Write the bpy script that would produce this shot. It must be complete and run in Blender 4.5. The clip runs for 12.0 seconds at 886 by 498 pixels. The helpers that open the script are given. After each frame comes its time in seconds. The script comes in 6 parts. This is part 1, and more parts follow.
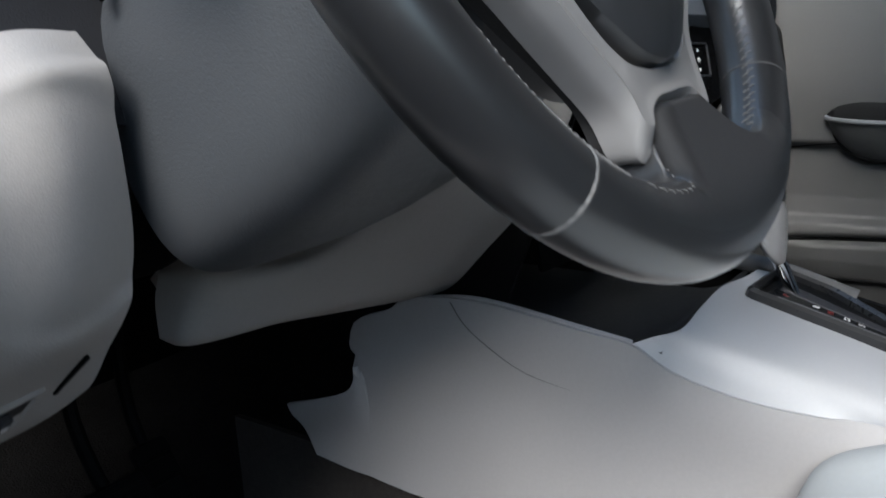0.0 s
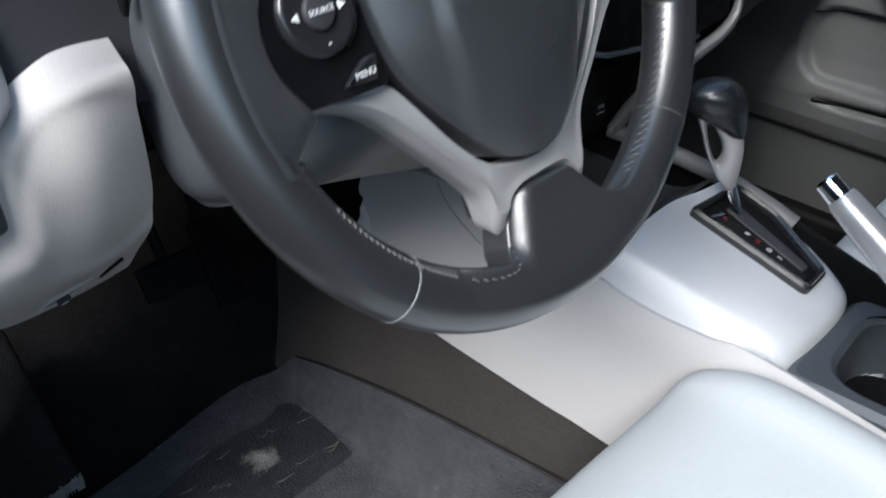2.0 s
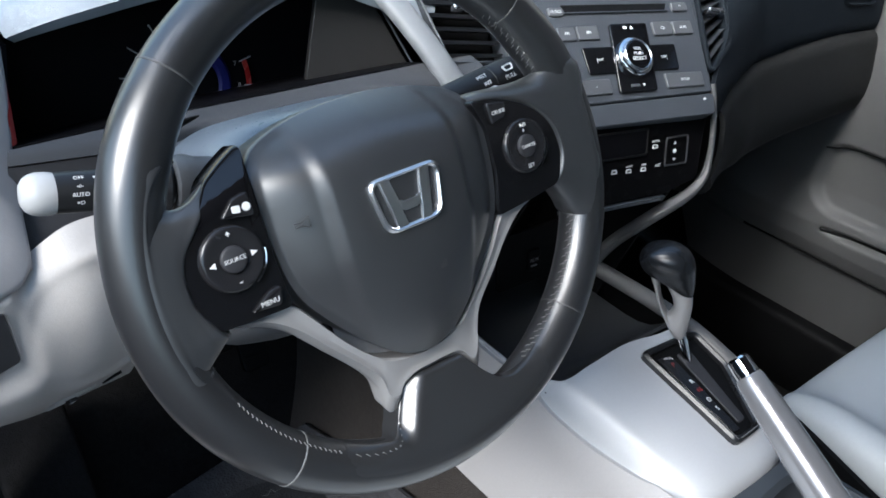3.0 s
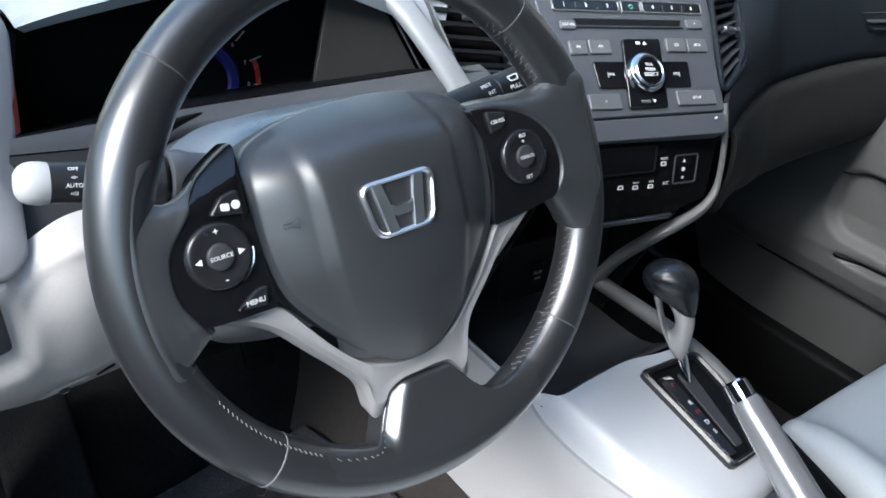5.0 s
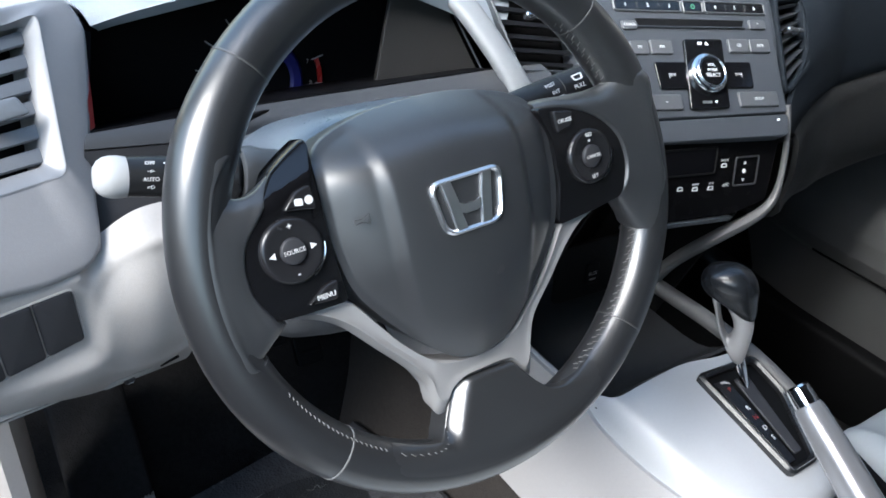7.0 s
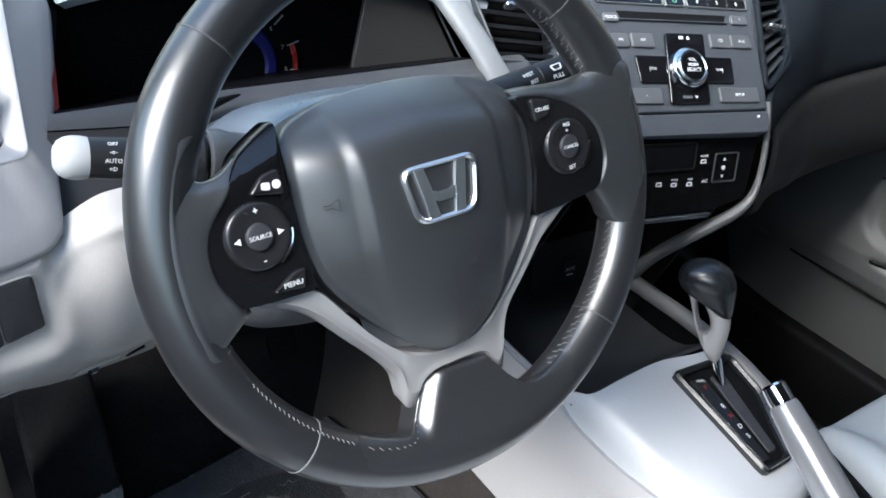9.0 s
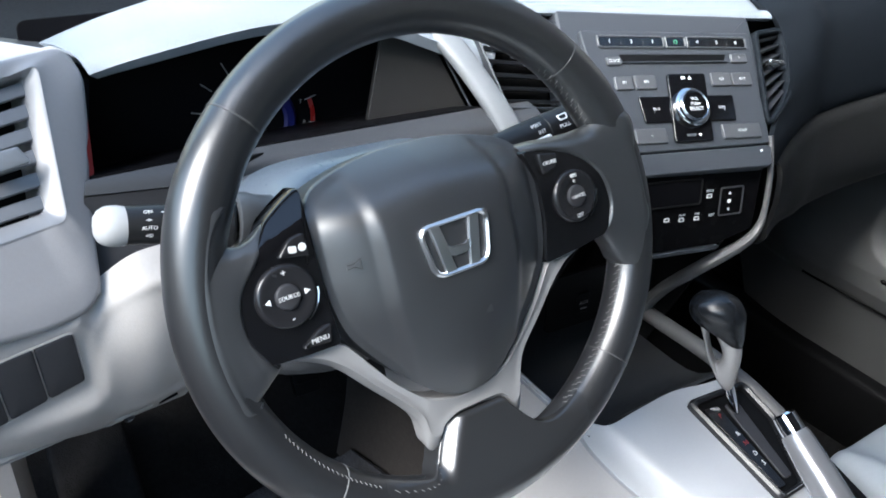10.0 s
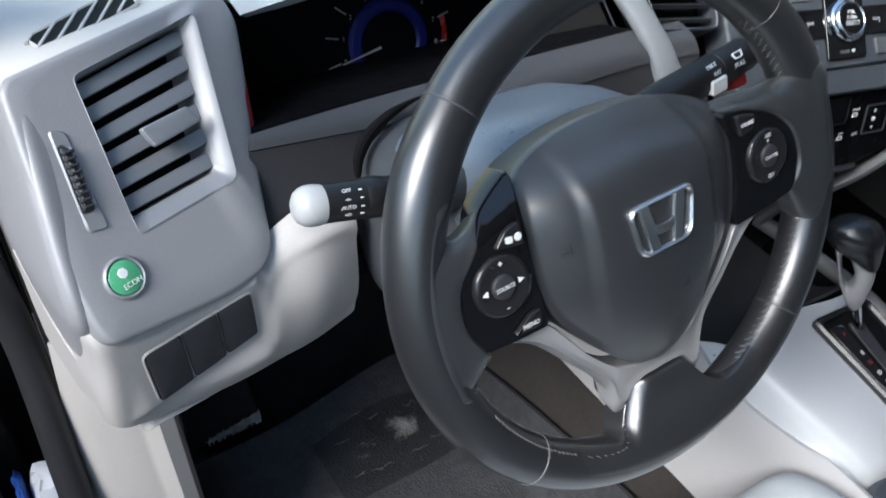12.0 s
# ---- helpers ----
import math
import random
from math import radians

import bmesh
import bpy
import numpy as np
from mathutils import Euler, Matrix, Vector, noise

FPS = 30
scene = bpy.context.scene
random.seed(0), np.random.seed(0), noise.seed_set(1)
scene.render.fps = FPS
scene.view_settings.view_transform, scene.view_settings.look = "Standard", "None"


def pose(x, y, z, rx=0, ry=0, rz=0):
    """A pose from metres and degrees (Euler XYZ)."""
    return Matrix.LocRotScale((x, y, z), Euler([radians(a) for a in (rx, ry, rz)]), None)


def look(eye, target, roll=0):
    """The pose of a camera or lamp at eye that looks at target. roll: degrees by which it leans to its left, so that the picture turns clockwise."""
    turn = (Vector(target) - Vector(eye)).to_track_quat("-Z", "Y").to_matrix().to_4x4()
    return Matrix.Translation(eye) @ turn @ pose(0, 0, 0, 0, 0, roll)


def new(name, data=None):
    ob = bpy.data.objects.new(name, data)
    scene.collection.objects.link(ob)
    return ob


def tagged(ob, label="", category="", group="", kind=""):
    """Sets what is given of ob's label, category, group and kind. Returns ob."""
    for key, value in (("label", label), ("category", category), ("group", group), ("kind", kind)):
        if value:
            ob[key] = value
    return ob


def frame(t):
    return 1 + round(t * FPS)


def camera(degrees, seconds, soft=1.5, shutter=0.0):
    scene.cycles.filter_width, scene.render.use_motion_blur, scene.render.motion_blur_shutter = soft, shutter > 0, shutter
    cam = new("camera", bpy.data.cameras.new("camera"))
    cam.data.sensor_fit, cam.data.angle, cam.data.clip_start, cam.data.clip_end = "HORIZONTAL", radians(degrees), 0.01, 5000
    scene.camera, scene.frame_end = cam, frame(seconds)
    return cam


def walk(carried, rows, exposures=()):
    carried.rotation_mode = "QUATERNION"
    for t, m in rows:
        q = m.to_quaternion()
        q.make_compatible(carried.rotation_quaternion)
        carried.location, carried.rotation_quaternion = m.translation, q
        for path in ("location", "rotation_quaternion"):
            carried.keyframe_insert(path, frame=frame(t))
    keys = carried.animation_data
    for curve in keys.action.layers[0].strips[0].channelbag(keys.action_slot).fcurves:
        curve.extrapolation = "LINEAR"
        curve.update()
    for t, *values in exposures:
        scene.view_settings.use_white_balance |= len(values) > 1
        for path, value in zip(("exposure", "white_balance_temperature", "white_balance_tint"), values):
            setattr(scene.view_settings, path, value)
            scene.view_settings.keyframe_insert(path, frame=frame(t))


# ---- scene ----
cam = camera(55.3, 12.0, 1.7, 0.22)
PATH = [
    (0, (-0.348, -0.174, 0.572), (1.21, 0.981, 0.082), -3.7),
    (0.5, (-0.34, -0.226, 0.517), (1.155, 1.033, 0.093), -4.1),
    (1, (-0.35, -0.212, 0.534), (1.142, 1.072, 0.178), -3.9),
    (1.5, (-0.356, -0.22, 0.619), (1.138, 0.918, -0.068), 1.1),
    (2, (-0.333, -0.287, 0.768), (0.877, 0.855, -0.341), 1.8),
    (2.5, (-0.316, -0.343, 0.866), (0.869, 0.846, -0.222), 2.3),
    (3, (-0.278, -0.384, 0.917), (0.806, 0.917, -0.147), 3.6),
    (5, (-0.262, -0.393, 0.916), (0.791, 0.945, -0.134), 5.4),
    (5.5, (-0.265, -0.391, 0.917), (0.772, 0.964, -0.127), 5.9),
    (6, (-0.27, -0.387, 0.908), (0.737, 0.988, -0.138), 5.0),
    (6.5, (-0.274, -0.384, 0.911), (0.717, 0.988, -0.154), 5.5),
    (7, (-0.278, -0.386, 0.914), (0.698, 1.006, -0.141), 4.6),
    (9, (-0.268, -0.382, 0.903), (0.744, 0.982, -0.153), 6.3),
    (9.5, (-0.269, -0.385, 0.913), (0.755, 0.976, -0.135), 6.7),
    (10, (-0.279, -0.394, 0.936), (0.713, 1.015, -0.08), 3.8),
    (10.5, (-0.331, -0.436, 1.041), (0.665, 0.9, -0.064), 3.7),
    (11, (-0.454, -0.428, 1.059), (0.576, 0.837, -0.098), 0.8),
    (11.3, (-0.425, -0.39, 1.05), (0.492, 0.938, -0.131), 3.4),
    (11.5, (-0.383, -0.37, 1.037), (0.464, 0.997, -0.154), 6.2),
    (12, (-0.346, -0.276, 0.995), (0.501, 0.957, -0.333), 3.3),
]
EXPOSURES = [(0.0, 0.86, 6380, 10), (0.5, 1.26, 6380, 10), (1.5, 1.55, 6300, 10), (2.0, 1.23, 6200, 10), (3.0, 1.2, 6150, 10), (5.0, 1.51, 6180, 10), (10.5, 1.53, 6200, 10), (11.5, 1.36, 6200, 10), (12.0, 1.03, 6200, 10)]
walk(cam, [(t, look(eye, target, roll)) for t, eye, target, roll in PATH], EXPOSURES)
# BODY: the place
# ---- world and light ----
world = bpy.data.worlds.new("sky")
scene.world = world
world.use_nodes = True
_wn = world.node_tree.nodes
_sky = _wn.new("ShaderNodeTexSky")
_sky.sky_type = "NISHITA"
_sky.sun_disc = False
_sky.air_density, _sky.dust_density, _sky.ozone_density = 1.7, 0.5, 1.5   # a bright blue sky
SUN_EL, SUN_AZ = 44.0, 252.0   # degrees: height, and turn to the right of the car's nose
_sky.sun_elevation, _sky.sun_rotation = radians(SUN_EL), radians(SUN_AZ)
world.node_tree.links.new(_sky.outputs["Color"], _wn["Background"].inputs["Color"])
_wn["Background"].inputs["Strength"].default_value = 0.15
sun_data = bpy.data.lights.new("sun", "SUN")
sun_data.energy, sun_data.angle, sun_data.color = 2.8, radians(32), (1.0, 0.965, 0.91)
sun = new("sun", sun_data)
_sd = Vector((math.sin(radians(SUN_AZ)) * math.cos(radians(SUN_EL)), math.cos(radians(SUN_AZ)) * math.cos(radians(SUN_EL)), math.sin(radians(SUN_EL))))
sun.matrix_world = look(_sd * 20, (0, 0, 0))

# ---- materials ----


def mat(name, base, rough=0.5, metal=0.0, grain=0.0, bump=0.0, var=0.08, big=6.0, spec=0.5, coat=0.0, rvar=0.08, crough=0.08):
    """A surface with colour and gloss that vary at two scales and a fine relief of the given grain (cells a metre)."""
    m = bpy.data.materials.new(name)
    m.use_nodes = True
    nt = m.node_tree
    b = nt.nodes["Principled BSDF"]
    tc = nt.nodes.new("ShaderNodeTexCoord")
    n1 = nt.nodes.new("ShaderNodeTexNoise")
    n1.inputs["Scale"].default_value, n1.inputs["Detail"].default_value = big, 5.0
    n2 = nt.nodes.new("ShaderNodeTexNoise")
    n2.inputs["Scale"].default_value, n2.inputs["Detail"].default_value = max(grain * 0.3, 60.0), 3.0
    nt.links.new(tc.outputs["Object"], n1.inputs["Vector"])
    nt.links.new(tc.outputs["Object"], n2.inputs["Vector"])
    mixer = nt.nodes.new("ShaderNodeMath")
    mixer.operation = "ADD"
    nt.links.new(n1.outputs["Fac"], mixer.inputs[0])
    nt.links.new(n2.outputs["Fac"], mixer.inputs[1])
    rng = nt.nodes.new("ShaderNodeMapRange")
    rng.inputs["From Min"].default_value, rng.inputs["From Max"].default_value = 0.6, 1.4
    rng.inputs["To Min"].default_value, rng.inputs["To Max"].default_value = 1 - var, 1 + var
    nt.links.new(mixer.outputs[0], rng.inputs["Value"])
    mul = nt.nodes.new("ShaderNodeVectorMath")
    mul.operation = "SCALE"
    mul.inputs[0].default_value = base
    nt.links.new(rng.outputs["Result"], mul.inputs["Scale"])
    nt.links.new(mul.outputs["Vector"], b.inputs["Base Color"])
    rr = nt.nodes.new("ShaderNodeMapRange")
    rr.inputs["From Min"].default_value, rr.inputs["From Max"].default_value = 0.6, 1.4
    rr.inputs["To Min"].default_value, rr.inputs["To Max"].default_value = max(0.02, rough - rvar), min(1.0, rough + rvar)
    nt.links.new(mixer.outputs[0], rr.inputs["Value"])
    nt.links.new(rr.outputs["Result"], b.inputs["Roughness"])
    b.inputs["Metallic"].default_value = metal
    b.inputs["Specular IOR Level"].default_value = spec
    b.inputs["Coat Weight"].default_value = coat
    b.inputs["Coat Roughness"].default_value = crough
    if bump:
        vor = nt.nodes.new("ShaderNodeTexVoronoi")
        vor.inputs["Scale"].default_value = grain
        n3 = nt.nodes.new("ShaderNodeTexNoise")
        n3.inputs["Scale"].default_value, n3.inputs["Detail"].default_value = grain * 0.6, 4.0
        nt.links.new(tc.outputs["Object"], vor.inputs["Vector"])
        nt.links.new(tc.outputs["Object"], n3.inputs["Vector"])
        ad = nt.nodes.new("ShaderNodeMath")
        ad.operation = "ADD"
        nt.links.new(vor.outputs["Distance"], ad.inputs[0])
        nt.links.new(n3.outputs["Fac"], ad.inputs[1])
        bp = nt.nodes.new("ShaderNodeBump")
        bp.inputs["Strength"].default_value, bp.inputs["Distance"].default_value = bump, 0.35 / max(grain, 1.0)
        nt.links.new(ad.outputs[0], bp.inputs["Height"])
        nt.links.new(bp.outputs["Normal"], b.inputs["Normal"])
    return m


LEATHER = mat("black_leather", (0.030, 0.0315, 0.034), 0.40, 0, 1500, 0.03, 0.05, 12, spec=0.8, rvar=0.03, coat=0.9, crough=0.33)
SMOOTH_LEATHER = mat("smooth_wheel_leather", (0.0185, 0.019, 0.0205), 0.36, 0, 1600, 0.02, 0.04, 10, spec=0.8, rvar=0.025, coat=0.9, crough=0.27)
AIRBAG = mat("airbag_plastic", (0.025, 0.0262, 0.029), 0.46, 0, 1800, 0.08, 0.04, 8, spec=0.7, rvar=0.03, coat=1.0, crough=0.40)
SILVER = mat("silver_paint", (0.35, 0.345, 0.345), 0.38, 0.35, 500, 0.03, 0.03, 10)
SATIN = mat("satin_silver_plastic", (0.26, 0.262, 0.272), 0.42, 0.25, 900, 0.10, 0.04, 8)
CHROME = mat("chrome", (0.80, 0.80, 0.82), 0.07, 1.0, 200, 0.0, 0.03, 10, rvar=0.03)
DULL_METAL = mat("brushed_metal", (0.55, 0.56, 0.58), 0.26, 1.0, 300, 0.05, 0.05, 20)
GLOSS = mat("gloss_black_plastic", (0.005, 0.005, 0.006), 0.12, 0, 200, 0.0, 0.1, 10, spec=0.55, rvar=0.04)
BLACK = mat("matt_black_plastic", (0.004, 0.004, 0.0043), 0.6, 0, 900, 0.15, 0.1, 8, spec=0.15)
SWITCH = mat("dark_grey_switch_plastic", (0.030, 0.030, 0.034), 0.55, 0, 1200, 0.2, 0.06, 10)
DARKGREY = mat("dark_grey_dash_plastic", (0.015, 0.0155, 0.0175), 0.7, 0, 1100, 0.25, 0.06, 6, spec=0.12)
SHROUD = mat("column_grey_plastic", (0.068, 0.073, 0.080), 0.42, 0, 900, 0.30, 0.06, 7)
HOODGREY = mat("cowl_grey_soft_plastic", (0.245, 0.275, 0.305), 0.50, 0, 900, 0.35, 0.05, 6)
STACKGREY = mat("center_stack_grey_plastic", (0.048, 0.0535, 0.0625), 0.52, 0.0, 900, 0.12, 0.05, 8, spec=0.35)
BUTTONGREY = mat("radio_button_grey", (0.085, 0.089, 0.096), 0.40, 0.1, 700, 0.08, 0.05, 12)
PANEL = mat("light_grey_panel", (0.29, 0.283, 0.288), 0.44, 0.12, 1000, 0.18, 0.04, 6)
BEIGE = mat("warm_grey_plastic", (0.415, 0.388, 0.367), 0.50, 0, 1000, 0.30, 0.05, 6)
BEIGETOP = mat("sand_dash_plastic", (0.60, 0.565, 0.53), 0.55, 0, 1000, 0.35, 0.05, 6)
DOORGREY = mat("door_trim_grey", (0.080, 0.079, 0.078), 0.55, 0, 900, 0.30, 0.06, 4)
SEAT = mat("light_grey_seat_leather", (0.43, 0.455, 0.465), 0.46, 0, 900, 0.10, 0.04, 7)
SEATBACKDARK = mat("darkened_seat_back", (0.13, 0.135, 0.14), 0.5, 0, 700, 0.3, 0.05, 7)
CARPET = mat("charcoal_carpet", (0.017, 0.0162, 0.016), 0.95, 0, 420, 1.0, 0.35, 18, spec=0.03)
TUNNELCARPET = mat("brown_grey_carpet", (0.050, 0.045, 0.042), 0.95, 0, 420, 0.8, 0.20, 12, spec=0.1)
FOOTCARPET = mat("dark_foot_rest_carpet", (0.027, 0.0265, 0.027), 0.95, 0, 420, 0.9, 0.25, 14, spec=0.05)
RUBBER = mat("door_seal_rubber", (0.018, 0.018, 0.020), 0.55, 0, 400, 0.1, 0.1, 12)
WHITEINK = mat("white_print", (0.78, 0.78, 0.78), 0.5, 0, 100, 0, 0.02, 10)
DIALINK = mat("dial_print_grey", (0.30, 0.30, 0.30), 0.6, 0, 100, 0, 0.02, 10, spec=0.1)
THREAD = mat("pale_grey_thread", (0.13, 0.13, 0.13), 0.7, 0, 900, 0.1, 0.1, 30)
SEAMPALE = mat("pale_seam_leather", (0.17, 0.17, 0.17), 0.45, 0, 900, 0.2, 0.2, 60)
REDPLASTIC = mat("red_reflector_plastic", (0.26, 0.02, 0.018), 0.30, 0, 200, 0.0, 0.05, 10)
DEEPRED = mat("deep_red_plastic", (0.15, 0.010, 0.012), 0.30, 0, 200, 0.0, 0.05, 10)
GREENCAP = mat("green_button_cap", (0.09, 0.38, 0.19), 0.25, 0, 200, 0.0, 0.06, 30, coat=0.5)
BLUEGLOW = mat("blue_dial_ring", (0.003, 0.005, 0.10), 0.5, 0, 200, 0.0, 0.1, 30)
DIALFACE = mat("dial_face_black", (0.004, 0.004, 0.005), 0.5, 0, 200, 0.0, 0.1, 10, spec=0.05)
SCREEN = mat("dark_display_glass", (0.019, 0.0185, 0.0185), 0.42, 0, 200, 0.0, 0.02, 6, spec=0.3, rvar=0.02)
BULBWHITE = mat("white_stalk_tip", (0.42, 0.42, 0.42), 0.40, 0, 300, 0.05, 0.03, 20)
PAINT = mat("dark_body_paint", (0.008, 0.0085, 0.010), 0.22, 0, 100, 0.0, 0.05, 4, spec=0.4)
ROOFLINING = mat("grey_roof_lining", (0.12, 0.12, 0.122), 0.95, 0, 600, 0.3, 0.05, 4)
ASPHALT = mat("asphalt", (0.040, 0.040, 0.042), 0.9, 0, 120, 0.6, 0.25, 0.7)
BLUEPLASTIC = mat("blue_plastic", (0.03, 0.10, 0.42), 0.4, 0, 200, 0.0, 0.06, 6)
WHITEPAINT = mat("white_paint", (0.75, 0.75, 0.76), 0.5, 0, 200, 0.0, 0.04, 6)


def mat_rubber(name="dusty_floor_mat", base=(0.050, 0.051, 0.056), rough=0.85):
    """Floor mat: charcoal rubber with pale dust in patches."""
    m = mat(name, base, rough, 0, 260, 0.9, 0.30, 22, spec=0.2)
    nt = m.node_tree
    b = nt.nodes["Principled BSDF"]
    tc = nt.nodes.new("ShaderNodeTexCoord")
    n = nt.nodes.new("ShaderNodeTexNoise")
    n.inputs["Scale"].default_value, n.inputs["Detail"].default_value, n.inputs["Roughness"].default_value = 26.0, 10.0, 0.78
    nt.links.new(tc.outputs["Object"], n.inputs["Vector"])
    # a scuffed spot of dust below the driver's heel
    sub = nt.nodes.new("ShaderNodeVectorMath")
    sub.operation = "DISTANCE"
    sub.inputs[1].default_value = (0.070, 0.412, -0.088)
    nt.links.new(tc.outputs["Object"], sub.inputs[0])
    near = nt.nodes.new("ShaderNodeMapRange")
    near.inputs["From Min"].default_value, near.inputs["From Max"].default_value = 0.004, 0.034
    near.inputs["To Min"].default_value, near.inputs["To Max"].default_value = 0.34, 0.0
    nt.links.new(sub.outputs["Value"], near.inputs["Value"])
    ad = nt.nodes.new("ShaderNodeMath")
    ad.operation = "ADD"
    nt.links.new(n.outputs["Fac"], ad.inputs[0])
    nt.links.new(near.outputs["Result"], ad.inputs[1])
    ramp = nt.nodes.new("ShaderNodeMapRange")
    ramp.inputs["From Min"].default_value, ramp.inputs["From Max"].default_value = 0.62, 0.86
    ramp.inputs["To Max"].default_value = 0.75
    nt.links.new(ad.outputs[0], ramp.inputs["Value"])
    mix = nt.nodes.new("ShaderNodeMix")
    mix.data_type = "RGBA"
    old = b.inputs["Base Color"].links[0].from_socket
    nt.links.new(ramp.outputs["Result"], mix.inputs["Factor"])
    nt.links.new(old, mix.inputs["A"])
    mix.inputs["B"].default_value = (0.36, 0.35, 0.33, 1)
    nt.links.new(mix.outputs["Result"], b.inputs["Base Color"])
    return m


MAT_RUBBER = mat_rubber()


def mat_glass():
    m = bpy.data.materials.new("windscreen_glass")
    m.use_nodes = True
    b = m.node_tree.nodes["Principled BSDF"]
    b.inputs["Transmission Weight"].default_value = 1.0
    b.inputs["Roughness"].default_value = 0.0
    b.inputs["IOR"].default_value = 1.1
    b.inputs["Base Color"].default_value = (0.93, 0.97, 0.95, 1)
    return m


GLASS = mat_glass()

# ---- builders ----


def frame_at(o, n, xdir, spin=0.0):
    """A pose with z along n and x as near to xdir as may be, turned by spin degrees about n."""
    n = Vector(n).normalized()
    x = Vector(xdir)
    x = (x - n * x.dot(n)).normalized()
    y = n.cross(x)
    m = Matrix((x, y, n)).transposed().to_4x4()
    m.translation = o
    return m @ Matrix.Rotation(radians(spin), 4, "Z")


def thing(name, label, category, group="", kind="", at=(0, 0, 0)):
    ob = new(name)
    ob.location = at
    ob.empty_display_size = 0.05
    return tagged(ob, label, category, group, kind)


def part(name, bm, material, parent=None, label="", smooth=True, angle=35):
    """Links a bmesh in world coordinates as one mesh object under its thing."""
    me = bpy.data.meshes.new(name)
    bmesh.ops.recalc_face_normals(bm, faces=bm.faces)
    bm.to_mesh(me)
    bm.free()
    if smooth:
        for p in me.polygons:
            p.use_smooth = True
        me.set_sharp_from_angle(angle=radians(angle))
    me.materials.append(material)
    ob = new(name, me)
    if parent is not None:
        ob.parent = parent
        ob.matrix_parent_inverse = Matrix.Translation(-parent.location)
    if label:
        ob["label"] = label
    return ob


def solo(name, bm, material, label, category, group="", kind="", smooth=True, angle=35):
    return tagged(part(name, bm, material, None, "", smooth, angle), label, category, group, kind)


def catmull(pts, n, closed=False):
    """n points along a smooth line through pts."""
    pts = [Vector(p) for p in pts]
    k = len(pts)
    out = []
    spans = k if closed else k - 1
    for i in range(n):
        u = i * spans / (n if closed else n - 1)
        a = min(int(u), spans - 1)
        f = u - a
        if closed:
            p = [pts[(a + d) % k] for d in (-1, 0, 1, 2)]
        else:
            p = [pts[max(0, min(k - 1, a + d))] for d in (-1, 0, 1, 2)]
        out.append(0.5 * (2 * p[1] + (p[2] - p[0]) * f + (2 * p[0] - 5 * p[1] + 4 * p[2] - p[3]) * f * f + (3 * p[1] - p[0] - 3 * p[2] + p[3]) * f ** 3))
    return out


def loft(rows, closed_u=False, closed_v=False, caps=False, bm=None):
    """Quads over rows of points. closed_u: each row is a ring; closed_v: the last row joins the first."""
    bm = bm or bmesh.new()
    vs = [[bm.verts.new(p) for p in r] for r in rows]
    nr, nc = len(vs), len(vs[0])
    for i in range(nr if closed_v else nr - 1):
        for j in range(nc if closed_u else nc - 1):
            bm.faces.new((vs[i][j], vs[i][(j + 1) % nc], vs[(i + 1) % nr][(j + 1) % nc], vs[(i + 1) % nr][j]))
    if caps:
        bm.faces.new(vs[0][::-1])
        bm.faces.new(vs[-1])
    return bm


def net(ctrl, nu, nv):
    """A smooth net of nu x nv points through a small net of control points."""
    rows = [catmull(r, nv) for r in ctrl]
    cols = [catmull([r[j] for r in rows], nu) for j in range(nv)]
    return [[cols[j][i] for j in range(nv)] for i in range(nu)]


def sheet(ctrl, nu, nv, thick, flip=False, warp=None):
    """A smooth curved panel with thickness away from its front."""
    g = net(ctrl, nu, nv)
    if warp:
        g = [[warp(p) for p in r] for r in g]
    back = []
    for i in range(nu):
        row = []
        for j in range(nv):
            du = g[min(i + 1, nu - 1)][j] - g[max(i - 1, 0)][j]
            dv = g[i][min(j + 1, nv - 1)] - g[i][max(j - 1, 0)]
            n = du.cross(dv).normalized() * (1 if flip else -1)
            row.append(g[i][j] + n * thick)
        back.append(row)
    bm = bmesh.new()
    a = [[bm.verts.new(p) for p in r] for r in g]
    b = [[bm.verts.new(p) for p in r] for r in back]
    for i in range(nu - 1):
        for j in range(nv - 1):
            bm.faces.new((a[i][j], a[i][j + 1], a[i + 1][j + 1], a[i + 1][j]))
            bm.faces.new((b[i][j], b[i + 1][j], b[i + 1][j + 1], b[i][j + 1]))
    rim = [(0, j) for j in range(nv)] + [(i, nv - 1) for i in range(1, nu)] + [(nu - 1, j) for j in range(nv - 2, -1, -1)] + [(i, 0) for i in range(nu - 2, 0, -1)]
    for k in range(len(rim)):
        p, q = rim[k], rim[(k + 1) % len(rim)]
        bm.faces.new((a[p[0]][p[1]], b[p[0]][p[1]], b[q[0]][q[1]], a[q[0]][q[1]]))
    return bm


def rounded(pts, r, seg=5):
    """A flat outline with its corners rounded by r."""
    out = []
    k = len(pts)
    for i in range(k):
        p, a, b = Vector(pts[i]), Vector(pts[i - 1]), Vector(pts[(i + 1) % k])
        da, db = (a - p), (b - p)
        ra = min(r, da.length * 0.45, db.length * 0.45)
        s, e = p + da.normalized() * ra, p + db.normalized() * ra
        for j in range(seg + 1):
            f = j / seg
            out.append((1 - f) ** 2 * s + 2 * f * (1 - f) * p + f * f * e)
    return out


def rect(x0, y0, x1, y1):
    return [(x0, y0), (x1, y0), (x1, y1), (x0, y1)]


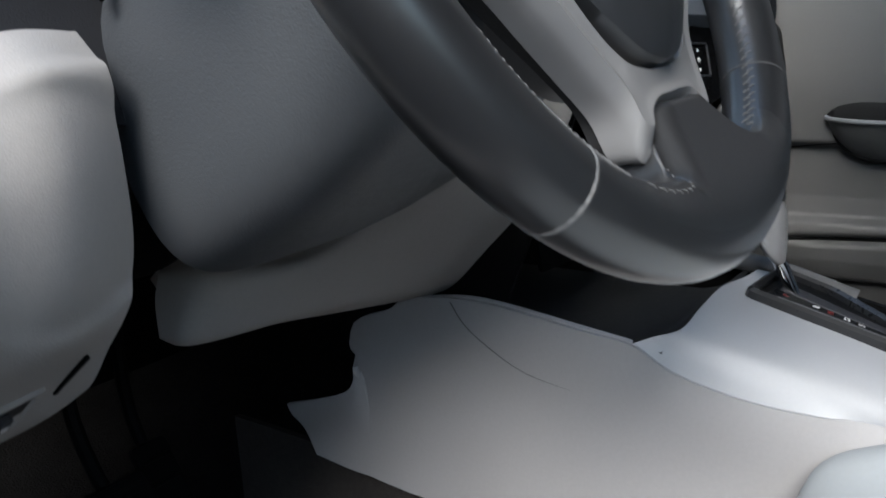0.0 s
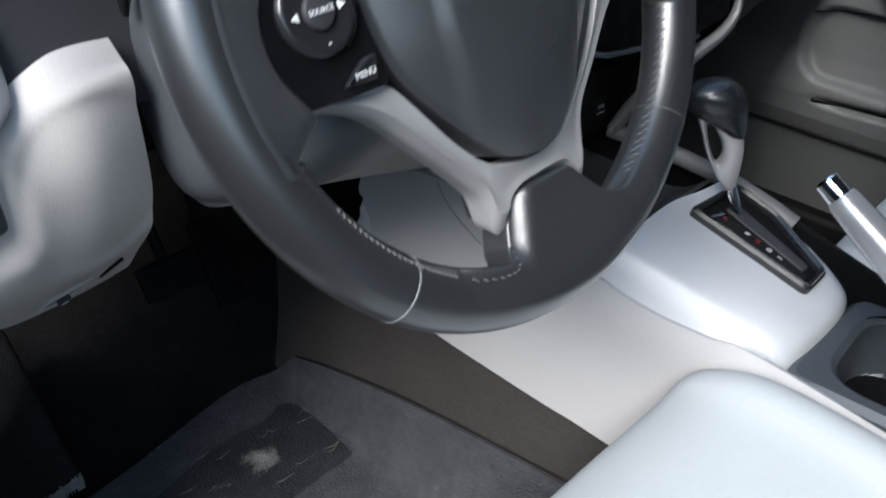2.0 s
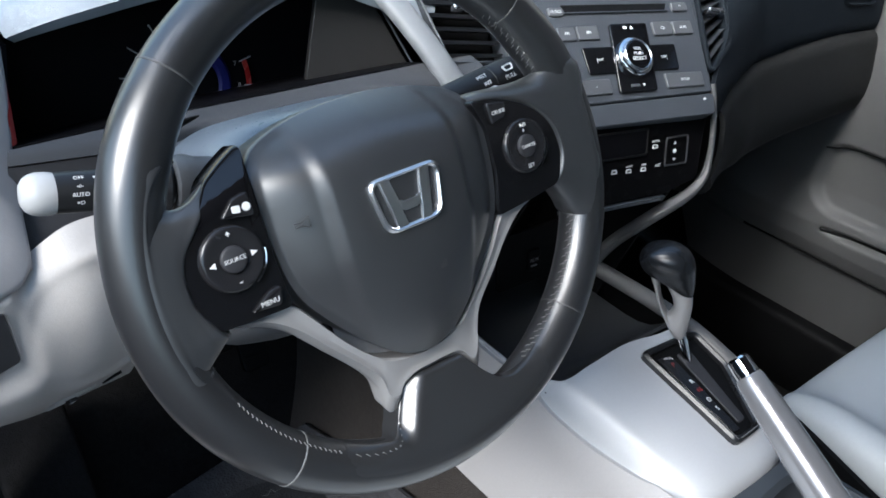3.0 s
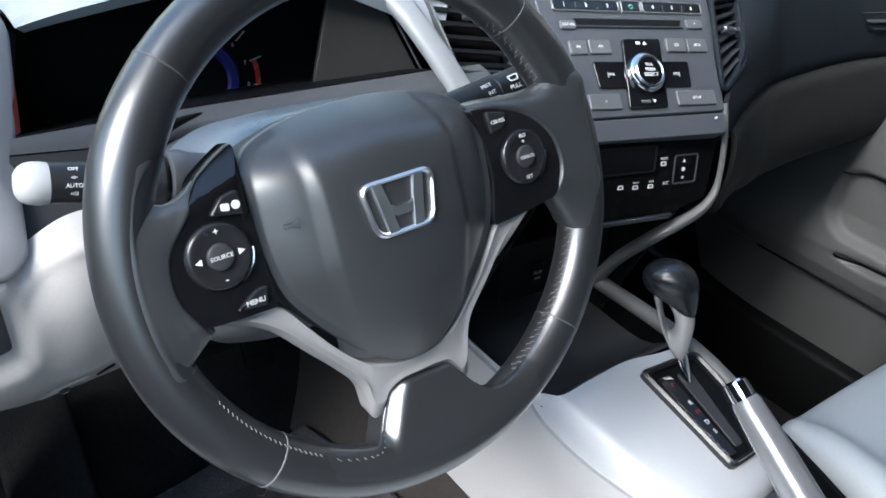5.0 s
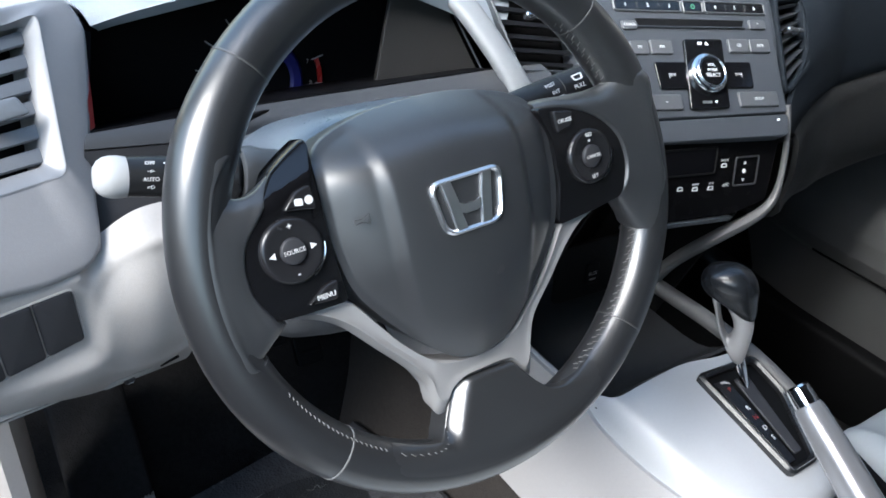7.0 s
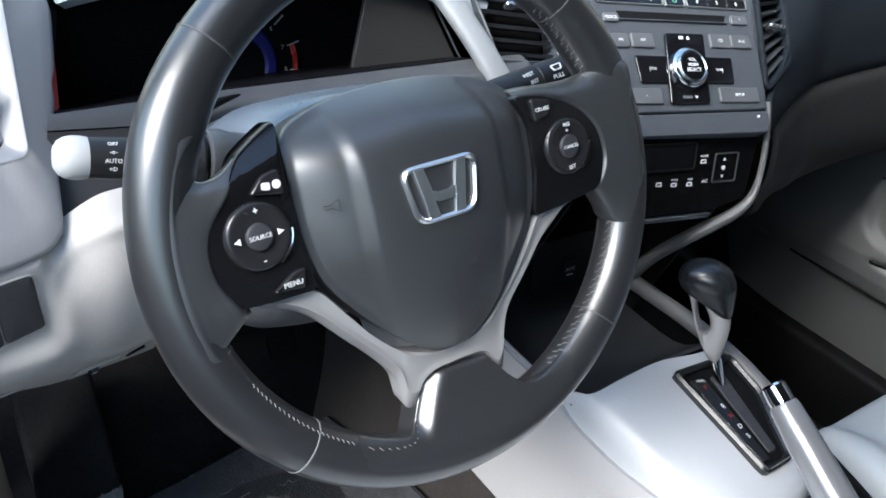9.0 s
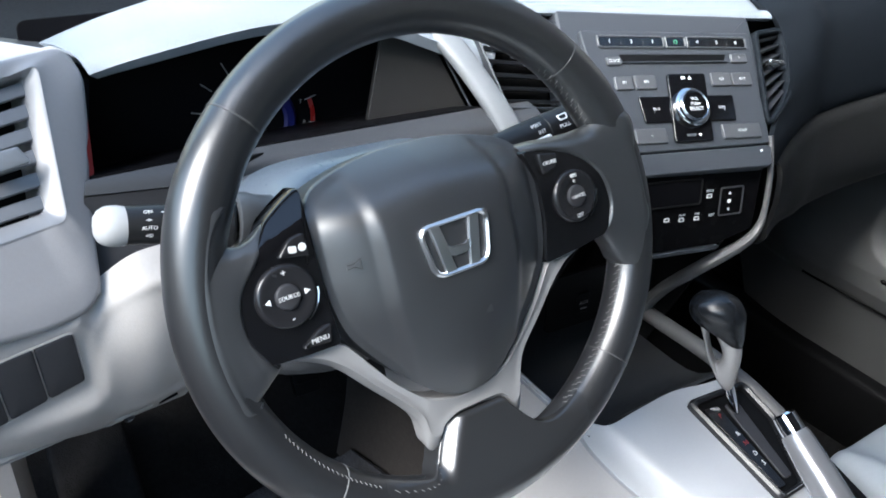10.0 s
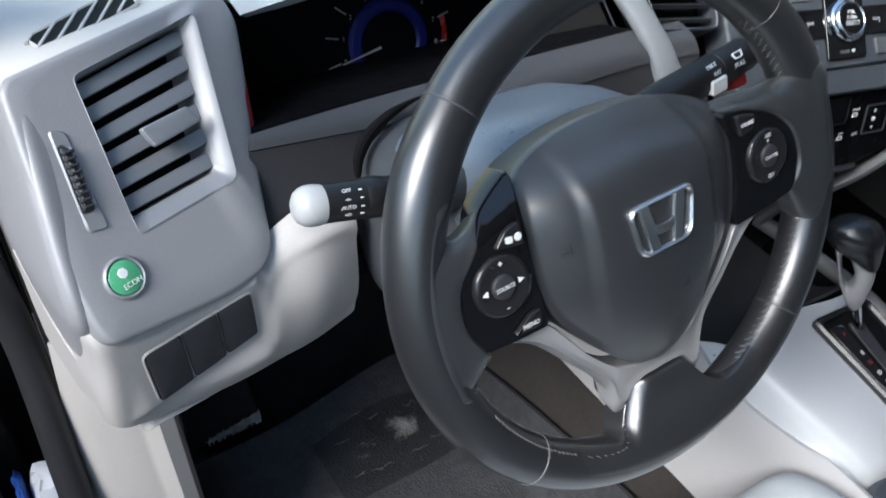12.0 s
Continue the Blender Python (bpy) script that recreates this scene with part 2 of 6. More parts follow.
def shrink(pts, d):
    """An outline drawn in by d along its own normals."""
    k = len(pts)
    area = sum(pts[i][0] * pts[(i + 1) % k][1] - pts[(i + 1) % k][0] * pts[i][1] for i in range(k))
    s = 1 if area > 0 else -1
    out = []
    for i in range(k):
        t = (Vector(pts[(i + 1) % k]) - Vector(pts[i - 1]))
        if t.length < 1e-9:
            t = Vector((1, 0))
        t.normalize()
        out.append(Vector(pts[i]) + Vector((-t.y, t.x)) * d * s)
    return out


def plate(outline, z0, z1, M, bevel=0.002, steps=3, dome=0.0, bm=None):
    """A slab over an outline from z0 to z1 with a rounded front edge, in the pose M."""
    bm = bm or bmesh.new()
    rows = [[M @ Vector((p[0], p[1], z0)) for p in outline]]
    for i in range(steps + 1):
        a = math.pi / 2 * i / steps
        o = shrink(outline, bevel * (1 - math.cos(a)))
        rows.append([M @ Vector((p[0], p[1], z1 - bevel + bevel * math.sin(a))) for p in o])
    if dome:
        last = shrink(outline, bevel)
        c = sum((Vector(p) for p in last), Vector((0, 0))) / len(last)
        for f in (0.85, 0.65, 0.4, 0.15):
            rows.append([M @ Vector((*(c + (Vector(p) - c) * f), z1 + dome * (1 - f * f))) for p in last])
    else:
        rows.append([M @ Vector((p[0], p[1], z1)) for p in shrink(outline, bevel * 1.15)])
    loft(rows, closed_u=True, caps=True, bm=bm)
    return bm


def resample(pts, n, start):
    """n points evenly along a closed outline, from the place nearest to start."""
    pts = [Vector(p) for p in pts]
    k = min(range(len(pts)), key=lambda i: (pts[i] - Vector(start)).length)
    pts = pts[k:] + pts[:k] + [pts[k]]
    seg = [(pts[i + 1] - pts[i]).length for i in range(len(pts) - 1)]
    tot, out, acc, i = sum(seg), [], 0.0, 0
    for s in range(n):
        d = tot * s / n
        while i < len(seg) - 1 and acc + seg[i] < d:
            acc += seg[i]
            i += 1
        f = (d - acc) / seg[i] if seg[i] > 0 else 0
        out.append(pts[i].lerp(pts[i + 1], min(1, f)))
    return out


def around(pts, c, n):
    """n points of a closed outline, met by even rays from c."""
    pts, out = [Vector(p) for p in pts], []
    for k in range(n):
        d = Vector((math.cos(2 * math.pi * k / n), math.sin(2 * math.pi * k / n)))
        best = None
        for a, b in zip(pts, pts[1:] + pts[:1]):
            e, f = b - a, a - c
            den = d.x * e.y - d.y * e.x
            if abs(den) > 1e-12:
                r, t = (f.x * e.y - f.y * e.x) / den, (f.x * d.y - f.y * d.x) / den
                if r > 0 and -1e-6 <= t <= 1 + 1e-6 and (best is None or r > best):
                    best = r
        out.append(c + d * (best or 0.01))
    return out


def holed(outer, inner, z0, z1, M, lip=0.002, inner_depth=None, n=72):
    """A slab with one opening through it; both outlines run the same way round."""
    st = outer[0]
    o = resample(outer, n, st)
    i = resample(inner, n, inner[min(range(len(inner)), key=lambda k: (Vector(inner[k]) - Vector(st)).length)])
    rows = [[Vector((p[0], p[1], z0)) for p in o], [Vector((p[0], p[1], z1 - lip)) for p in o]]
    rows += [[Vector((p[0], p[1], z1)) for p in shrink(o, lip)]]
    rows += [[Vector((p[0], p[1], z1)) for p in shrink(i, -lip)]]
    rows += [[Vector((p[0], p[1], z1 - lip)) for p in i], [Vector((p[0], p[1], z0 if inner_depth is None else z1 - inner_depth)) for p in i]]
    return loft([[M @ p for p in r] for r in rows], closed_u=True, closed_v=True)


def tube(path, radius, n=10, caps=True, bm=None, squash=1.0):
    """A round bar along a line of points; radius may be one number or one a point."""
    path = [Vector(p) for p in path]
    rad = radius if isinstance(radius, (list, tuple)) else [radius] * len(path)
    rows, side = [], None
    for i, p in enumerate(path):
        t = (path[min(i + 1, len(path) - 1)] - path[max(i - 1, 0)]).normalized()
        if side is None:
            side = t.orthogonal().normalized()
        side = (side - t * side.dot(t)).normalized()
        up = t.cross(side)
        rows.append([p + (side * math.cos(a) + up * math.sin(a) * squash) * rad[i] for a in (2 * math.pi * k / n for k in range(n))])
    return loft(rows, closed_u=True, caps=caps, bm=bm)


def circle(cx, cy, r, n=40, sy=1.0):
    return [Vector((cx + r * math.cos(2 * math.pi * k / n), cy + r * sy * math.sin(2 * math.pi * k / n))) for k in range(n)]


def block(x0, x1, y0, y1, z0, z1, bevel=0.004, M=None):
    """A box with rounded edges."""
    bm = bmesh.new()
    bmesh.ops.create_cube(bm, size=1.0)
    bmesh.ops.scale(bm, vec=(x1 - x0, y1 - y0, z1 - z0), verts=bm.verts)
    bmesh.ops.translate(bm, vec=((x0 + x1) / 2, (y0 + y1) / 2, (z0 + z1) / 2), verts=bm.verts)
    if bevel:
        bmesh.ops.bevel(bm, geom=list(bm.edges), offset=bevel, segments=3, affect="EDGES", profile=0.5)
    if M:
        bmesh.ops.transform(bm, matrix=M, verts=bm.verts)
    return bm


def lettering(name, body, size, M, material, parent, align="CENTER", spread=1.0):
    """Printed letters as a thin mesh."""
    cu = bpy.data.curves.new("letters", "FONT")
    cu.body, cu.size, cu.align_x, cu.align_y, cu.extrude = body, size, align, "CENTER", 0.00012
    cu.resolution_u = 2
    tmp = bpy.data.objects.new("letters", cu)
    me = bpy.data.meshes.new_from_object(tmp)
    bpy.data.objects.remove(tmp)
    me.transform(M @ Matrix.Diagonal((spread, 1, 1, 1)))
    bm = bmesh.new()
    bm.from_mesh(me)
    bpy.data.meshes.remove(me)
    return part(name, bm, material, parent, smooth=False)


def bar(M, x0, y0, x1, y1, z=0.0, h=0.0002):
    return plate(rect(x0, y0, x1, y1), z - 0.0005, z + h, M, bevel=0.00005, steps=1)


# ---- reference planes of the cabin ----
T24 = radians(24)
WH = frame_at((0, 0, 0.65), (0, -math.cos(T24), math.sin(T24)), (1, 0, 0), 3.5)      # steering wheel
VENT = frame_at((-0.236, 0.213, 0.635), (0.344, -0.725, 0.597), (0.725, 0.344, 0))   # driver's end panel
RAD = frame_at((0.458, 0.160, 0.637), (-0.093, -0.717, 0.691), (1, -0.13, 0), -5.5)  # radio face
HV = frame_at((0.424, 0.108, 0.543), (-0.12, -0.97, 0.22), (1, -0.12, 0), -4)        # climate controls
GATE = frame_at((0.3645, -0.03, 0.319), (0, -0.042, 0.124), (1, 0, 0))               # gear gate
KNEE = frame_at((-0.21, 0.165, 0.52), (0.15, -0.95, -0.15), (1, 0.16, 0))            # driver's lower panel


def onto(M, pts):
    return [[M @ Vector(p) for p in r] for r in pts]


# ---- shell of the car ----
def shell():
    # floor pan, higher under the seats
    ctrl = [[(x, y, z) for y, z in ((0.95, 0.10), (0.72, -0.02), (0.58, -0.105), (0.20, -0.105), (-0.02, -0.08), (-0.20, 0.0), (-1.6, 0.02))] for x in (-0.36, -0.1, 0.2, 0.6, 1.04)]
    tagged(part("floor", sheet(ctrl, 10, 40, 0.03, True), CARPET), "charcoal carpet on the car floor", "carpet", kind="structure")
    # bulkhead in front of the feet
    solo("wall_front", block(-0.40, 1.08, 0.95, 0.99, -0.1, 0.72, 0.004), BLACK, "black bulkhead behind the dashboard", "bulkhead", kind="structure")
    # roof with lining, and an unseen rear wall added to keep reflections dark
    ctrl = [[(x, y, z) for y, z in ((-0.06 - 0.08 * ((x - 0.36) / 0.68) ** 2, 1.145), (-0.27, 1.175), (-0.5, 1.20), (-0.9, 1.21), (-1.6, 1.15))] for x in (-0.31, -0.1, 0.15, 0.36, 0.57, 0.82, 1.03)]
    solo("ceiling", sheet(ctrl, 12, 16, 0.03), ROOFLINING, "grey woven roof lining", "roof lining", kind="structure")
    solo("wall_rear", block(-0.36, 1.06, -1.66, -1.62, 0.0, 1.17, 0.01), DARKGREY, "unseen dark wall added behind the seats to darken reflections", "wall", kind="structure")
    # windscreen
    bm = loft(net([[(x, y + 0.10 * ((x - 0.36) / 0.7) ** 2 * -1, z) for x in (-0.33, 0.0, 0.36, 0.72, 1.05)] for y, z in ((0.90, 0.665), (0.44, 0.917), (-0.06, 1.145))], 8, 14))
    g = part("windscreen", bm, GLASS)
    g.visible_shadow = False
    tagged(g, "clear raked windscreen glass", "windscreen", kind="structure")
    # black cowl and bonnet beyond the glass
    solo("cowl", block(-0.34, 1.06, 0.84, 1.02, 0.60, 0.655, 0.01), BLACK, "black plastic cowl below the windscreen", "cowl", kind="structure")
    ctrl = [[(x, y, z) for y, z in ((1.0, 0.665), (1.5, 0.64), (1.95, 0.52))] for x in (-0.45, 0.0, 0.38, 0.76, 1.2)]
    solo("bonnet", sheet(ctrl, 12, 12, 0.02, True), PAINT, "dark painted bonnet ahead of the windscreen", "bonnet", kind="structure")
    # pillars
    for nm, sx in (("pillar_left", -1), ("pillar_right", 1)):
        f = (lambda x: x) if sx < 0 else (lambda x: 0.73 - x)
        pth = catmull([(f(-0.372), 0.60, 0.60), (f(-0.368), 0.40, 0.715), (f(-0.36), 0.27, 0.865), (f(-0.345), 0.07, 1.02), (f(-0.33), -0.13, 1.125), (f(-0.32), -1.0, 1.17), (f(-0.32), -1.6, 1.10)], 30)
        solo(nm, tube(pth, 0.030, 12), BEIGETOP, "sand-coloured trim of the windscreen pillar", "pillar trim", kind="structure")


shell()


def surroundings():
    """Plain dark walls, added beside and behind the car to block low sky."""
    solo("wall_left", block(-1.75, -1.60, -3.2, 3.0, -0.36, WALL_H, 0.02), BLOCKWALL, "plain dark wall added beside the car to block low sky", "wall", kind="structure")
    solo("wall_right", block(2.25, 2.40, -3.2, 3.0, -0.36, 2.3, 0.02), BLOCKWALL, "plain dark wall added on the far side to block low sky", "wall", kind="structure")
    solo("wall_behind", block(-1.75, 3.2, -3.4, -3.2, -0.36, WALL_H, 0.02), BLOCKWALL, "plain dark wall added behind the car to block low sky", "wall", kind="structure")


WALL_H = 1.06
BLOCKWALL = mat("dark_sky_blocker", (0.028, 0.028, 0.030), 0.9, 0, 60, 0.4, 0.2, 1.5)
surroundings()


def ground():
    bm = bmesh.new()
    bmesh.ops.create_grid(bm, x_segments=40, y_segments=40, size=400)
    bmesh.ops.translate(bm, vec=(0, 0, -0.36), verts=bm.verts)
    solo("ground", bm, ASPHALT, "grey asphalt around the car", "asphalt", kind="structure")


ground()

# ---- dashboard ----
dash = thing("dashboard", "two-tone grey moulded car dashboard with sand-coloured top", "dashboard", kind="structure", at=(0.3, 0.4, 0.5))


K3 = KNEE.to_3x3()
BANK = frame_at(KNEE @ Vector((-0.0451, 0.0054, -0.0015)), K3 @ Vector((0.0984, 0.084, 0.9916)), K3 @ Vector((0.9951, -0.0168, -0.0973)))   # blank switches


def smooth(a, b, x):
    k = min(1.0, max(0.0, (x - a) / (b - a)))
    return k * k * (3 - 2 * k)


def knee_recess(p):
    """A shallow round hollow beside the column, and a flat seat for the switches."""
    q = KNEE.inverted() @ p
    d = math.hypot(q.x - 0.064, q.y + 0.016) - 0.064
    q = BANK.inverted() @ (KNEE @ (q - Vector((0, 0, 0.0035 * smooth(0.0, 0.012, -d)))))
    d = max(abs(q.x) - 0.047, abs(q.y + 0.001) - 0.030)
    q.z += (0.0012 - q.z) * (1 - smooth(0.0, 0.016, d)) * smooth(-0.030, -0.012, q.z)
    return BANK @ q


def dashboard():
    # pad from the cowl over the dials back to the glass
    ctrl = [
        [(-0.146, 0.306, 0.694), (-0.10, 0.283, 0.712), (0.0, 0.276, 0.727), (0.09, 0.270, 0.722), (0.165, 0.255, 0.696), (0.215, 0.245, 0.668)],
        [(-0.152, 0.326, 0.705), (-0.10, 0.31, 0.727), (0.0, 0.31, 0.744), (0.10, 0.305, 0.738), (0.175, 0.29, 0.712), (0.235, 0.27, 0.690)],
        [(-0.166, 0.378, 0.702), (-0.10, 0.38, 0.722), (0.0, 0.39, 0.738), (0.10, 0.39, 0.733), (0.20, 0.38, 0.712), (0.27, 0.36, 0.700)],
        [(-0.185, 0.44, 0.672), (-0.10, 0.455, 0.690), (0.0, 0.465, 0.700), (0.12, 0.475, 0.700), (0.24, 0.49, 0.695), (0.32, 0.49, 0.690)],
        [(-0.21, 0.49, 0.630), (-0.10, 0.50, 0.640), (0.0, 0.51, 0.650), (0.12, 0.53, 0.655), (0.25, 0.56, 0.665), (0.34, 0.60, 0.672)],
    ]
    part("dial_cowl", sheet(ctrl, 30, 36, 0.012, True), HOODGREY, dash, "pale blue-grey soft cowl over the dials")
    # sand-coloured top at the driver's end, rolling over from the vent panel
    us = (-0.070, -0.010, 0.050, 0.108)
    ctrl = [[VENT @ Vector((u, v, w)) for u in us] for v, w in ((0.094, -0.0035), (0.101, -0.0030), (0.1065, -0.0075))]
    ctrl += [[Vector(p) for p in r] for r in (
        ((-0.335, 0.272, 0.708), (-0.285, 0.308, 0.7075), (-0.225, 0.325, 0.7075), (-0.148, 0.332, 0.7035)),
        ((-0.346, 0.330, 0.7015), (-0.287, 0.385, 0.7045), (-0.225, 0.375, 0.7055), (-0.146, 0.338, 0.7015)),
        ((-0.350, 0.392, 0.697), (-0.287, 0.452, 0.7025), (-0.222, 0.412, 0.7045), (-0.144, 0.344, 0.6995)))]
    part("dash_end_top", sheet(ctrl, 26, 20, 0.006, True), BEIGETOP, dash, "sand-coloured top at the driver's end")
    # top between the sand-coloured end and the glass, its shadow given as grey
    ctrl = [
        [(-0.352, 0.380, 0.692), (-0.287, 0.440, 0.6985), (-0.222, 0.400, 0.7005), (-0.140, 0.335, 0.695)],
        [(-0.352, 0.430, 0.688), (-0.290, 0.470, 0.6965), (-0.222, 0.440, 0.6985), (-0.150, 0.390, 0.695)],
        [(-0.350, 0.500, 0.650), (-0.290, 0.530, 0.650), (-0.222, 0.520, 0.650), (-0.160, 0.500, 0.640)],
    ]
    part("dash_end_shade", sheet(ctrl, 12, 12, 0.006, True), SHELFGREY, dash, "dash top beside the windscreen, coloured grey for shade")
    # end cap rolling round from the vent panel towards the door opening
    edge = ((-0.3205, 0.242, 0.712), (-0.3235, 0.214, 0.684), (-0.3280, 0.180, 0.644), (-0.3310, 0.150, 0.602), (-0.3310, 0.158, 0.570), (-0.3310, 0.178, 0.520), (-0.3310, 0.200, 0.468))
    ctrl = [[(x + dx, y + dy, z + dz) for x, y, z in edge] for dx, dy, dz in ((0.012, 0.000, -0.004), (0.004, -0.003, -0.001), (-0.0015, 0.001, 0.0), (-0.0050, 0.010, 0.0), (-0.010, 0.040, -0.003), (-0.017, 0.110, -0.012), (-0.022, 0.230, -0.035))]
    part("end_cap", sheet(ctrl, 26, 30, 0.004), PANEL, dash, "grey end cap beside the door opening")
    ctrl = [
        [(-0.3340, 0.177, 0.526), (-0.3385, 0.188, 0.531), (-0.3435, 0.218, 0.541), (-0.3505, 0.290, 0.557)],
        [(-0.3345, 0.189, 0.494), (-0.3390, 0.200, 0.495), (-0.3440, 0.230, 0.497), (-0.3510, 0.300, 0.500)],
        [(-0.3340, 0.201, 0.460), (-0.3385, 0.212, 0.458), (-0.3435, 0.240, 0.453), (-0.3505, 0.310, 0.443)],
    ]
    part("lower_end_trim", sheet(ctrl, 10, 14, 0.003, True), BEIGE, dash, "pale trim below the end cap")
    # shelf below the dials, round the column
    ctrl = [
        [(-0.174, 0.238, 0.6315), (-0.06, 0.238, 0.632), (0.07, 0.230, 0.634), (0.18, 0.221, 0.637), (0.235, 0.21, 0.640)],
        [(-0.176, 0.235, 0.6295), (-0.06, 0.227, 0.6265), (0.07, 0.212, 0.627), (0.18, 0.203, 0.630), (0.238, 0.192, 0.633)],
        [(-0.178, 0.232, 0.6250), (-0.06, 0.222, 0.6185), (0.07, 0.206, 0.616), (0.18, 0.197, 0.620), (0.240, 0.184, 0.622)],
        [(-0.184, 0.226, 0.595), (-0.06, 0.216, 0.575), (0.07, 0.202, 0.575), (0.18, 0.190, 0.590), (0.243, 0.170, 0.596)],
        [(-0.190, 0.200, 0.560), (-0.06, 0.21, 0.53), (0.07, 0.20, 0.53), (0.18, 0.178, 0.545), (0.246, 0.148, 0.555)],
    ]
    part("dial_shelf", sheet(ctrl[:3], 12, 24, 0.006, True), SHELFGREY, dash, "grey ledge below the dials")
    part("shelf_face", sheet([[(x, y + 0.002, z) for x, y, z in ctrl[2]], ctrl[3], ctrl[4]], 12, 24, 0.006, True), SHELFFACE, dash, "dark grey face below the ledge")
    # driver's lower panel
    rows = [
        [(-0.122, 0.066, -0.020), (-0.085, 0.060, -0.022), (-0.04, 0.050, -0.026), (-0.004, 0.043, -0.032), (0.020, 0.042, -0.036), (0.060, 0.060, -0.036), (0.100, 0.060, -0.034)],
        [(-0.121, 0.056, -0.004), (-0.085, 0.050, -0.006), (-0.04, 0.040, -0.009), (-0.004, 0.034, -0.013), (0.022, 0.034, -0.019), (0.060, 0.052, -0.020), (0.100, 0.050, -0.022)],
        [(-0.120, 0.030, 0.000), (-0.085, 0.026, 0.001), (-0.04, 0.020, 0.000), (-0.004, 0.018, -0.003), (0.022, 0.020, -0.007), (0.060, 0.040, -0.006), (0.098, 0.043, -0.011)],
        [(-0.122, -0.010, 0.001), (-0.085, -0.012, 0.003), (-0.04, -0.012, 0.004), (-0.004, -0.010, 0.004), (0.026, -0.004, 0.005), (0.060, 0.002, 0.008), (0.0985, 0.004, -0.002)],
        [(-0.121, -0.036, -0.001), (-0.085, -0.040, 0.003), (-0.04, -0.043, 0.006), (-0.004, -0.044, 0.008), (0.026, -0.042, 0.006), (0.060, -0.040, 0.008), (0.1010, -0.038, 0.000)],
        [(-0.120, -0.056, -0.008), (-0.085, -0.062, -0.004), (-0.04, -0.070, -0.003), (-0.004, -0.076, -0.004), (0.026, -0.076, -0.004), (0.060, -0.075, -0.003), (0.1005, -0.069, -0.006)],
        [(-0.117, -0.070, -0.028), (-0.085, -0.080, -0.027), (-0.04, -0.094, -0.026), (0.005, -0.108, -0.031), (0.040, -0.110, -0.030), (0.073, -0.107, -0.027), (0.0990, -0.098, -0.021)],
        [(-0.112, -0.080, -0.060), (-0.085, -0.094, -0.058), (-0.04, -0.114, -0.050), (0.010, -0.140, -0.056), (0.049, -0.149, -0.060), (0.083, -0.146, -0.056), (0.0985, -0.133, -0.045)],
        [(-0.108, -0.080, -0.090), (-0.085, -0.094, -0.090), (-0.04, -0.114, -0.087), (0.010, -0.140, -0.090), (0.049, -0.150, -0.096), (0.080, -0.147, -0.092), (0.090, -0.129, -0.082)],
    ]
    for r in rows:
        # the rounded nose beside the door opening
        x, y, z = r[0]
        r[0] = (x + 0.009, y, z + 0.0015)
        r[:0] = [(x - 0.001, y + 0.004, z - 0.060), (x - 0.001, y + 0.002, z - 0.030), (x, y + 0.001, z - 0.010)]
    ctrl = onto(KNEE, rows)
    part("knee_panel", sheet(ctrl, 66, 100, 0.006, False, knee_recess), BEIGE, dash, "light grey lower panel left of the column")
    # bolster between column and console
    ctrl = [
        [(-0.002, 0.345, 0.372), (0.001, 0.330, 0.366), (0.02, 0.322, 0.364), (0.08, 0.312, 0.360), (0.16, 0.290, 0.352), (0.262, 0.250, 0.346)],
        [(-0.009, 0.335, 0.376), (-0.005, 0.312, 0.374), (0.02, 0.300, 0.372), (0.08, 0.285, 0.371), (0.16, 0.262, 0.366), (0.262, 0.228, 0.358)],
        [(-0.008, 0.335, 0.402), (-0.003, 0.306, 0.402), (0.02, 0.290, 0.400), (0.08, 0.268, 0.398), (0.155, 0.240, 0.396), (0.254, 0.203, 0.390)],
        [(-0.002, 0.335, 0.420), (0.004, 0.306, 0.420), (0.02, 0.290, 0.418), (0.08, 0.264, 0.416), (0.152, 0.225, 0.432), (0.247, 0.172, 0.430)],
        [(0.004, 0.345, 0.420), (0.009, 0.322, 0.4255), (0.03, 0.302, 0.427), (0.085, 0.272, 0.424), (0.155, 0.212, 0.462), (0.244, 0.140, 0.490)],
        [(0.014, 0.37, 0.408), (0.018, 0.350, 0.420), (0.04, 0.335, 0.428), (0.10, 0.285, 0.440), (0.165, 0.205, 0.500), (0.255, 0.125, 0.540)],
    ]
    part("bolster", sheet(ctrl, 26, 34, 0.008, True), BEIGE, dash, "warm grey bolster under the column")
    # passenger's side: pad and glovebox panel
    edge = ((0.655, 0.171, 0.561), (0.70, 0.181, 0.563), (0.79, 0.189, 0.563), (0.89, 0.190, 0.563), (1.0, 0.188, 0.556))
    ctrl = [[Vector((0.60, 0.88, 0.645)), Vector((0.60, 0.52, 0.694)), Vector((0.60, 0.33, 0.716))] + [RAD @ Vector(p) for p in ((0.110, 0.112, -0.020), (0.126, 0.082, -0.018), (0.116, 0.022, -0.0155), (0.074, -0.032, -0.011), (0.052, -0.070, -0.008))] + [Vector((0.536, 0.124, 0.550))]]
    for x, e, z in edge:
        ctrl.append([Vector(p) for p in ((x, 0.88, 0.645), (x, 0.52, 0.694), (x, e + 0.16, 0.718), (x, e + 0.070, 0.712), (x, e + 0.028, 0.682), (x, e + 0.010, 0.640), (x, e + 0.002, 0.600), (x, e + 0.001, z + 0.010), (x, e + 0.014, z))])
    part("passenger_pad", sheet(ctrl, 30, 34, 0.006), mat_pad, dash, "dark blue-grey soft pad on the passenger's side")
    ctrl = []
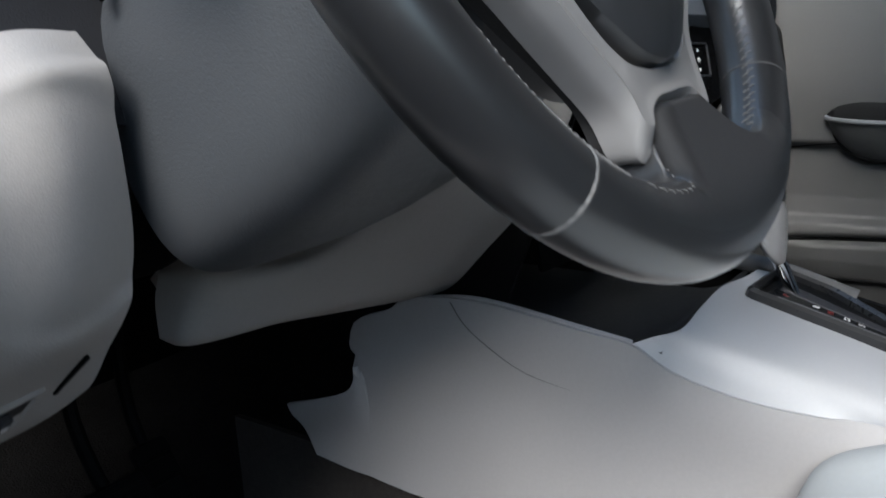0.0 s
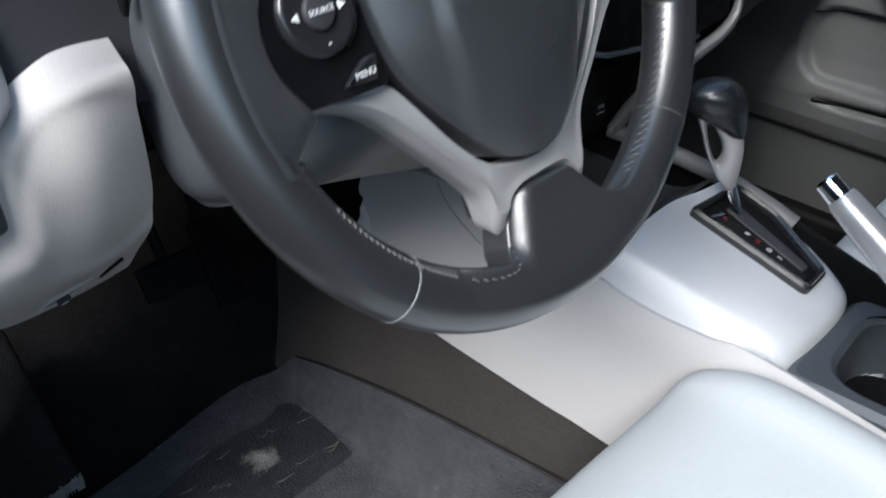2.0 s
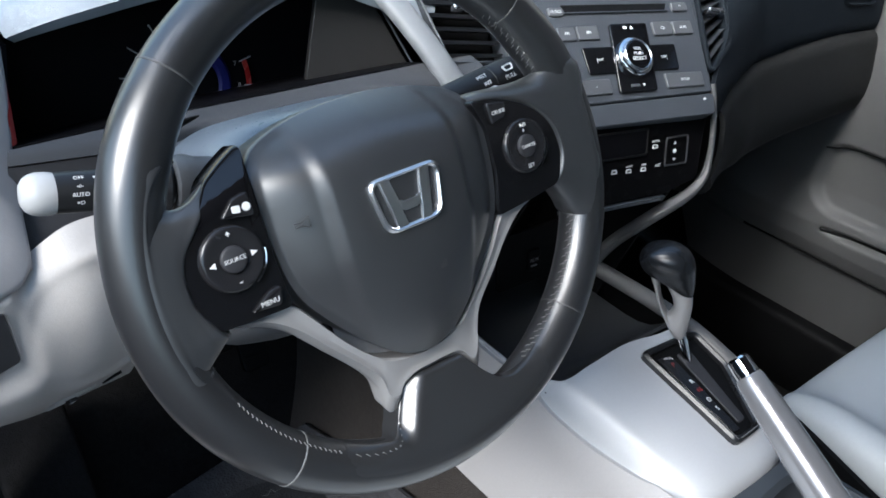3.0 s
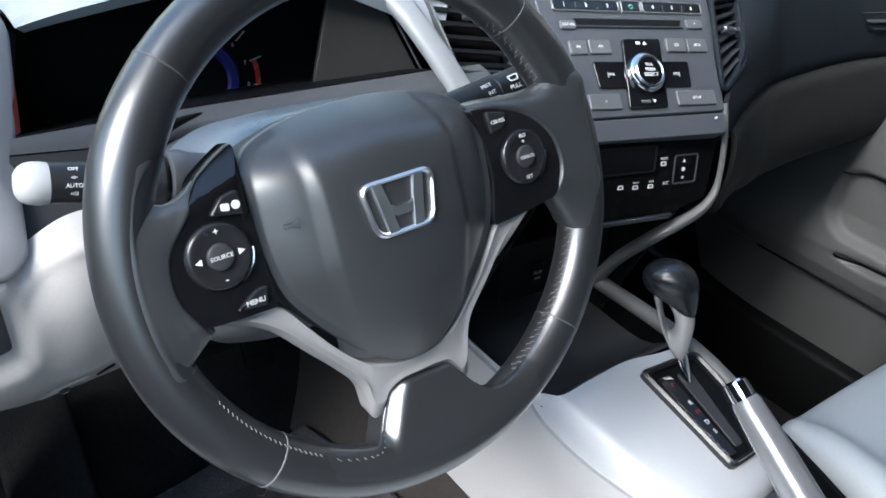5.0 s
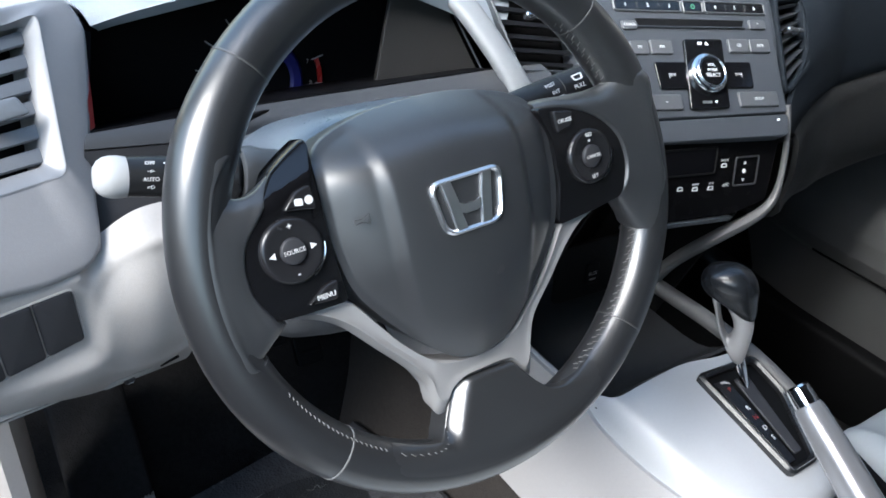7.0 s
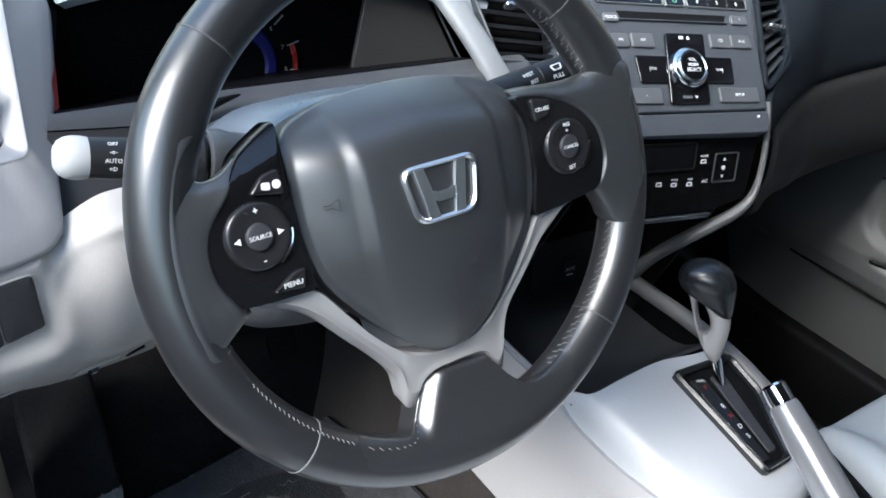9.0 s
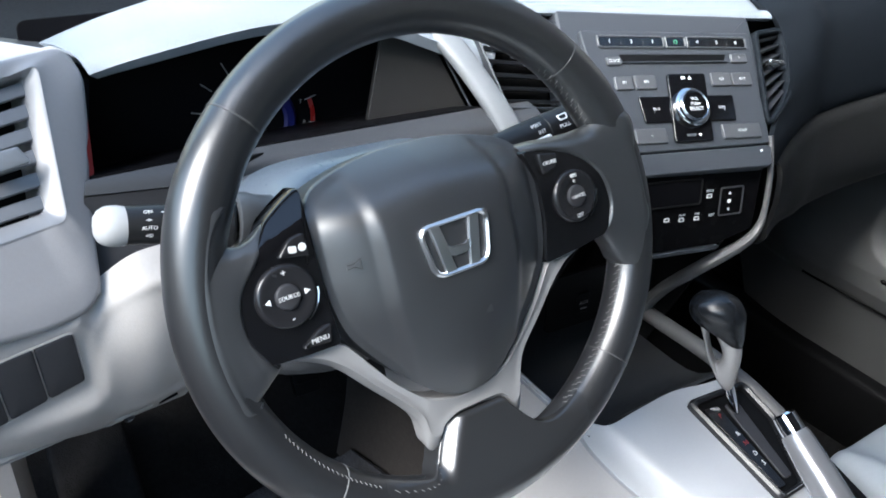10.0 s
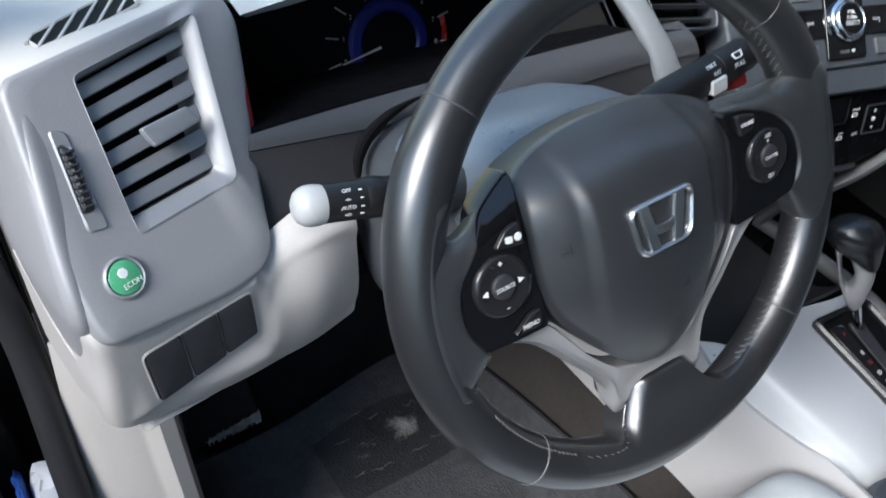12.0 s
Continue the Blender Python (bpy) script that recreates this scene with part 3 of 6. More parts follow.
    for x, e, z in ((0.536, 0.122, 0.553), (0.572, 0.141, 0.5575), (0.613, 0.159, 0.559)) + edge:
        k = min(1.0, (x - 0.53) / 0.12)
        ctrl.append([(x, e + 0.020, z + 0.004), (x, e + 0.002, z - 0.001), (x, e - 0.007, z - 0.010), (x, e - 0.011, z - 0.030), (x, e - 0.012 - 0.006 * k, z - 0.052 - 0.016 * k), (x, e - 0.006 - 0.010 * k, 0.475 - 0.017 * k), (x, e + 0.008 - 0.004 * k, 0.450 - 0.014 * k), (x, 0.30, 0.415)])
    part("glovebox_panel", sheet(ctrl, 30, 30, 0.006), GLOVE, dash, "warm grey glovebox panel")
    # middle top behind the stack, rolling over from its face
    us = (-0.315, -0.25, -0.18, -0.06, 0.04, 0.088, 0.112)
    ctrl = [[RAD @ Vector((u, v, w)) for u in us] for v, w in ((0.0925, -0.0075), (0.0985, -0.0080), (0.1060, -0.0130), (0.1110, -0.0230))]
    ctrl += [[Vector(p) for p in r] for r in (
        ((0.180, 0.330, 0.700), (0.24, 0.315, 0.716), (0.31, 0.305, 0.719), (0.42, 0.300, 0.719), (0.52, 0.300, 0.718), (0.58, 0.305, 0.7175), (0.606, 0.31, 0.7175)),
        ((0.200, 0.430, 0.694), (0.27, 0.430, 0.706), (0.33, 0.430, 0.708), (0.42, 0.430, 0.708), (0.52, 0.430, 0.708), (0.57, 0.430, 0.7075), (0.606, 0.43, 0.7075)),
        ((0.200, 0.880, 0.640), (0.30, 0.880, 0.645), (0.36, 0.880, 0.646), (0.44, 0.880, 0.646), (0.52, 0.880, 0.646), (0.57, 0.880, 0.6455), (0.606, 0.88, 0.6455)))]
    part("middle_top", sheet(ctrl, 34, 26, 0.006, True), HOODGREY, dash, "pale grey dashboard top in the middle")
    # black trough below the glass
    ctrl = [[(x, y, z) for x in (-0.35, -0.1, 0.15, 0.40)] for y, z in ((0.42, 0.630), (0.60, 0.634), (0.90, 0.640))]
    part("demister_trough", sheet(ctrl, 6, 8, 0.01, True), BLACK, dash, "black trough below the windscreen")
    # dark inside of the dash, so that gaps stay dark
    part("carcass", block(-0.30, 0.98, 0.405, 0.80, 0.40, 0.625, 0.004), BLACK, dash)


mat_pad = mat("blue_grey_soft_pad", (0.012, 0.0150, 0.019), 0.60, 0, 900, 0.35, 0.05, 6, spec=0.07)
SHELFFACE = mat("shelf_dark_plastic", (0.030, 0.030, 0.033), 0.55, 0, 900, 0.3, 0.05, 6, spec=0.3)
SHELFGREY = mat("shelf_grey_plastic", (0.042, 0.044, 0.048), 0.5, 0, 900, 0.3, 0.05, 6, spec=0.35)
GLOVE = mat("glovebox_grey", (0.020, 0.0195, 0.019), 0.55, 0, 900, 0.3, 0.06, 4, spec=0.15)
dashboard()


# ---- driver's end panel with its vent ----
def slats(parent, M, quad, n, depth, material, tilt=0.5):
    """Louvres across a four-cornered opening: bottom-left, bottom-right, top-right, top-left."""
    bl, br, tr, tl = (Vector(q) for q in quad)
    for k in range(n):
        f = (k + 0.55) / n
        a, b = bl.lerp(tl, f), br.lerp(tr, f)
        h = (tl - bl).length / n * tilt
        rows = []
        for p in (a, b):
            up = (tl - bl).normalized() * h
            ring = [(p, -0.003), (p + up * 0.1, -0.001), (p + up * 0.9 , -depth * 0.8), (p + up, -depth), (p + up * 0.8 - up * 0.3, -depth), (p - up * 0.15, -0.005)]
            rows.append([M @ Vector((q[0], q[1], z)) for q, z in ring])
        part("slat", loft(rows, closed_u=True, caps=True), material, parent, angle=20)


def louvres(parent, M, quad, n, material):
    """Broad slanting louvres with thin gaps: bottom-left, bottom-right, top-right, top-left."""
    bl, br, tr, tl = (Vector(q) for q in quad)
    for k in range(n):
        rows = []
        for a, b, cut in ((bl, tl, 0.004), (br, tr, -0.004)):
            p, up = a.lerp(b, (k + 0.22) / n), (b - a) / n
            along = (br - bl).normalized() * cut
            ring = [(0.00, -0.0062), (0.05, -0.0052), (0.35, -0.0060), (0.64, -0.0078), (0.67, -0.0096), (0.40, -0.0096), (0.00, -0.0090)]
            rows.append([M @ Vector((*(p + up * f), z)) for f, z in ring])
            rows.append([M @ Vector((*(p + up * f + along), z)) for f, z in ring])
        part("slat", loft([rows[0], rows[1], rows[3], rows[2]], closed_u=True, caps=True), material, parent, angle=25)


TABGREY = mat("slider_tab_grey", (0.24, 0.25, 0.265), 0.35, 0.2, 700, 0.05, 0.04, 12)
SLATGREY = mat("louvre_grey", (0.15, 0.156, 0.168), 0.42, 0, 900, 0.1, 0.05, 10)


def end_panel():
    th = thing("air_vent", "light grey end panel with louvred air vent and thumb wheel", "air vent", "dashboard air vents", at=VENT.translation)
    outer = rounded([(-0.108, -0.066), (-0.066, -0.077), (-0.012, -0.090), (0.020, -0.091), (0.0365, -0.080), (0.055, -0.040), (0.071, -0.008), (0.098, 0.037), (0.118, 0.076), (0.114, 0.103), (-0.062, 0.106), (-0.070, 0.100), (-0.0875, 0.045), (-0.104, -0.018), (-0.109, -0.048)], 0.012)
    inner = rounded([(-0.0455, -0.006), (0.0295, -0.0115), (0.0715, 0.0885), (-0.022, 0.0865)], 0.005)
    brim = rounded([(-0.0490, -0.0185), (0.0360, -0.0245), (0.0805, 0.0910), (-0.0250, 0.0900)], 0.006)
    c = Vector((0.016, 0.034))
    o, b, i = (around(p, c, 200) for p in (outer, brim, inner))

    def crest(p):
        # the brim stands proud along the side towards the dials
        return 0.0065 * smooth(0.022, 0.004, abs((p[0] - 0.0360) * 0.933 - (p[1] + 0.0245) * 0.359)) * smooth(-0.034, -0.016, p[1])

    far = shrink(o, 0.004)
    rows = [[(p, -0.016) for p in o], [(p, -0.004) for p in o], [(p, -0.0012) for p in shrink(o, 0.0012)], [(p, 0.0) for p in far]]
    rows += [[(p.lerp(q, f), crest(q) * f) for p, q in zip(far, b)] for f in (0.3, 0.6, 0.9, 1.0)]
    rows = [[VENT @ Vector((p[0], p[1], z)) for p, z in r] for r in rows]
    part("panel", loft(rows, closed_u=True), PANEL, th, angle=50)
    rows = [[VENT @ Vector((*p.lerp(q, f), (crest(p) + 0.0004) * (1 - f) - d)) for p, q in zip(b, i)] for f, d in ((0.0, 0.004), (0.0, 0.0), (0.10, -0.0003), (0.92, 0.0042), (1.0, 0.0058), (1.0, 0.034))]
    part("surround", loft(rows, closed_u=True), SATIN, th, "bevelled satin surround")
    # the side of the panel that turns in towards the dials
    fold = catmull([(0.0335, -0.084), (0.0535, -0.042), (0.0695, -0.009), (0.0960, 0.036), (0.1150, 0.074)], 24)
    rows = [[VENT @ Vector((u, v, -0.0035)) + Vector(d) for u, v, w in [(*p, 0) for p in fold]] for d in ((-0.002, -0.001, 0), (0.0006, 0.0012, 0), (0.0010, 0.006, 0), (0.0010, 0.030, 0))]
    part("return", loft(rows), PANEL, th)
    part("duct", plate(shrink(inner, -0.004), -0.045, -0.032, VENT, 0.001), BLACK, th)
    louvres(th, VENT, [(-0.0460, -0.006), (0.0300, -0.0125), (0.0720, 0.0875), (-0.0225, 0.0860)], 6, SLATGREY)
    tab = rounded([(-0.0073, 0.0252), (0.0337, 0.0242), (0.0302, 0.0381), (-0.0100, 0.0405)], 0.0025)
    tab = part("tab", plate(tab, 0.0060, 0.0105, VENT, 0.0012, dome=0.0004), TABGREY, th, "pale grey slider tab")
    part("stem", plate(rounded([(0.002, 0.028), (0.024, 0.027), (0.022, 0.035), (0.000, 0.037)], 0.002), -0.010, 0.0062, VENT, 0.0005, 1), SWITCH, tab)
    # thumb wheel in its slot
    slot = rounded([(-0.077, 0.001), (-0.063, -0.003), (-0.050, 0.062), (-0.060, 0.068)], 0.004)
    wheel_o = rounded([(-0.0725, 0.013), (-0.064, 0.011), (-0.0545, 0.053), (-0.0605, 0.056)], 0.003)
    part("thumb_slot", holed(slot, wheel_o, -0.002, 0.0016, VENT, 0.0012), SATIN, th)
    wheel = part("thumb_wheel", plate(wheel_o, -0.006, 0.002, VENT, 0.002, dome=0.003), SWITCH, th)
    a, b = Vector((-0.0685, 0.014)), Vector((-0.0575, 0.053))
    for k in range(9):
        p = a.lerp(b, (k + 0.5) / 9)
        part("ridge", plate(rounded([(p.x - 0.0036, p.y - 0.001), (p.x + 0.0036, p.y - 0.002), (p.x + 0.0036, p.y), (p.x - 0.0036, p.y + 0.001)], 0.0006, 2), 0.001, 0.0062, VENT, 0.0006, 1), SWITCH, wheel)
    # push button
    bt = thing("push_button", "round green backlit push button with chrome ring", "button", at=VENT @ Vector((-0.0745, -0.0345, 0)))
    ring = circle(-0.0745, -0.0345, 0.0145)
    part("ring", holed(ring, circle(-0.0745, -0.0345, 0.0118), -0.002, 0.0032, VENT, 0.0012, n=40), SATIN, bt)
    cap = part("cap", plate(circle(-0.0745, -0.0345, 0.0116), -0.002, 0.0030, VENT, 0.001, dome=0.0012), GREENCAP, bt)
    lettering("lettering", "ECON", 0.0052, VENT @ Matrix.Translation((-0.0732, -0.0400, 0.0046)) @ Matrix.Rotation(radians(-3), 4, "Z"), WHITEINK, cap)
    part("pictogram", plate(circle(-0.0752, -0.0310, 0.0036, 7), 0.003, 0.0045, VENT, 0.0003, 1), WHITEINK, cap)


end_panel()


def top_grilles():
    """Slotted outlets let into the sand-coloured top."""
    for c, L, W, n, slant, nrm, along in (((-0.252, 0.3215, 0.7082), 0.096, 0.026, 7, 0.50, (0.0, -0.02, 1), (0.86, 0.51, 0)), ((-0.3370, 0.312, 0.7050), 0.050, 0.016, 7, 0.12, (-0.42, -0.10, 0.90), (0.05, 1, 0))):
        M = frame_at(c, nrm, along)
        th = thing("demister_grille", "slotted demister outlet in the sand-coloured dash top", "grille", "demister outlets", at=c)
        o = rounded([(-L / 2, -W / 2), (L / 2 - 0.012, -W / 2), (L / 2, W / 2), (-L / 2 + 0.006, W / 2)], 0.005)
        part("recess", plate(o, -0.004, 0.0012, M, 0.0006, 1), BLACK, th)
        part("frame", holed(shrink(o, -0.002), o, -0.003, 0.0018, M, 0.001), BEIGETOP, th)
        # slanting bars, cut off where they meet the ends
        for k in range(n):
            x = -L / 2 - slant * L + (1 + slant) * L * (k + 0.5) / n
            f0, f1 = max(0.0, (-L / 2 - x) / (slant * L)), min(1.0, (L / 2 - 0.006 - x) / (slant * L))
            p, q = (Vector((x + slant * L * f, W * (f - 0.5))) for f in (f0, f1))
            e = Vector((0.0007, 0)) + Vector((0.0004, -0.0006)) * min(1.0, slant * 2)
            part("bar", plate([p - e, p + e, q + e, q - e], 0.0, 0.0022, M, 0.0003, 1), BEIGETOP, th)


top_grilles()


def blanks():
    """Three blank switch plates in a frame."""
    B = BANK
    th = thing("switch_bank", "three blank dark grey switch plates in a row", "switches", at=B.translation)
    bl, br, tr, tl = (Vector(p) for p in ((-0.0417, -0.0303), (0.0466, -0.0222), (0.0424, 0.0263), (-0.0473, 0.0263)))
    for k in range(3):
        a, b = k / 3 + 0.007, (k + 1) / 3 - 0.007
        o = rounded([bl.lerp(br, a), bl.lerp(br, b), tl.lerp(tr, b), tl.lerp(tr, a)], 0.0035)
        part("switch_plate", plate(o, -0.010, 0.0036, B, 0.0018, dome=0.0014), SWITCH, th)
    o = rounded([bl, br, tr, tl], 0.005)
    part("frame", holed(shrink(o, -0.0014), o, -0.010, 0.0030, B, 0.0010), BEIGE, th)
    part("gap", plate(o, -0.012, 0.0006, B, 0.0004, 1), BLACK, th)
    pocket = thing("pocket_slot", "dark open slot in the lower edge of the grey panel", "slot", at=KNEE @ Vector((-0.05, -0.078, 0)))
    S = frame_at(KNEE @ Vector((-0.052, -0.0775, -0.0105)), KNEE.to_3x3() @ Vector((0, -0.55, 0.84)), KNEE.to_3x3() @ Vector((1, -0.12, 0)))
    o = rounded([(-0.044, -0.0075), (0.034, -0.0065), (0.042, 0.0005), (0.036, 0.0060), (-0.044, 0.0065)], 0.004)
    part("opening", plate(o, -0.010, 0.0016, S, 0.0005, 1), BLACK, pocket)
    part("lip", holed(shrink(o, -0.0022), o, -0.008, 0.0030, S, 0.0010), BEIGE, pocket)


blanks()


# ---- dials ----
def cluster():
    th = thing("instrument_cluster", "black instrument cluster with rev counter and blue ring", "instrument cluster", at=(0, 0.3, 0.67))
    # cavity: back, sides and floor
    D = frame_at((0.0137, 0.3564, 0.6086), (-0.061, -1.0, 0.279), (1, 0, 0))
    part("back", plate(rounded(rect(-0.195, -0.040, 0.200, 0.116), 0.010), -0.012, -0.004, D, 0.001), DIALFACE, th)
    part("floor_lip", sheet([[(-0.178, 0.246, 0.6305), (0.0, 0.234, 0.636), (0.185, 0.218, 0.641)], [(-0.175, 0.350, 0.588), (0.0, 0.372, 0.588), (0.19, 0.35, 0.596)]], 4, 14, 0.003), DIALFACE, th)
    part("side_wall", sheet([[(-0.171, 0.247, 0.625), (-0.170, 0.360, 0.588)], [(-0.146, 0.308, 0.688), (-0.150, 0.385, 0.700)]], 4, 4, 0.006, True), DIALFACE, th)
    part("reflector_strip", sheet([[(-0.1690, 0.2460, 0.634), (-0.1645, 0.2500, 0.634)], [(-0.1640, 0.2640, 0.655), (-0.1600, 0.2680, 0.655)], [(-0.1580, 0.2840, 0.675), (-0.1555, 0.2870, 0.675)]], 6, 3, 0.002, True), DEEPRED, th, "red translucent strip")
    # rev counter
    part("blue_ring", holed(circle(0, 0, 0.0410, 60), circle(0, 0, 0.0280, 60), -0.004, 0.002, D, 0.003), BLUEGLOW, th)
    part("dial_centre", plate(circle(0, 0, 0.0280, 40), -0.004, 0.0005, D, 0.001), DIALFACE, th)
    for k in range(9):
        a = radians(189.6 - 25.0 * k)
        c, s = math.cos(a), math.sin(a)
        R = D @ Matrix(((c, -s, 0, 0), (s, c, 0, 0), (0, 0, 1, 0), (0, 0, 0, 1)))
        part("tick", bar(R, 0.0530, -0.0006, 0.0656, 0.0006, 0.003), DIALINK, th)
        part("numeral", lettering_mesh(str(k), 0.0062, D @ Matrix.Translation((0.0480 * c, 0.0480 * s, 0.003))), DIALINK, th, smooth=False)
    arc = [(radians(14.6 - 1.25 * k)) for k in range(21)]
    part("red_band", loft([[D @ Vector((r * math.cos(a), r * math.sin(a), w)) for r, w in ((0.0560, 0.0), (0.0560, 0.0018), (0.0605, 0.0018), (0.0605, 0.0))] for a in arc], True, False, True), REDPLASTIC, th, "narrow red band")
    part("needle", plate([(0.011, -0.0010), (0.052, -0.0005), (0.052, 0.0005), (0.011, 0.0010)], 0.003, 0.005, D @ Matrix.Rotation(radians(191), 4, "Z"), 0.0003, 1), DIALINK, th)
    part("warning_sign", tube([D @ Vector(p) for p in ((-0.1300, -0.0290, 0.028), (-0.1260, -0.0310, 0.028), (-0.1215, -0.0290, 0.028), (-0.1205, -0.0255, 0.028))], 0.0006, 6), DIALINK, th)
    # grey display on the right
    S = frame_at((0.130, 0.285, 0.668), (-0.22, -0.93, 0.25), (1, 0, 0))
    part("display", plate(rounded([(-0.036, -0.048), (0.070, -0.050), (0.030, 0.040), (-0.010, 0.040)], 0.006), -0.006, 0.002, S, 0.001), SCREEN, th, "dark grey unlit display")
    part("display_edge", tube([S @ Vector(p) for p in ((0.074, -0.050, 0.004), (0.032, 0.044, 0.004))], 0.0011, 6), STACKGREY, th)


def lettering_mesh(body, size, M):
    cu = bpy.data.curves.new("letters", "FONT")
    cu.body, cu.size, cu.align_x, cu.align_y, cu.extrude = body, size, "CENTER", "CENTER", 0.0001
    cu.resolution_u = 2
    tmp = bpy.data.objects.new("letters", cu)
    me = bpy.data.meshes.new_from_object(tmp)
    bpy.data.objects.remove(tmp)
    me.transform(M)
    bm = bmesh.new()
    bm.from_mesh(me)
    bpy.data.meshes.remove(me)
    return bm


cluster()


# ---- steering column, stalks ----
def column():
    th = thing("steering_column", "dark grey steering column shroud with two control stalks", "steering column", at=(0, 0.15, 0.6))

    def ring(w, hx, up, down, n=40):
        out = []
        for k in range(n):
            a = 2 * math.pi * k / n
            c, s = math.cos(a), math.sin(a)
            e = 0.62 if s > 0 else 0.40
            x = hx * math.copysign(abs(c) ** e, c)
            y = (up if s > 0 else down) * math.copysign(abs(s) ** e, s)
            out.append(WH0 @ Vector((x, y, w)))
        return out

    prof = [(-0.034, 0.060, 0.050, 0.052), (-0.040, 0.072, 0.060, 0.062), (-0.06, 0.082, 0.066, 0.074), (-0.11, 0.092, 0.072, 0.090), (-0.16, 0.097, 0.070, 0.101), (-0.215, 0.098, 0.066, 0.105), (-0.25, 0.096, 0.06, 0.105)]
    part("shroud", loft([ring(*p) for p in prof], closed_u=True, caps=True), SHROUD, th, angle=50)
    # upper cover; its blue-grey colour carries the sky's reflection
    rows = []
    for w, hx, up in ((-0.044, 0.062, 0.050), (-0.048, 0.074, 0.064), (-0.066, 0.084, 0.074), (-0.11, 0.091, 0.078), (-0.16, 0.095, 0.076), (-0.20, 0.095, 0.066)):
        prof = []
        for k in range(31):
            a = math.pi * k / 30
            c, s = math.cos(a), math.sin(a)
            prof.append(WH0 @ Vector((hx * math.copysign(abs(c) ** 0.5, c), -0.004 + up * abs(s) ** 0.62, w)))
        rows.append(prof)
    part("upper_cover", loft(rows, caps=False), COVERSKY, th, "upper column cover with the sky's blue in its colour", angle=60)
    ring_path = catmull([(-0.1060, 0.194, 0.598), (-0.1030, 0.200, 0.609), (-0.0958, 0.205, 0.619), (-0.0852, 0.2087, 0.627), (-0.0700, 0.2118, 0.634), (-0.0545, 0.2137, 0.638), (-0.038, 0.2145, 0.641)], 25)
    part("column_gap", tube(ring_path, [0.0078 * math.sin(math.pi * min(1.0, (k + 0.6) / 25.2) ** 0.75) ** 0.8 for k in range(25)], 10, squash=0.6), BLACK, th, "dark gap round the column")
    # left stalk
    tip, root = Vector((-0.1905, 0.1075, 0.6640)), Vector((-0.055, 0.098, 0.641))
    d = (root - tip).normalized()
    st = part("light_stalk", tube([tip + d * s for s in (0.013, 0.0135, 0.040, 0.041, 0.075, 0.14)], [0.0118, 0.0126, 0.0130, 0.0130, 0.0124, 0.011], 24), STALK, th)
    part("knurled_ring", tube([tip + d * s for s in (0.041, 0.043, 0.053, 0.055)], [0.0130, 0.0137, 0.0137, 0.0130], 24), STALK, st)
    prof = [(-0.0055, 0.0030), (-0.0050, 0.0066), (-0.0028, 0.0101), (0.0006, 0.0123), (0.004, 0.0132), (0.009, 0.0133), (0.0135, 0.0126)]
    part("stalk_cap", tube([tip + d * s for s, _ in prof], [r for _, r in prof], 28), BULBWHITE, st, "white rounded end cap")
    part("collar", tube([tip + d * s for s in (0.072, 0.0735, 0.080, 0.0815, 0.0815, 0.092)], [0.0125, 0.0165, 0.0185, 0.0178, 0.0150, 0.0150], 28), SATINBLACK, st, "ringed collar at the column")
    part("boot", tube([tip + d * s for s in (0.084, 0.0855, 0.093, 0.100, 0.118)], [0.0165, 0.0192, 0.0200, 0.0180, 0.0170], 28), SHROUD, st)
    side = Vector((-0.10, -0.86, 0.50))
    side = (side - d * side.dot(d)).normalized()
    up = side.cross(d).normalized()
    up = up if up.z > 0 else -up
    for k, (txt, yy) in enumerate((("OFF", 0.0080), ("-o-", 0.0026), ("AUTO", -0.0028), ("=D", -0.0080))):
        ang = yy / 0.0130
        nrm = (side * math.cos(ang) + up * math.sin(ang)).normalized()
        M = frame_at(tip + d * 0.0265 + nrm * 0.0131, nrm, d)
        lettering("lettering", txt, 0.0036, M, WHITEINK, st)
        M2 = frame_at(tip + d * 0.0360 + nrm * 0.0131, nrm, d)
        part("mark", bar(M2, -0.0012, -0.0004, 0.0012, 0.0004), WHITEINK, st)
    # right stalk
    tip, root = Vector((0.2015, 0.1065, 0.6705)), Vector((0.055, 0.100, 0.645))
    d = (root - tip).normalized()
    prof = [(0.0, 0.010), (0.001, 0.0128), (0.003, 0.0138), (0.036, 0.0146), (0.0365, 0.0142), (0.0375, 0.0146), (0.09, 0.0150), (0.14, 0.0150)]
    rs = part("wiper_stalk", tube([tip + d * s for s, _ in prof], [r for _, r in prof], 24), STALK, th)
    part("end_cap", tube([tip - d * s for s in (0.006, 0.005, -0.002)], [0.008, 0.0125, 0.0128], 24), BUTTONGREY, rs)
    side = Vector((-0.25, -0.80, 0.60))
    side = (side - d * side.dot(d)).normalized()
    up = side.cross(d)
    up = up if up.z > 0 else -up
    fwd = -d
    for txt, s, yy, size in (("PULL", 0.022, -0.0030, 0.0052), ("MIST", 0.048, 0.0065, 0.0050), ("INT", 0.046, -0.0005, 0.0048)):
        ang = yy / 0.0150
        nrm = (side * math.cos(ang) + up * math.sin(ang)).normalized()
        lettering("lettering", txt, size, frame_at(tip + d * s + nrm * 0.0150, nrm, fwd), WHITEINK, rs)
    nrm = (side * math.cos(0.25) + up * math.sin(0.25)).normalized()
    M = frame_at(tip + d * 0.021 + nrm * 0.0150, nrm, fwd)
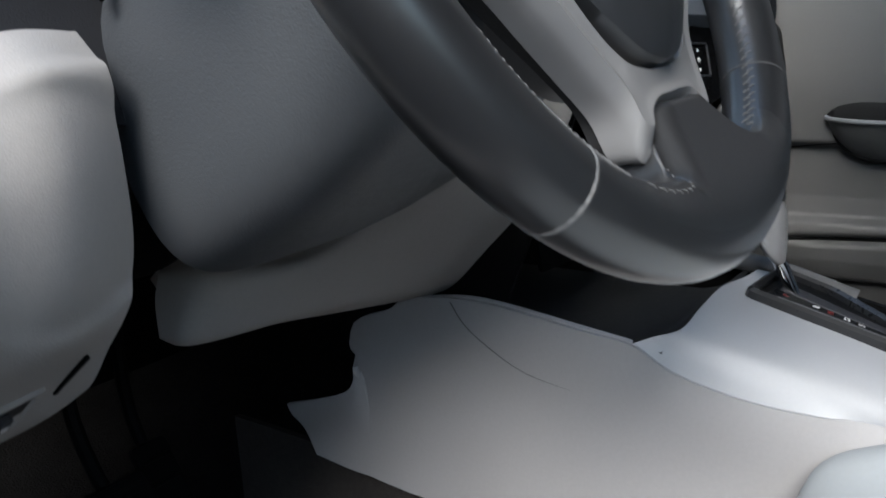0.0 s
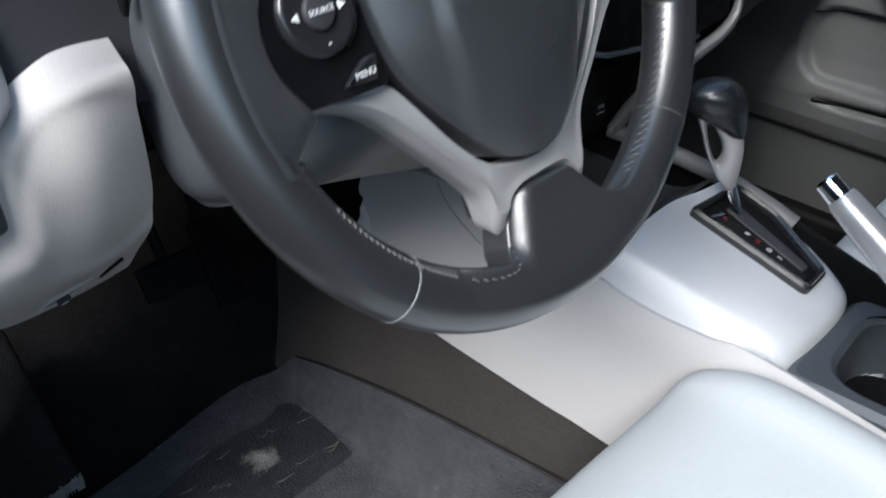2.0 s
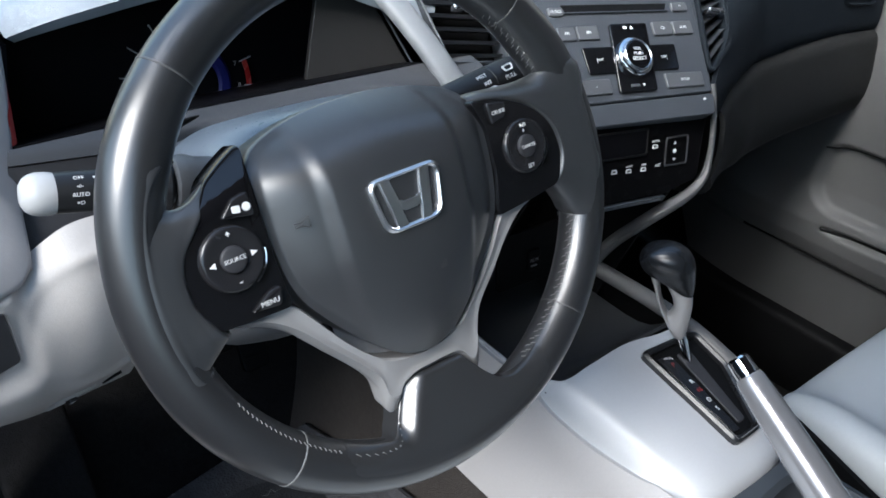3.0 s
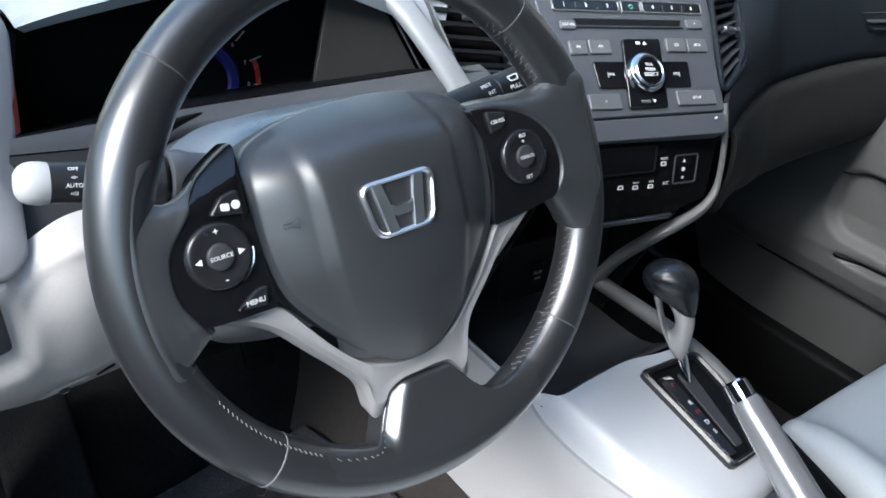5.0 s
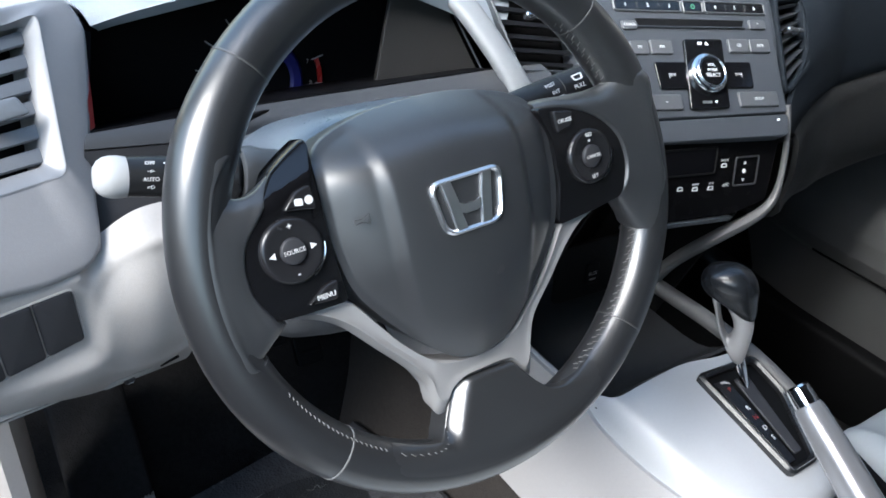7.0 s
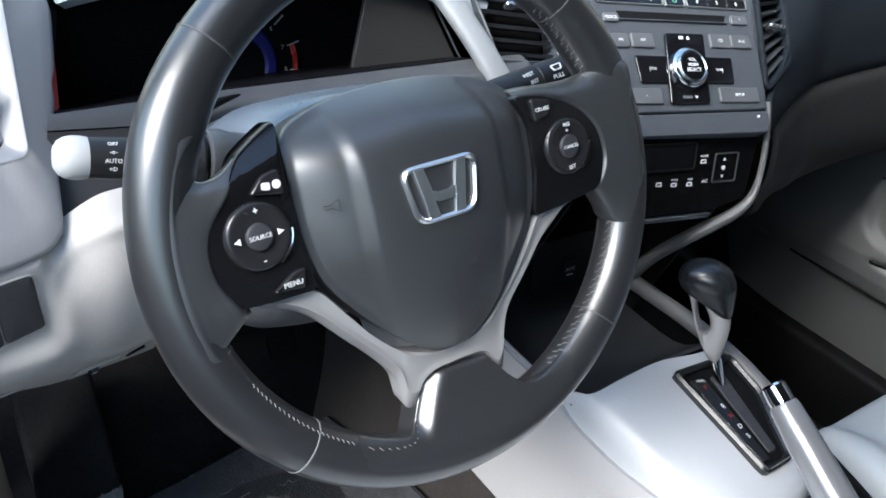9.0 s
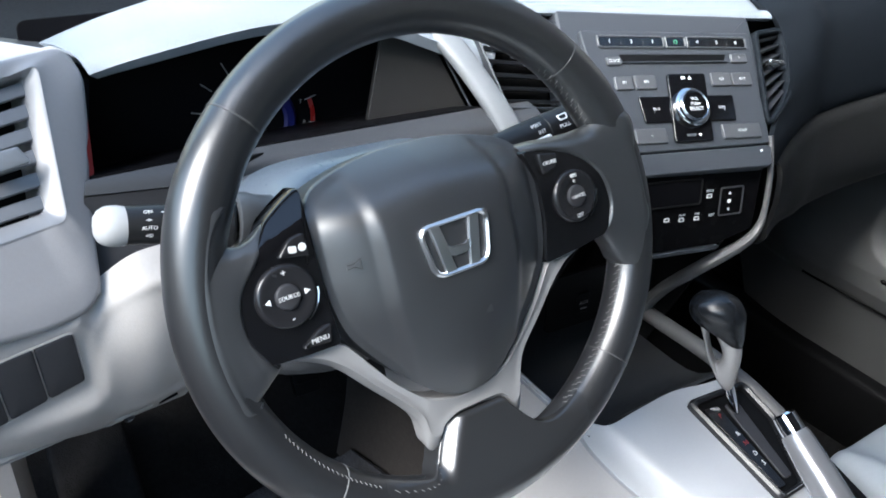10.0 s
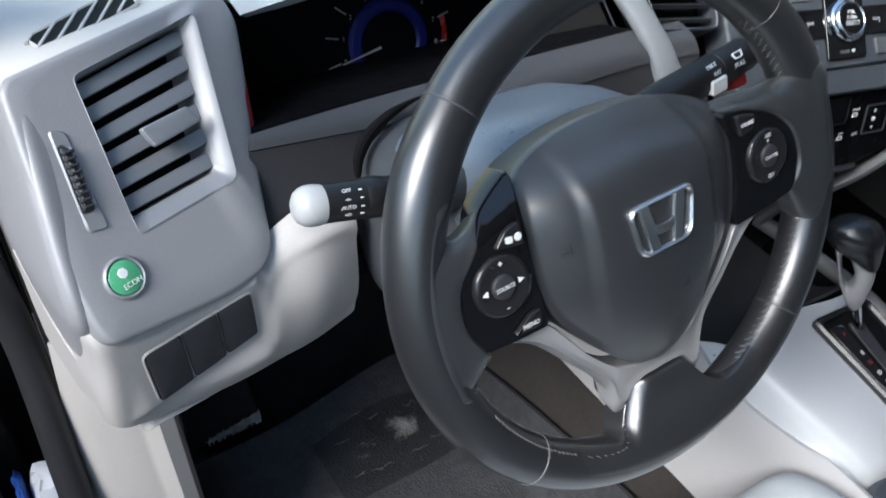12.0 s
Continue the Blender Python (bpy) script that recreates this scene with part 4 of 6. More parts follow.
    part("pictogram", holed(rounded([(-0.004, -0.002), (0.004, -0.002), (0.0055, 0.0035), (-0.0055, 0.0035)], 0.001, 3), rounded([(-0.003, -0.001), (0.003, -0.001), (0.0042, 0.0025), (-0.0042, 0.0025)], 0.001, 3), -0.0005, 0.0003, M, 0.0001, n=24), WHITEINK, rs)
    part("slide_switch", plate(rounded([(-0.008, -0.006), (0.008, -0.006), (0.008, 0.006), (-0.008, 0.006)], 0.002), -0.002, 0.003, frame_at(tip + d * 0.047 - up * 0.0095 + side * 0.0110, (side - up * 0.5), fwd), 0.001), WHITEPAINT, rs, "white slide switch")
    # ignition lock, beyond the right stalk
    part("hazard_tip", plate(rounded([(-0.010, -0.006), (0.010, -0.006), (0.010, 0.004), (-0.010, 0.004)], 0.003), -0.004, 0.003, frame_at((0.186, 0.098, 0.6535), (-0.2, -0.9, 0.35), (1, 0.3, 0)), 0.001), REDPLASTIC, th, "red warning switch")


STALK = mat("stalk_black_plastic", (0.011, 0.011, 0.012), 0.42, 0, 1200, 0.1, 0.06, 10, spec=0.4)
SATINBLACK = mat("satin_black_plastic", (0.014, 0.015, 0.017), 0.30, 0, 900, 0.05, 0.06, 10)
COVERSKY = mat("column_cover_sky_tint", (0.130, 0.155, 0.185), 0.32, 0, 900, 0.12, 0.05, 7, spec=0.8)
WH0 = frame_at((0, 0, 0.65), (0, -math.cos(T24), math.sin(T24)), (1, 0, 0))
column()


# ---- steering wheel ----
def wheel():
    th = thing("steering_wheel", "black leather steering wheel with silver lower spokes and stitched rim", "steering wheel", at=(0, 0, 0.65))
    R, RU, CW, DU, DV = 0.1680, 0.1718, -0.0150, 0.0077, -0.0082

    def rim_point(a, b, grow=0.0):
        """Angle a round the wheel, b round the tube."""
        g = 0.0176 + grow
        for c0 in (152, 28):
            dd = (math.degrees(a) - c0 + 180) % 360 - 180
            g += 0.0014 * math.exp(-(dd / 13) ** 2)
        out = g * math.cos(b)
        return WH @ Vector((DU + (RU + out) * math.cos(a), DV + (R + out) * math.sin(a), CW + g * 0.98 * math.sin(b)))

    NA, NB = 144, 24
    part("rim", loft([[rim_point(2 * math.pi * i / NA, 2 * math.pi * j / NB) for j in range(NB)] for i in range(NA)], True, True), SMOOTH_LEATHER, th)
    for deg in (133.5, 41.5, 225.5, 314.8):
        rows = [[rim_point(radians(deg + da), 2 * math.pi * j / 28, g) for j in range(28)] for da, g in ((-0.34, -0.0006), (-0.15, 0.0003), (0.15, 0.0003), (0.34, -0.0006))]
        part("rim_seam", loft(rows, True, False), SEAMPALE if deg == 225.5 else SEAMDARK, th, "pale leather seam" if deg == 225.5 else "narrow leather seam")
    # stitches along the inside of the rim
    bm = bmesh.new()
    for a0, a1, step, z, seat_b in ((-64, -8, 1.15, 0.025, 0.905), (205, 235, 1.35, 0.0, 0.74), (22, 46, 1.15, 0.025, 0.915)):
        n = int(abs(a1 - a0) / step)
        for k in range(n):
            a = radians(a0 + (a1 - a0) * (k + 0.5) / n)
            zz = z if k % 2 else -z
            lean = 0.03 if z else 0.016
            p = rim_point(a - 0.006, math.pi * (seat_b + zz + lean), 0.0)
            q = rim_point(a + 0.006, math.pi * (seat_b + zz - lean), 0.0)
            mid = rim_point(a, math.pi * (seat_b + zz), 0.0004)
            tube([p, mid, q], 0.00036, 5, True, bm)
    st = part("stitching", bm, THREAD, th, "pale grey cross stitching")
    st["kind"] = "stuff"
    # airbag cover
    half = [(0.0, 0.0738), (0.030, 0.0722), (0.056, 0.0670), (0.076, 0.0590), (0.0855, 0.045), (0.0868, 0.02), (0.0858, -0.005), (0.080, -0.030), (0.066, -0.052), (0.046, -0.075), (0.024, -0.094), (0.006, -0.1005)]
    out = half + [(-x, y) for x, y in half[:0:-1]]
    out = [v.to_2d() for v in catmull([(x, y, 0) for x, y in out], 184, True)]

    def lift(x, y, f):
        w = -0.004 + 0.021 * (1 - f ** 3.2)
        side = min(1.0, max(0.0, (abs(x) - 0.046 + 0.12 * max(0.0, -y - 0.02)) / 0.010))
        w -= 0.0032 * side * side * (3 - 2 * side) * min(1.0, (1 - f) / 0.06)
        w -= 0.004 * max(0.0, (y - 0.018) / 0.060) ** 2
        # the top bends away towards the dials
        return w - 0.92 * 0.005 * math.log1p(math.exp((y - 0.052 + 0.10 * abs(x)) / 0.005))

    rows = [[WH @ Vector((p.x * 0.97, p.y * 0.97, -0.055)) for p in out], [WH @ Vector((p.x, p.y, min(-0.012, lift(p.x, p.y, 1.0) - 0.006))) for p in out]]
    for f in [1.0, 0.992, 0.98, 0.965] + [0.95 - 0.014 * k for k in range(67)]:
        rows.append([WH @ Vector((p.x * f, p.y * f, lift(p.x * f, p.y * f, f))) for p in out])
    hub = part("airbag_cover", loft(rows, True, False, True), AIRBAG, th, "dark textured airbag cover", angle=60)
    # raised writing on the cover, as plain bars, and the horn sign
    for k in range(4):
        part("moulded_mark", bar(WH, -0.010 + 0.0075 * k, -0.0465, -0.0045 + 0.0075 * k, -0.0415, 0.0148), AIRBAG, hub)
    horn = [(-0.0745, 0.0112), (-0.070, 0.0118), (-0.0650, 0.0092), (-0.0648, 0.0160), (-0.070, 0.0136), (-0.0745, 0.0140), (-0.0745, 0.0112)]
    part("horn_sign", tube([WH @ Vector((x, y, 0.0086 + 0.10 * (x + 0.0745))) for x, y in horn], 0.00045, 6), AIRBAG, hub)
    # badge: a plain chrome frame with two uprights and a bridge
    E = WH @ Matrix.Translation((0.001, 0.006, 0.0165))
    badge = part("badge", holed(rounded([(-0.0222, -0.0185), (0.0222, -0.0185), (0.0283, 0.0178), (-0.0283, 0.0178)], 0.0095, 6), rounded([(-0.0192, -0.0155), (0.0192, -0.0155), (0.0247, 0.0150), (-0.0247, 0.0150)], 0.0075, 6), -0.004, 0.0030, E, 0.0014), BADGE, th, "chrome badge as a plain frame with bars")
    for s in (-1, 1):
        o = [(s * 0.0195, 0.0156), (s * 0.0116, 0.0156), (s * 0.0084, 0.0030), (s * 0.0072, -0.0060), (s * 0.0052, -0.0160), (s * 0.0135, -0.0160), (s * 0.0158, -0.0030)]
        part("badge_bar", plate(o, -0.004, 0.0024, E, 0.0011, 2), BADGE, badge)
    part("badge_bar", plate([(-0.0088, 0.0012), (-0.0040, -0.0010), (0.0040, -0.0010), (0.0088, 0.0012), (0.0078, -0.0055), (0.0045, -0.0070), (-0.0045, -0.0070), (-0.0078, -0.0055)], -0.004, 0.0022, E, 0.0009, 2), BADGE, badge)
    # lower spokes, silver
    inner = [(0.0945, -0.0325), (0.0830, -0.0365), (0.0700, -0.0545), (0.0575, -0.0715), (0.0455, -0.0845), (0.0375, -0.0915), (0.0330, -0.0945), (0.0275, -0.0972), (0.0200, -0.0998), (0.0110, -0.1018), (0.0, -0.1025)]
    outer = [(0.1345, -0.0318), (0.1120, -0.0385), (0.0925, -0.0495), (0.0715, -0.0728), (0.0535, -0.0935), (0.0440, -0.1085), (0.0415, -0.1300), (0.0345, -0.1330), (0.0275, -0.1230), (0.0140, -0.1190), (0.0, -0.1185)]

    for s in (-1, 1):
        low = {5: (0.0405, -0.1125), 6: (0.0388, -0.1320), 7: (0.0315, -0.1360), 8: (0.0262, -0.1255)} if s < 0 else {5: (0.0475, -0.1120), 6: (0.0430, -0.1330), 7: (0.0375, -0.1385), 8: (0.0285, -0.1230)}
        a = catmull([(s * x, y, 0) for x, y in inner], 51)
        b = catmull([(s * low.get(k, xy)[0], low.get(k, xy)[1], 0) for k, xy in enumerate(outer)], 51)
        rows = []
        for p, q in zip(a, b):
            k = min(1.0, max(0.0, (-(p.y + q.y) / 2 - 0.045) / 0.055))
            d = 0.0045 * k * k * (3 - 2 * k)
            prof = [(0.0, -0.026), (0.0, -0.0050), (0.04, -0.0036), (0.12, -0.0042), (0.36, -0.0058), (0.56, -0.0056), (0.66, -0.0050), (0.69, -0.0050), (0.74, -0.0062), (0.94, -0.0108), (1.0, -0.0138), (0.95, -0.0190), (0.90, -0.0260)]
            rows.append([WH @ (p + (q - p) * f + Vector((0, 0, w - d))) for f, w in prof])
        part("lower_spoke", loft(rows, True, False, True), SILVER, th, "satin silver spoke", angle=32)
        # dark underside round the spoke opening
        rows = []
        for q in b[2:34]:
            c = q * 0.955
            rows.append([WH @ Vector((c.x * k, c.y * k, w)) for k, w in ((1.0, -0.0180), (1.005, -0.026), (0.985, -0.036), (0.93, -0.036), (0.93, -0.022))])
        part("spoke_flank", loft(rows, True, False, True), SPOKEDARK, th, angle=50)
    # leather grip at the foot of the wheel, flowing into the rim
    edge = [Vector(p) for p in ((-0.0780, -0.1335), (-0.0650, -0.1410), (-0.0530, -0.1455), (-0.0440, -0.1465), (-0.0375, -0.1425), (-0.0335, -0.1360), (-0.0290, -0.1290), (-0.0245, -0.1215), (-0.0212, -0.1165), (-0.0160, -0.1158), (0.0, -0.1166), (0.0180, -0.1176), (0.0241, -0.1180), (0.0290, -0.1240), (0.0345, -0.1315), (0.0400, -0.1385), (0.0480, -0.1450), (0.0600, -0.1475), (0.0740, -0.1450), (0.0880, -0.1385))]
    left_edge, top_edge = edge[4:9], edge[8:13]

    def off(p, line):
        best = 1.0
        for u, v in zip(line, line[1:]):
            f = max(0.0, min(1.0, (p - u).dot(v - u) / (v - u).length_squared))
            best = min(best, (p - u.lerp(v, f)).length)
        return best

    def ease(x):
        x = min(1.0, max(0.0, x))
        return x * x * (3 - 2 * x)

    def grip_height(p):
        c = p - Vector((DU, DV))
        r = c.length
        tube_w = CW + 0.0176 * 0.98 * math.sqrt(max(0.0, 1 - ((min(r, R) - R) / 0.0176) ** 2))
        flat = -0.0078 + 0.0102 * ease((r - 0.108) / (R - 0.108))
        turn = math.degrees(math.atan2(c.x, -c.y))
        s = ease((turn + 34) / 15) * ease((32 - turn) / 13)
        w = tube_w + (max(flat, tube_w) - tube_w) * s
        w -= 0.0085 * (1 - ease(off(p, left_edge) / 0.0115)) * s
        return w - 0.0016 * (1 - ease(off(p, top_edge) / 0.003)) * s

    rows = []
    line = [v.to_2d() for v in catmull([(*p, 0) for p in edge], 92)]
    for n_row, p in enumerate(line):
        sink = 0.0010 * max(0.0, 1 - min(n_row, len(line) - 1 - n_row) / 4)
        c = p - Vector((DU, DV))
        r0, d = c.length, c.normalized()
        ang = math.atan2(d.y, d.x)
        w0 = grip_height(p)
        row = [Vector((*(p + d * 0.004), w0 - 0.020)), Vector((*(p + d * 0.0012), w0 - 0.007)), Vector((*(p + d * 0.0002), w0 - 0.0016))]
        for f in (0.03, 0.07, 0.12, 0.18, 0.25, 0.33, 0.42, 0.52, 0.63, 0.75, 0.88):
            q = Vector((DU, DV)) + d * (r0 + (R - r0) * f)
            row.append(Vector((*q, grip_height(q) + 0.0002 - sink)))
        rows.append([WH @ v for v in row] + [rim_point(ang, math.pi / 2, 0.0003 - sink), rim_point(ang, math.pi * 0.40, -0.0004 - sink)])
    bm = bmesh.new()
    for k in range(11):
        p, q = line[2 + 2 * k], line[3 + 2 * k]
        p, q = (v + (v - Vector((DU, DV))).normalized() * (0.0060 + e - 0.0002 * k) for v, e in ((p, -0.0006), (q, 0.0006)))
        tube([WH @ Vector((*v, grip_height(v) + h)) for v, h in ((p, 0.0002), ((p + q) / 2, 0.0008), (q, 0.0002))], 0.00036, 5, True, bm)
    st = part("stitching", bm, THREAD, th, "pale grey slanted stitching")
    st["kind"] = "stuff"
    part("foot_grip", loft(rows), FOOTLEATHER, th, "leather grip with a worn shiny flank", angle=75)
    # leather lobes from the switch panels into the rim
    for s in (-1, 1):
        if s < 0:
            grid = [
                ([(-0.1110, 0.0495, -0.022), (-0.1265, 0.0420, -0.020), (-0.1380, 0.0420, -0.021), (-0.1500, 0.0560, -0.023)], 150, 165),
                ([(-0.1110, 0.0515, -0.0135), (-0.1250, 0.0442, -0.0080), (-0.1380, 0.0445, -0.0075), (-0.1500, 0.0590, -0.0075)], 152, 118),
                ([(-0.1170, 0.0440, -0.0065), (-0.1290, 0.0400, -0.0025), (-0.1400, 0.0400, -0.0022), (-0.1510, 0.0480, -0.0020)], 157, 104),
                ([(-0.1240, 0.0340, 0.0002), (-0.1320, 0.0330, 0.0006), (-0.1430, 0.0340, 0.0006), (-0.1530, 0.0380, 0.0010)], 163, 100),
                ([(-0.1374, 0.0183, -0.0004), (-0.1415, 0.0190, 0.0012), (-0.1490, 0.0205, 0.0020), (-0.1555, 0.0225, 0.0023)], 169, 98),
                ([(-0.1421, 0.0038, -0.0004), (-0.1455, 0.0040, 0.0012), (-0.1515, 0.0045, 0.0020), (-0.1575, 0.0050, 0.0023)], 175.5, 98),
                ([(-0.1410, -0.0132, -0.0004), (-0.1445, -0.0140, 0.0012), (-0.1505, -0.0155, 0.0019), (-0.1565, -0.0170, 0.0023)], 183, 98),
                ([(-0.1331, -0.0301, 0.0002), (-0.1390, -0.0330, 0.0006), (-0.1465, -0.0370, 0.0004), (-0.1530, -0.0410, 0.0008)], 191, 100),
                ([(-0.1275, -0.0370, -0.0065), (-0.1350, -0.0425, -0.0060), (-0.1435, -0.0485, -0.0050), (-0.1505, -0.0540, -0.0045)], 196.5, 112),
                ([(-0.1285, -0.0320, -0.0200), (-0.1355, -0.0365, -0.0210), (-0.1430, -0.0420, -0.0220), (-0.1500, -0.0500, -0.0230)], 196, 160),
            ]
        else:
            grid = [
                ([(0.0800, 0.0450, -0.0120), (0.0802, 0.0470, -0.0060), (0.0806, 0.0500, -0.0075), (0.0808, 0.0515, -0.0120)], None, None),
                ([(0.0930, 0.0440, -0.0060), (0.0935, 0.0460, -0.0012), (0.0945, 0.0500, -0.0040), (0.0950, 0.0515, -0.0130)], None, None),
                ([(0.1080, 0.0410, -0.0010), (0.1085, 0.0435, 0.0012), (0.1100, 0.0480, -0.0030), (0.1110, 0.0500, -0.0130)], None, None),
                ([(0.1232, 0.0350, 0.0010), (0.1250, 0.0385, 0.0018), (0.1300, 0.0450, -0.0024), (0.1330, 0.0490, -0.0110)], None, None),
                ([(0.1370, 0.0250, 0.0012), (0.1405, 0.0285, 0.0016), (0.1480, 0.0370, 0.0012), (0.1560, 0.0460, -0.0004)], 21, 84),
                ([(0.1465, 0.0119, 0.0012), (0.1500, 0.0140, 0.0016), (0.1590, 0.0190, 0.0018), (0.1670, 0.0240, 0.0022)], 10.5, 84),
                ([(0.1496, -0.0060, 0.0012), (0.1530, -0.0065, 0.0016), (0.1610, -0.0070, 0.0018), (0.1690, -0.0075, 0.0022)], -0.5, 84),
                ([(0.1460, -0.0200, 0.0010), (0.1500, -0.0220, 0.0014), (0.1580, -0.0260, 0.0016), (0.1660, -0.0300, 0.0020)], -8.5, 84),
                ([(0.1395, -0.0300, -0.0050), (0.1435, -0.0365, -0.0050), (0.1490, -0.0455, -0.0045), (0.1535, -0.0550, -0.0040)], -19, 118),
                ([(0.1390, -0.0300, -0.0190), (0.1430, -0.0360, -0.0200), (0.1482, -0.0450, -0.0210), (0.1525, -0.0550, -0.0220)], -19.5, 165),
            ]
        ctrl = []
        for i, (pts, turn, roll) in enumerate(grid):
            first = Vector(pts[0])
            row = [WH @ (first + Vector((-s * 0.003, 0, -0.007 if 0 < i < len(grid) - 1 else -0.001)))] + [WH @ Vector(p) for p in pts]
            if turn is None:
                last = Vector(pts[-1])
                row += [WH @ (last + Vector((0.001, 0, -0.008))), WH @ (last + Vector((0.001, -0.003, -0.016)))]
            else:
                row += [rim_point(radians(turn), radians(roll), 0.0002), rim_point(radians(turn), radians(roll - 30), -0.0010)]
            ctrl.append(row)
        part("side_arm", sheet(ctrl, 54, 36, 0.0012, s < 0), LEATHER, th, angle=75)
    # switch panels
    for s, nm in ((-1, "left_switch_panel"), (1, "right_switch_panel")):
        o = [(0.0830, 0.0672), (0.0975, 0.0600), (0.1115, 0.0520), (0.1215, 0.0400), (0.1270, 0.0330), (0.1385, 0.0190), (0.1430, 0.0038), (0.1420, -0.0140), (0.1340, -0.0310), (0.1130, -0.0330), (0.0855, -0.0340), (0.0880, -0.0050), (0.0885, 0.0250)]
        if s > 0:
            o = [(0.0780, 0.0480), (0.1000, 0.0445), (0.1232, 0.0370), (0.1380, 0.0260), (0.1480, 0.0120), (0.1508, -0.0070), (0.1470, -0.0210), (0.1395, -0.0300), (0.1120, -0.0330), (0.0800, -0.0350), (0.0870, -0.0050), (0.0870, 0.0250)]
        o = rounded([(s * x, y) for x, y in o], 0.004, 3)
        mid = Vector((s * 0.112, 0.004))

        def panel_height(p):
            """Flat below, bent back above the upper button on the driver's side."""
            if s > 0:
                return -0.0004
            k = p.y - (0.0375 + 0.306 * (p.x + 0.1235))
            return -0.0004 - 0.92 * 0.0015 * math.log1p(math.exp(min(40.0, k / 0.0015)))

        rows = [[WH @ Vector((p.x, p.y, panel_height(p) - 0.018)) for p in o], [WH @ Vector((p.x, p.y, panel_height(p) - 0.0016)) for p in o]]
        for f in [0.985, 0.96] + [0.94 - 0.04 * k for k in range(23)]:
            ring = [mid + (p - mid) * f for p in o]
            rows.append([WH @ Vector((p.x, p.y, panel_height(p))) for p in ring])
        pan = part(nm, loft(rows, True, False, True), GLOSS, th, "gloss black switch panel", angle=50)
        c = Vector((-0.1134, 0.0068)) if s < 0 else Vector((0.1160, 0.0060))
        dish = plate(circle(c.x, c.y, 0.0198, 44), -0.002, 0.0032, WH, 0.0030, 5, dome=-0.0016)
        dsk = part("ring_button", dish, BLACKBTN, pan, "round four-way button")
        part("centre_button", plate(circle(c.x, c.y, 0.0080, 28), 0.0, 0.0044, WH, 0.0012, 3, dome=0.0006), SWITCH, dsk)
        # short chrome arc stands in for a glint on the ring
        part("edge_glint", tube([WH @ Vector((c.x + 0.0202 * math.cos(a), c.y + 0.0202 * math.sin(a), 0.0018)) for a in (radians(-62 + 6.2 * k) for k in range(11))], 0.0007, 6), CHROME, dsk)
        Z = 0.0042
        if s < 0:
            lettering("lettering", "SOURCE", 0.0036, WH @ Matrix.Translation((c.x, c.y, 0.0053)), WHITEINK, pan)
            lettering("lettering", "+", 0.0062, WH @ Matrix.Translation((c.x + 0.001, c.y + 0.0145, Z - 0.001)), WHITEINK, pan)
            lettering("lettering", "-", 0.0070, WH @ Matrix.Translation((c.x, c.y - 0.0135, Z - 0.001)), WHITEINK, pan)
            for q, z in ((-1, 0.0022), (1, 0.0034)):
                part("arrow", plate([(c.x + q * 0.0150, c.y), (c.x + q * 0.0112, c.y + 0.0018 * q), (c.x + q * 0.0112, c.y - 0.0018 * q)], 0.001, Z - 0.0008, WH, 0.0001, 1), WHITEINK, pan)
            b1 = part("mode_button", plate(rounded([(-0.1135, 0.0300), (-0.0925, 0.0262), (-0.0935, 0.0415), (-0.1040, 0.0395)], 0.003), -0.002, 0.0030, WH, 0.0015), BLACKBTN, pan)
            part("sign", plate(rounded([(-0.106, 0.0315), (-0.101, 0.0305), (-0.1005, 0.0348), (-0.1055, 0.0355)], 0.001, 2), 0.002, 0.0034, WH, 0.0001, 1), WHITEINK, b1)
            part("sign", plate(circle(-0.0968, 0.0330, 0.0026, 14), 0.002, 0.0034, WH, 0.0001, 1), WHITEINK, b1)
            b2 = part("menu_button", plate(rounded([(-0.1130, -0.0275), (-0.0930, -0.0295), (-0.0905, -0.0175), (-0.0990, -0.0185)], 0.003), -0.002, 0.0030, WH, 0.0015), BLACKBTN, pan)
            lettering("lettering", "MENU", 0.0044, WH @ Matrix.Translation((-0.1005, -0.0248, 0.0032)), WHITEINK, b2)
        else:
            lettering("lettering", "CANCEL", 0.0034, WH @ Matrix.Translation((c.x, c.y, 0.0053)), WHITEINK, pan)
            lettering("lettering", "RES", 0.0038, WH @ Matrix.Translation((c.x, c.y + 0.0150, Z - 0.0008)), WHITEINK, pan)
            lettering("lettering", "SET", 0.0040, WH @ Matrix.Translation((c.x, c.y - 0.0145, Z - 0.0008)), WHITEINK, pan)
            lettering("lettering", "+", 0.0050, WH @ Matrix.Translation((c.x, c.y + 0.0108, Z - 0.0012)), WHITEINK, pan)
            b1 = part("cruise_button", plate(rounded([(0.0905, 0.0275), (0.1035, 0.0300), (0.1065, 0.0405), (0.0890, 0.0440)], 0.003), -0.002, 0.0030, WH, 0.0015), BLACKBTN, pan)
            lettering("lettering", "CRUISE", 0.0038, WH @ Matrix.Translation((0.0975, 0.0355, 0.0032)), WHITEINK, b1)


FOOTLEATHER = mat("worn_grip_leather", (0.0215, 0.022, 0.0235), 0.36, 0, 1500, 0.03, 0.05, 12, spec=0.9, rvar=0.03, coat=0.9, crough=0.24)
BADGE = mat("satin_chrome", (0.80, 0.80, 0.82), 0.36, 1.0, 300, 0.01, 0.02, 20)
SEAMDARK = mat("narrow_seam_leather", (0.07, 0.07, 0.07), 0.45, 0, 900, 0.2, 0.3, 60)
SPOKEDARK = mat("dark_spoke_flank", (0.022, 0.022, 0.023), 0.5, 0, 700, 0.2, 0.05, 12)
BLACKBTN = mat("satin_black_button", (0.016, 0.016, 0.018), 0.22, 0, 300, 0.03, 0.06, 20)
wheel()


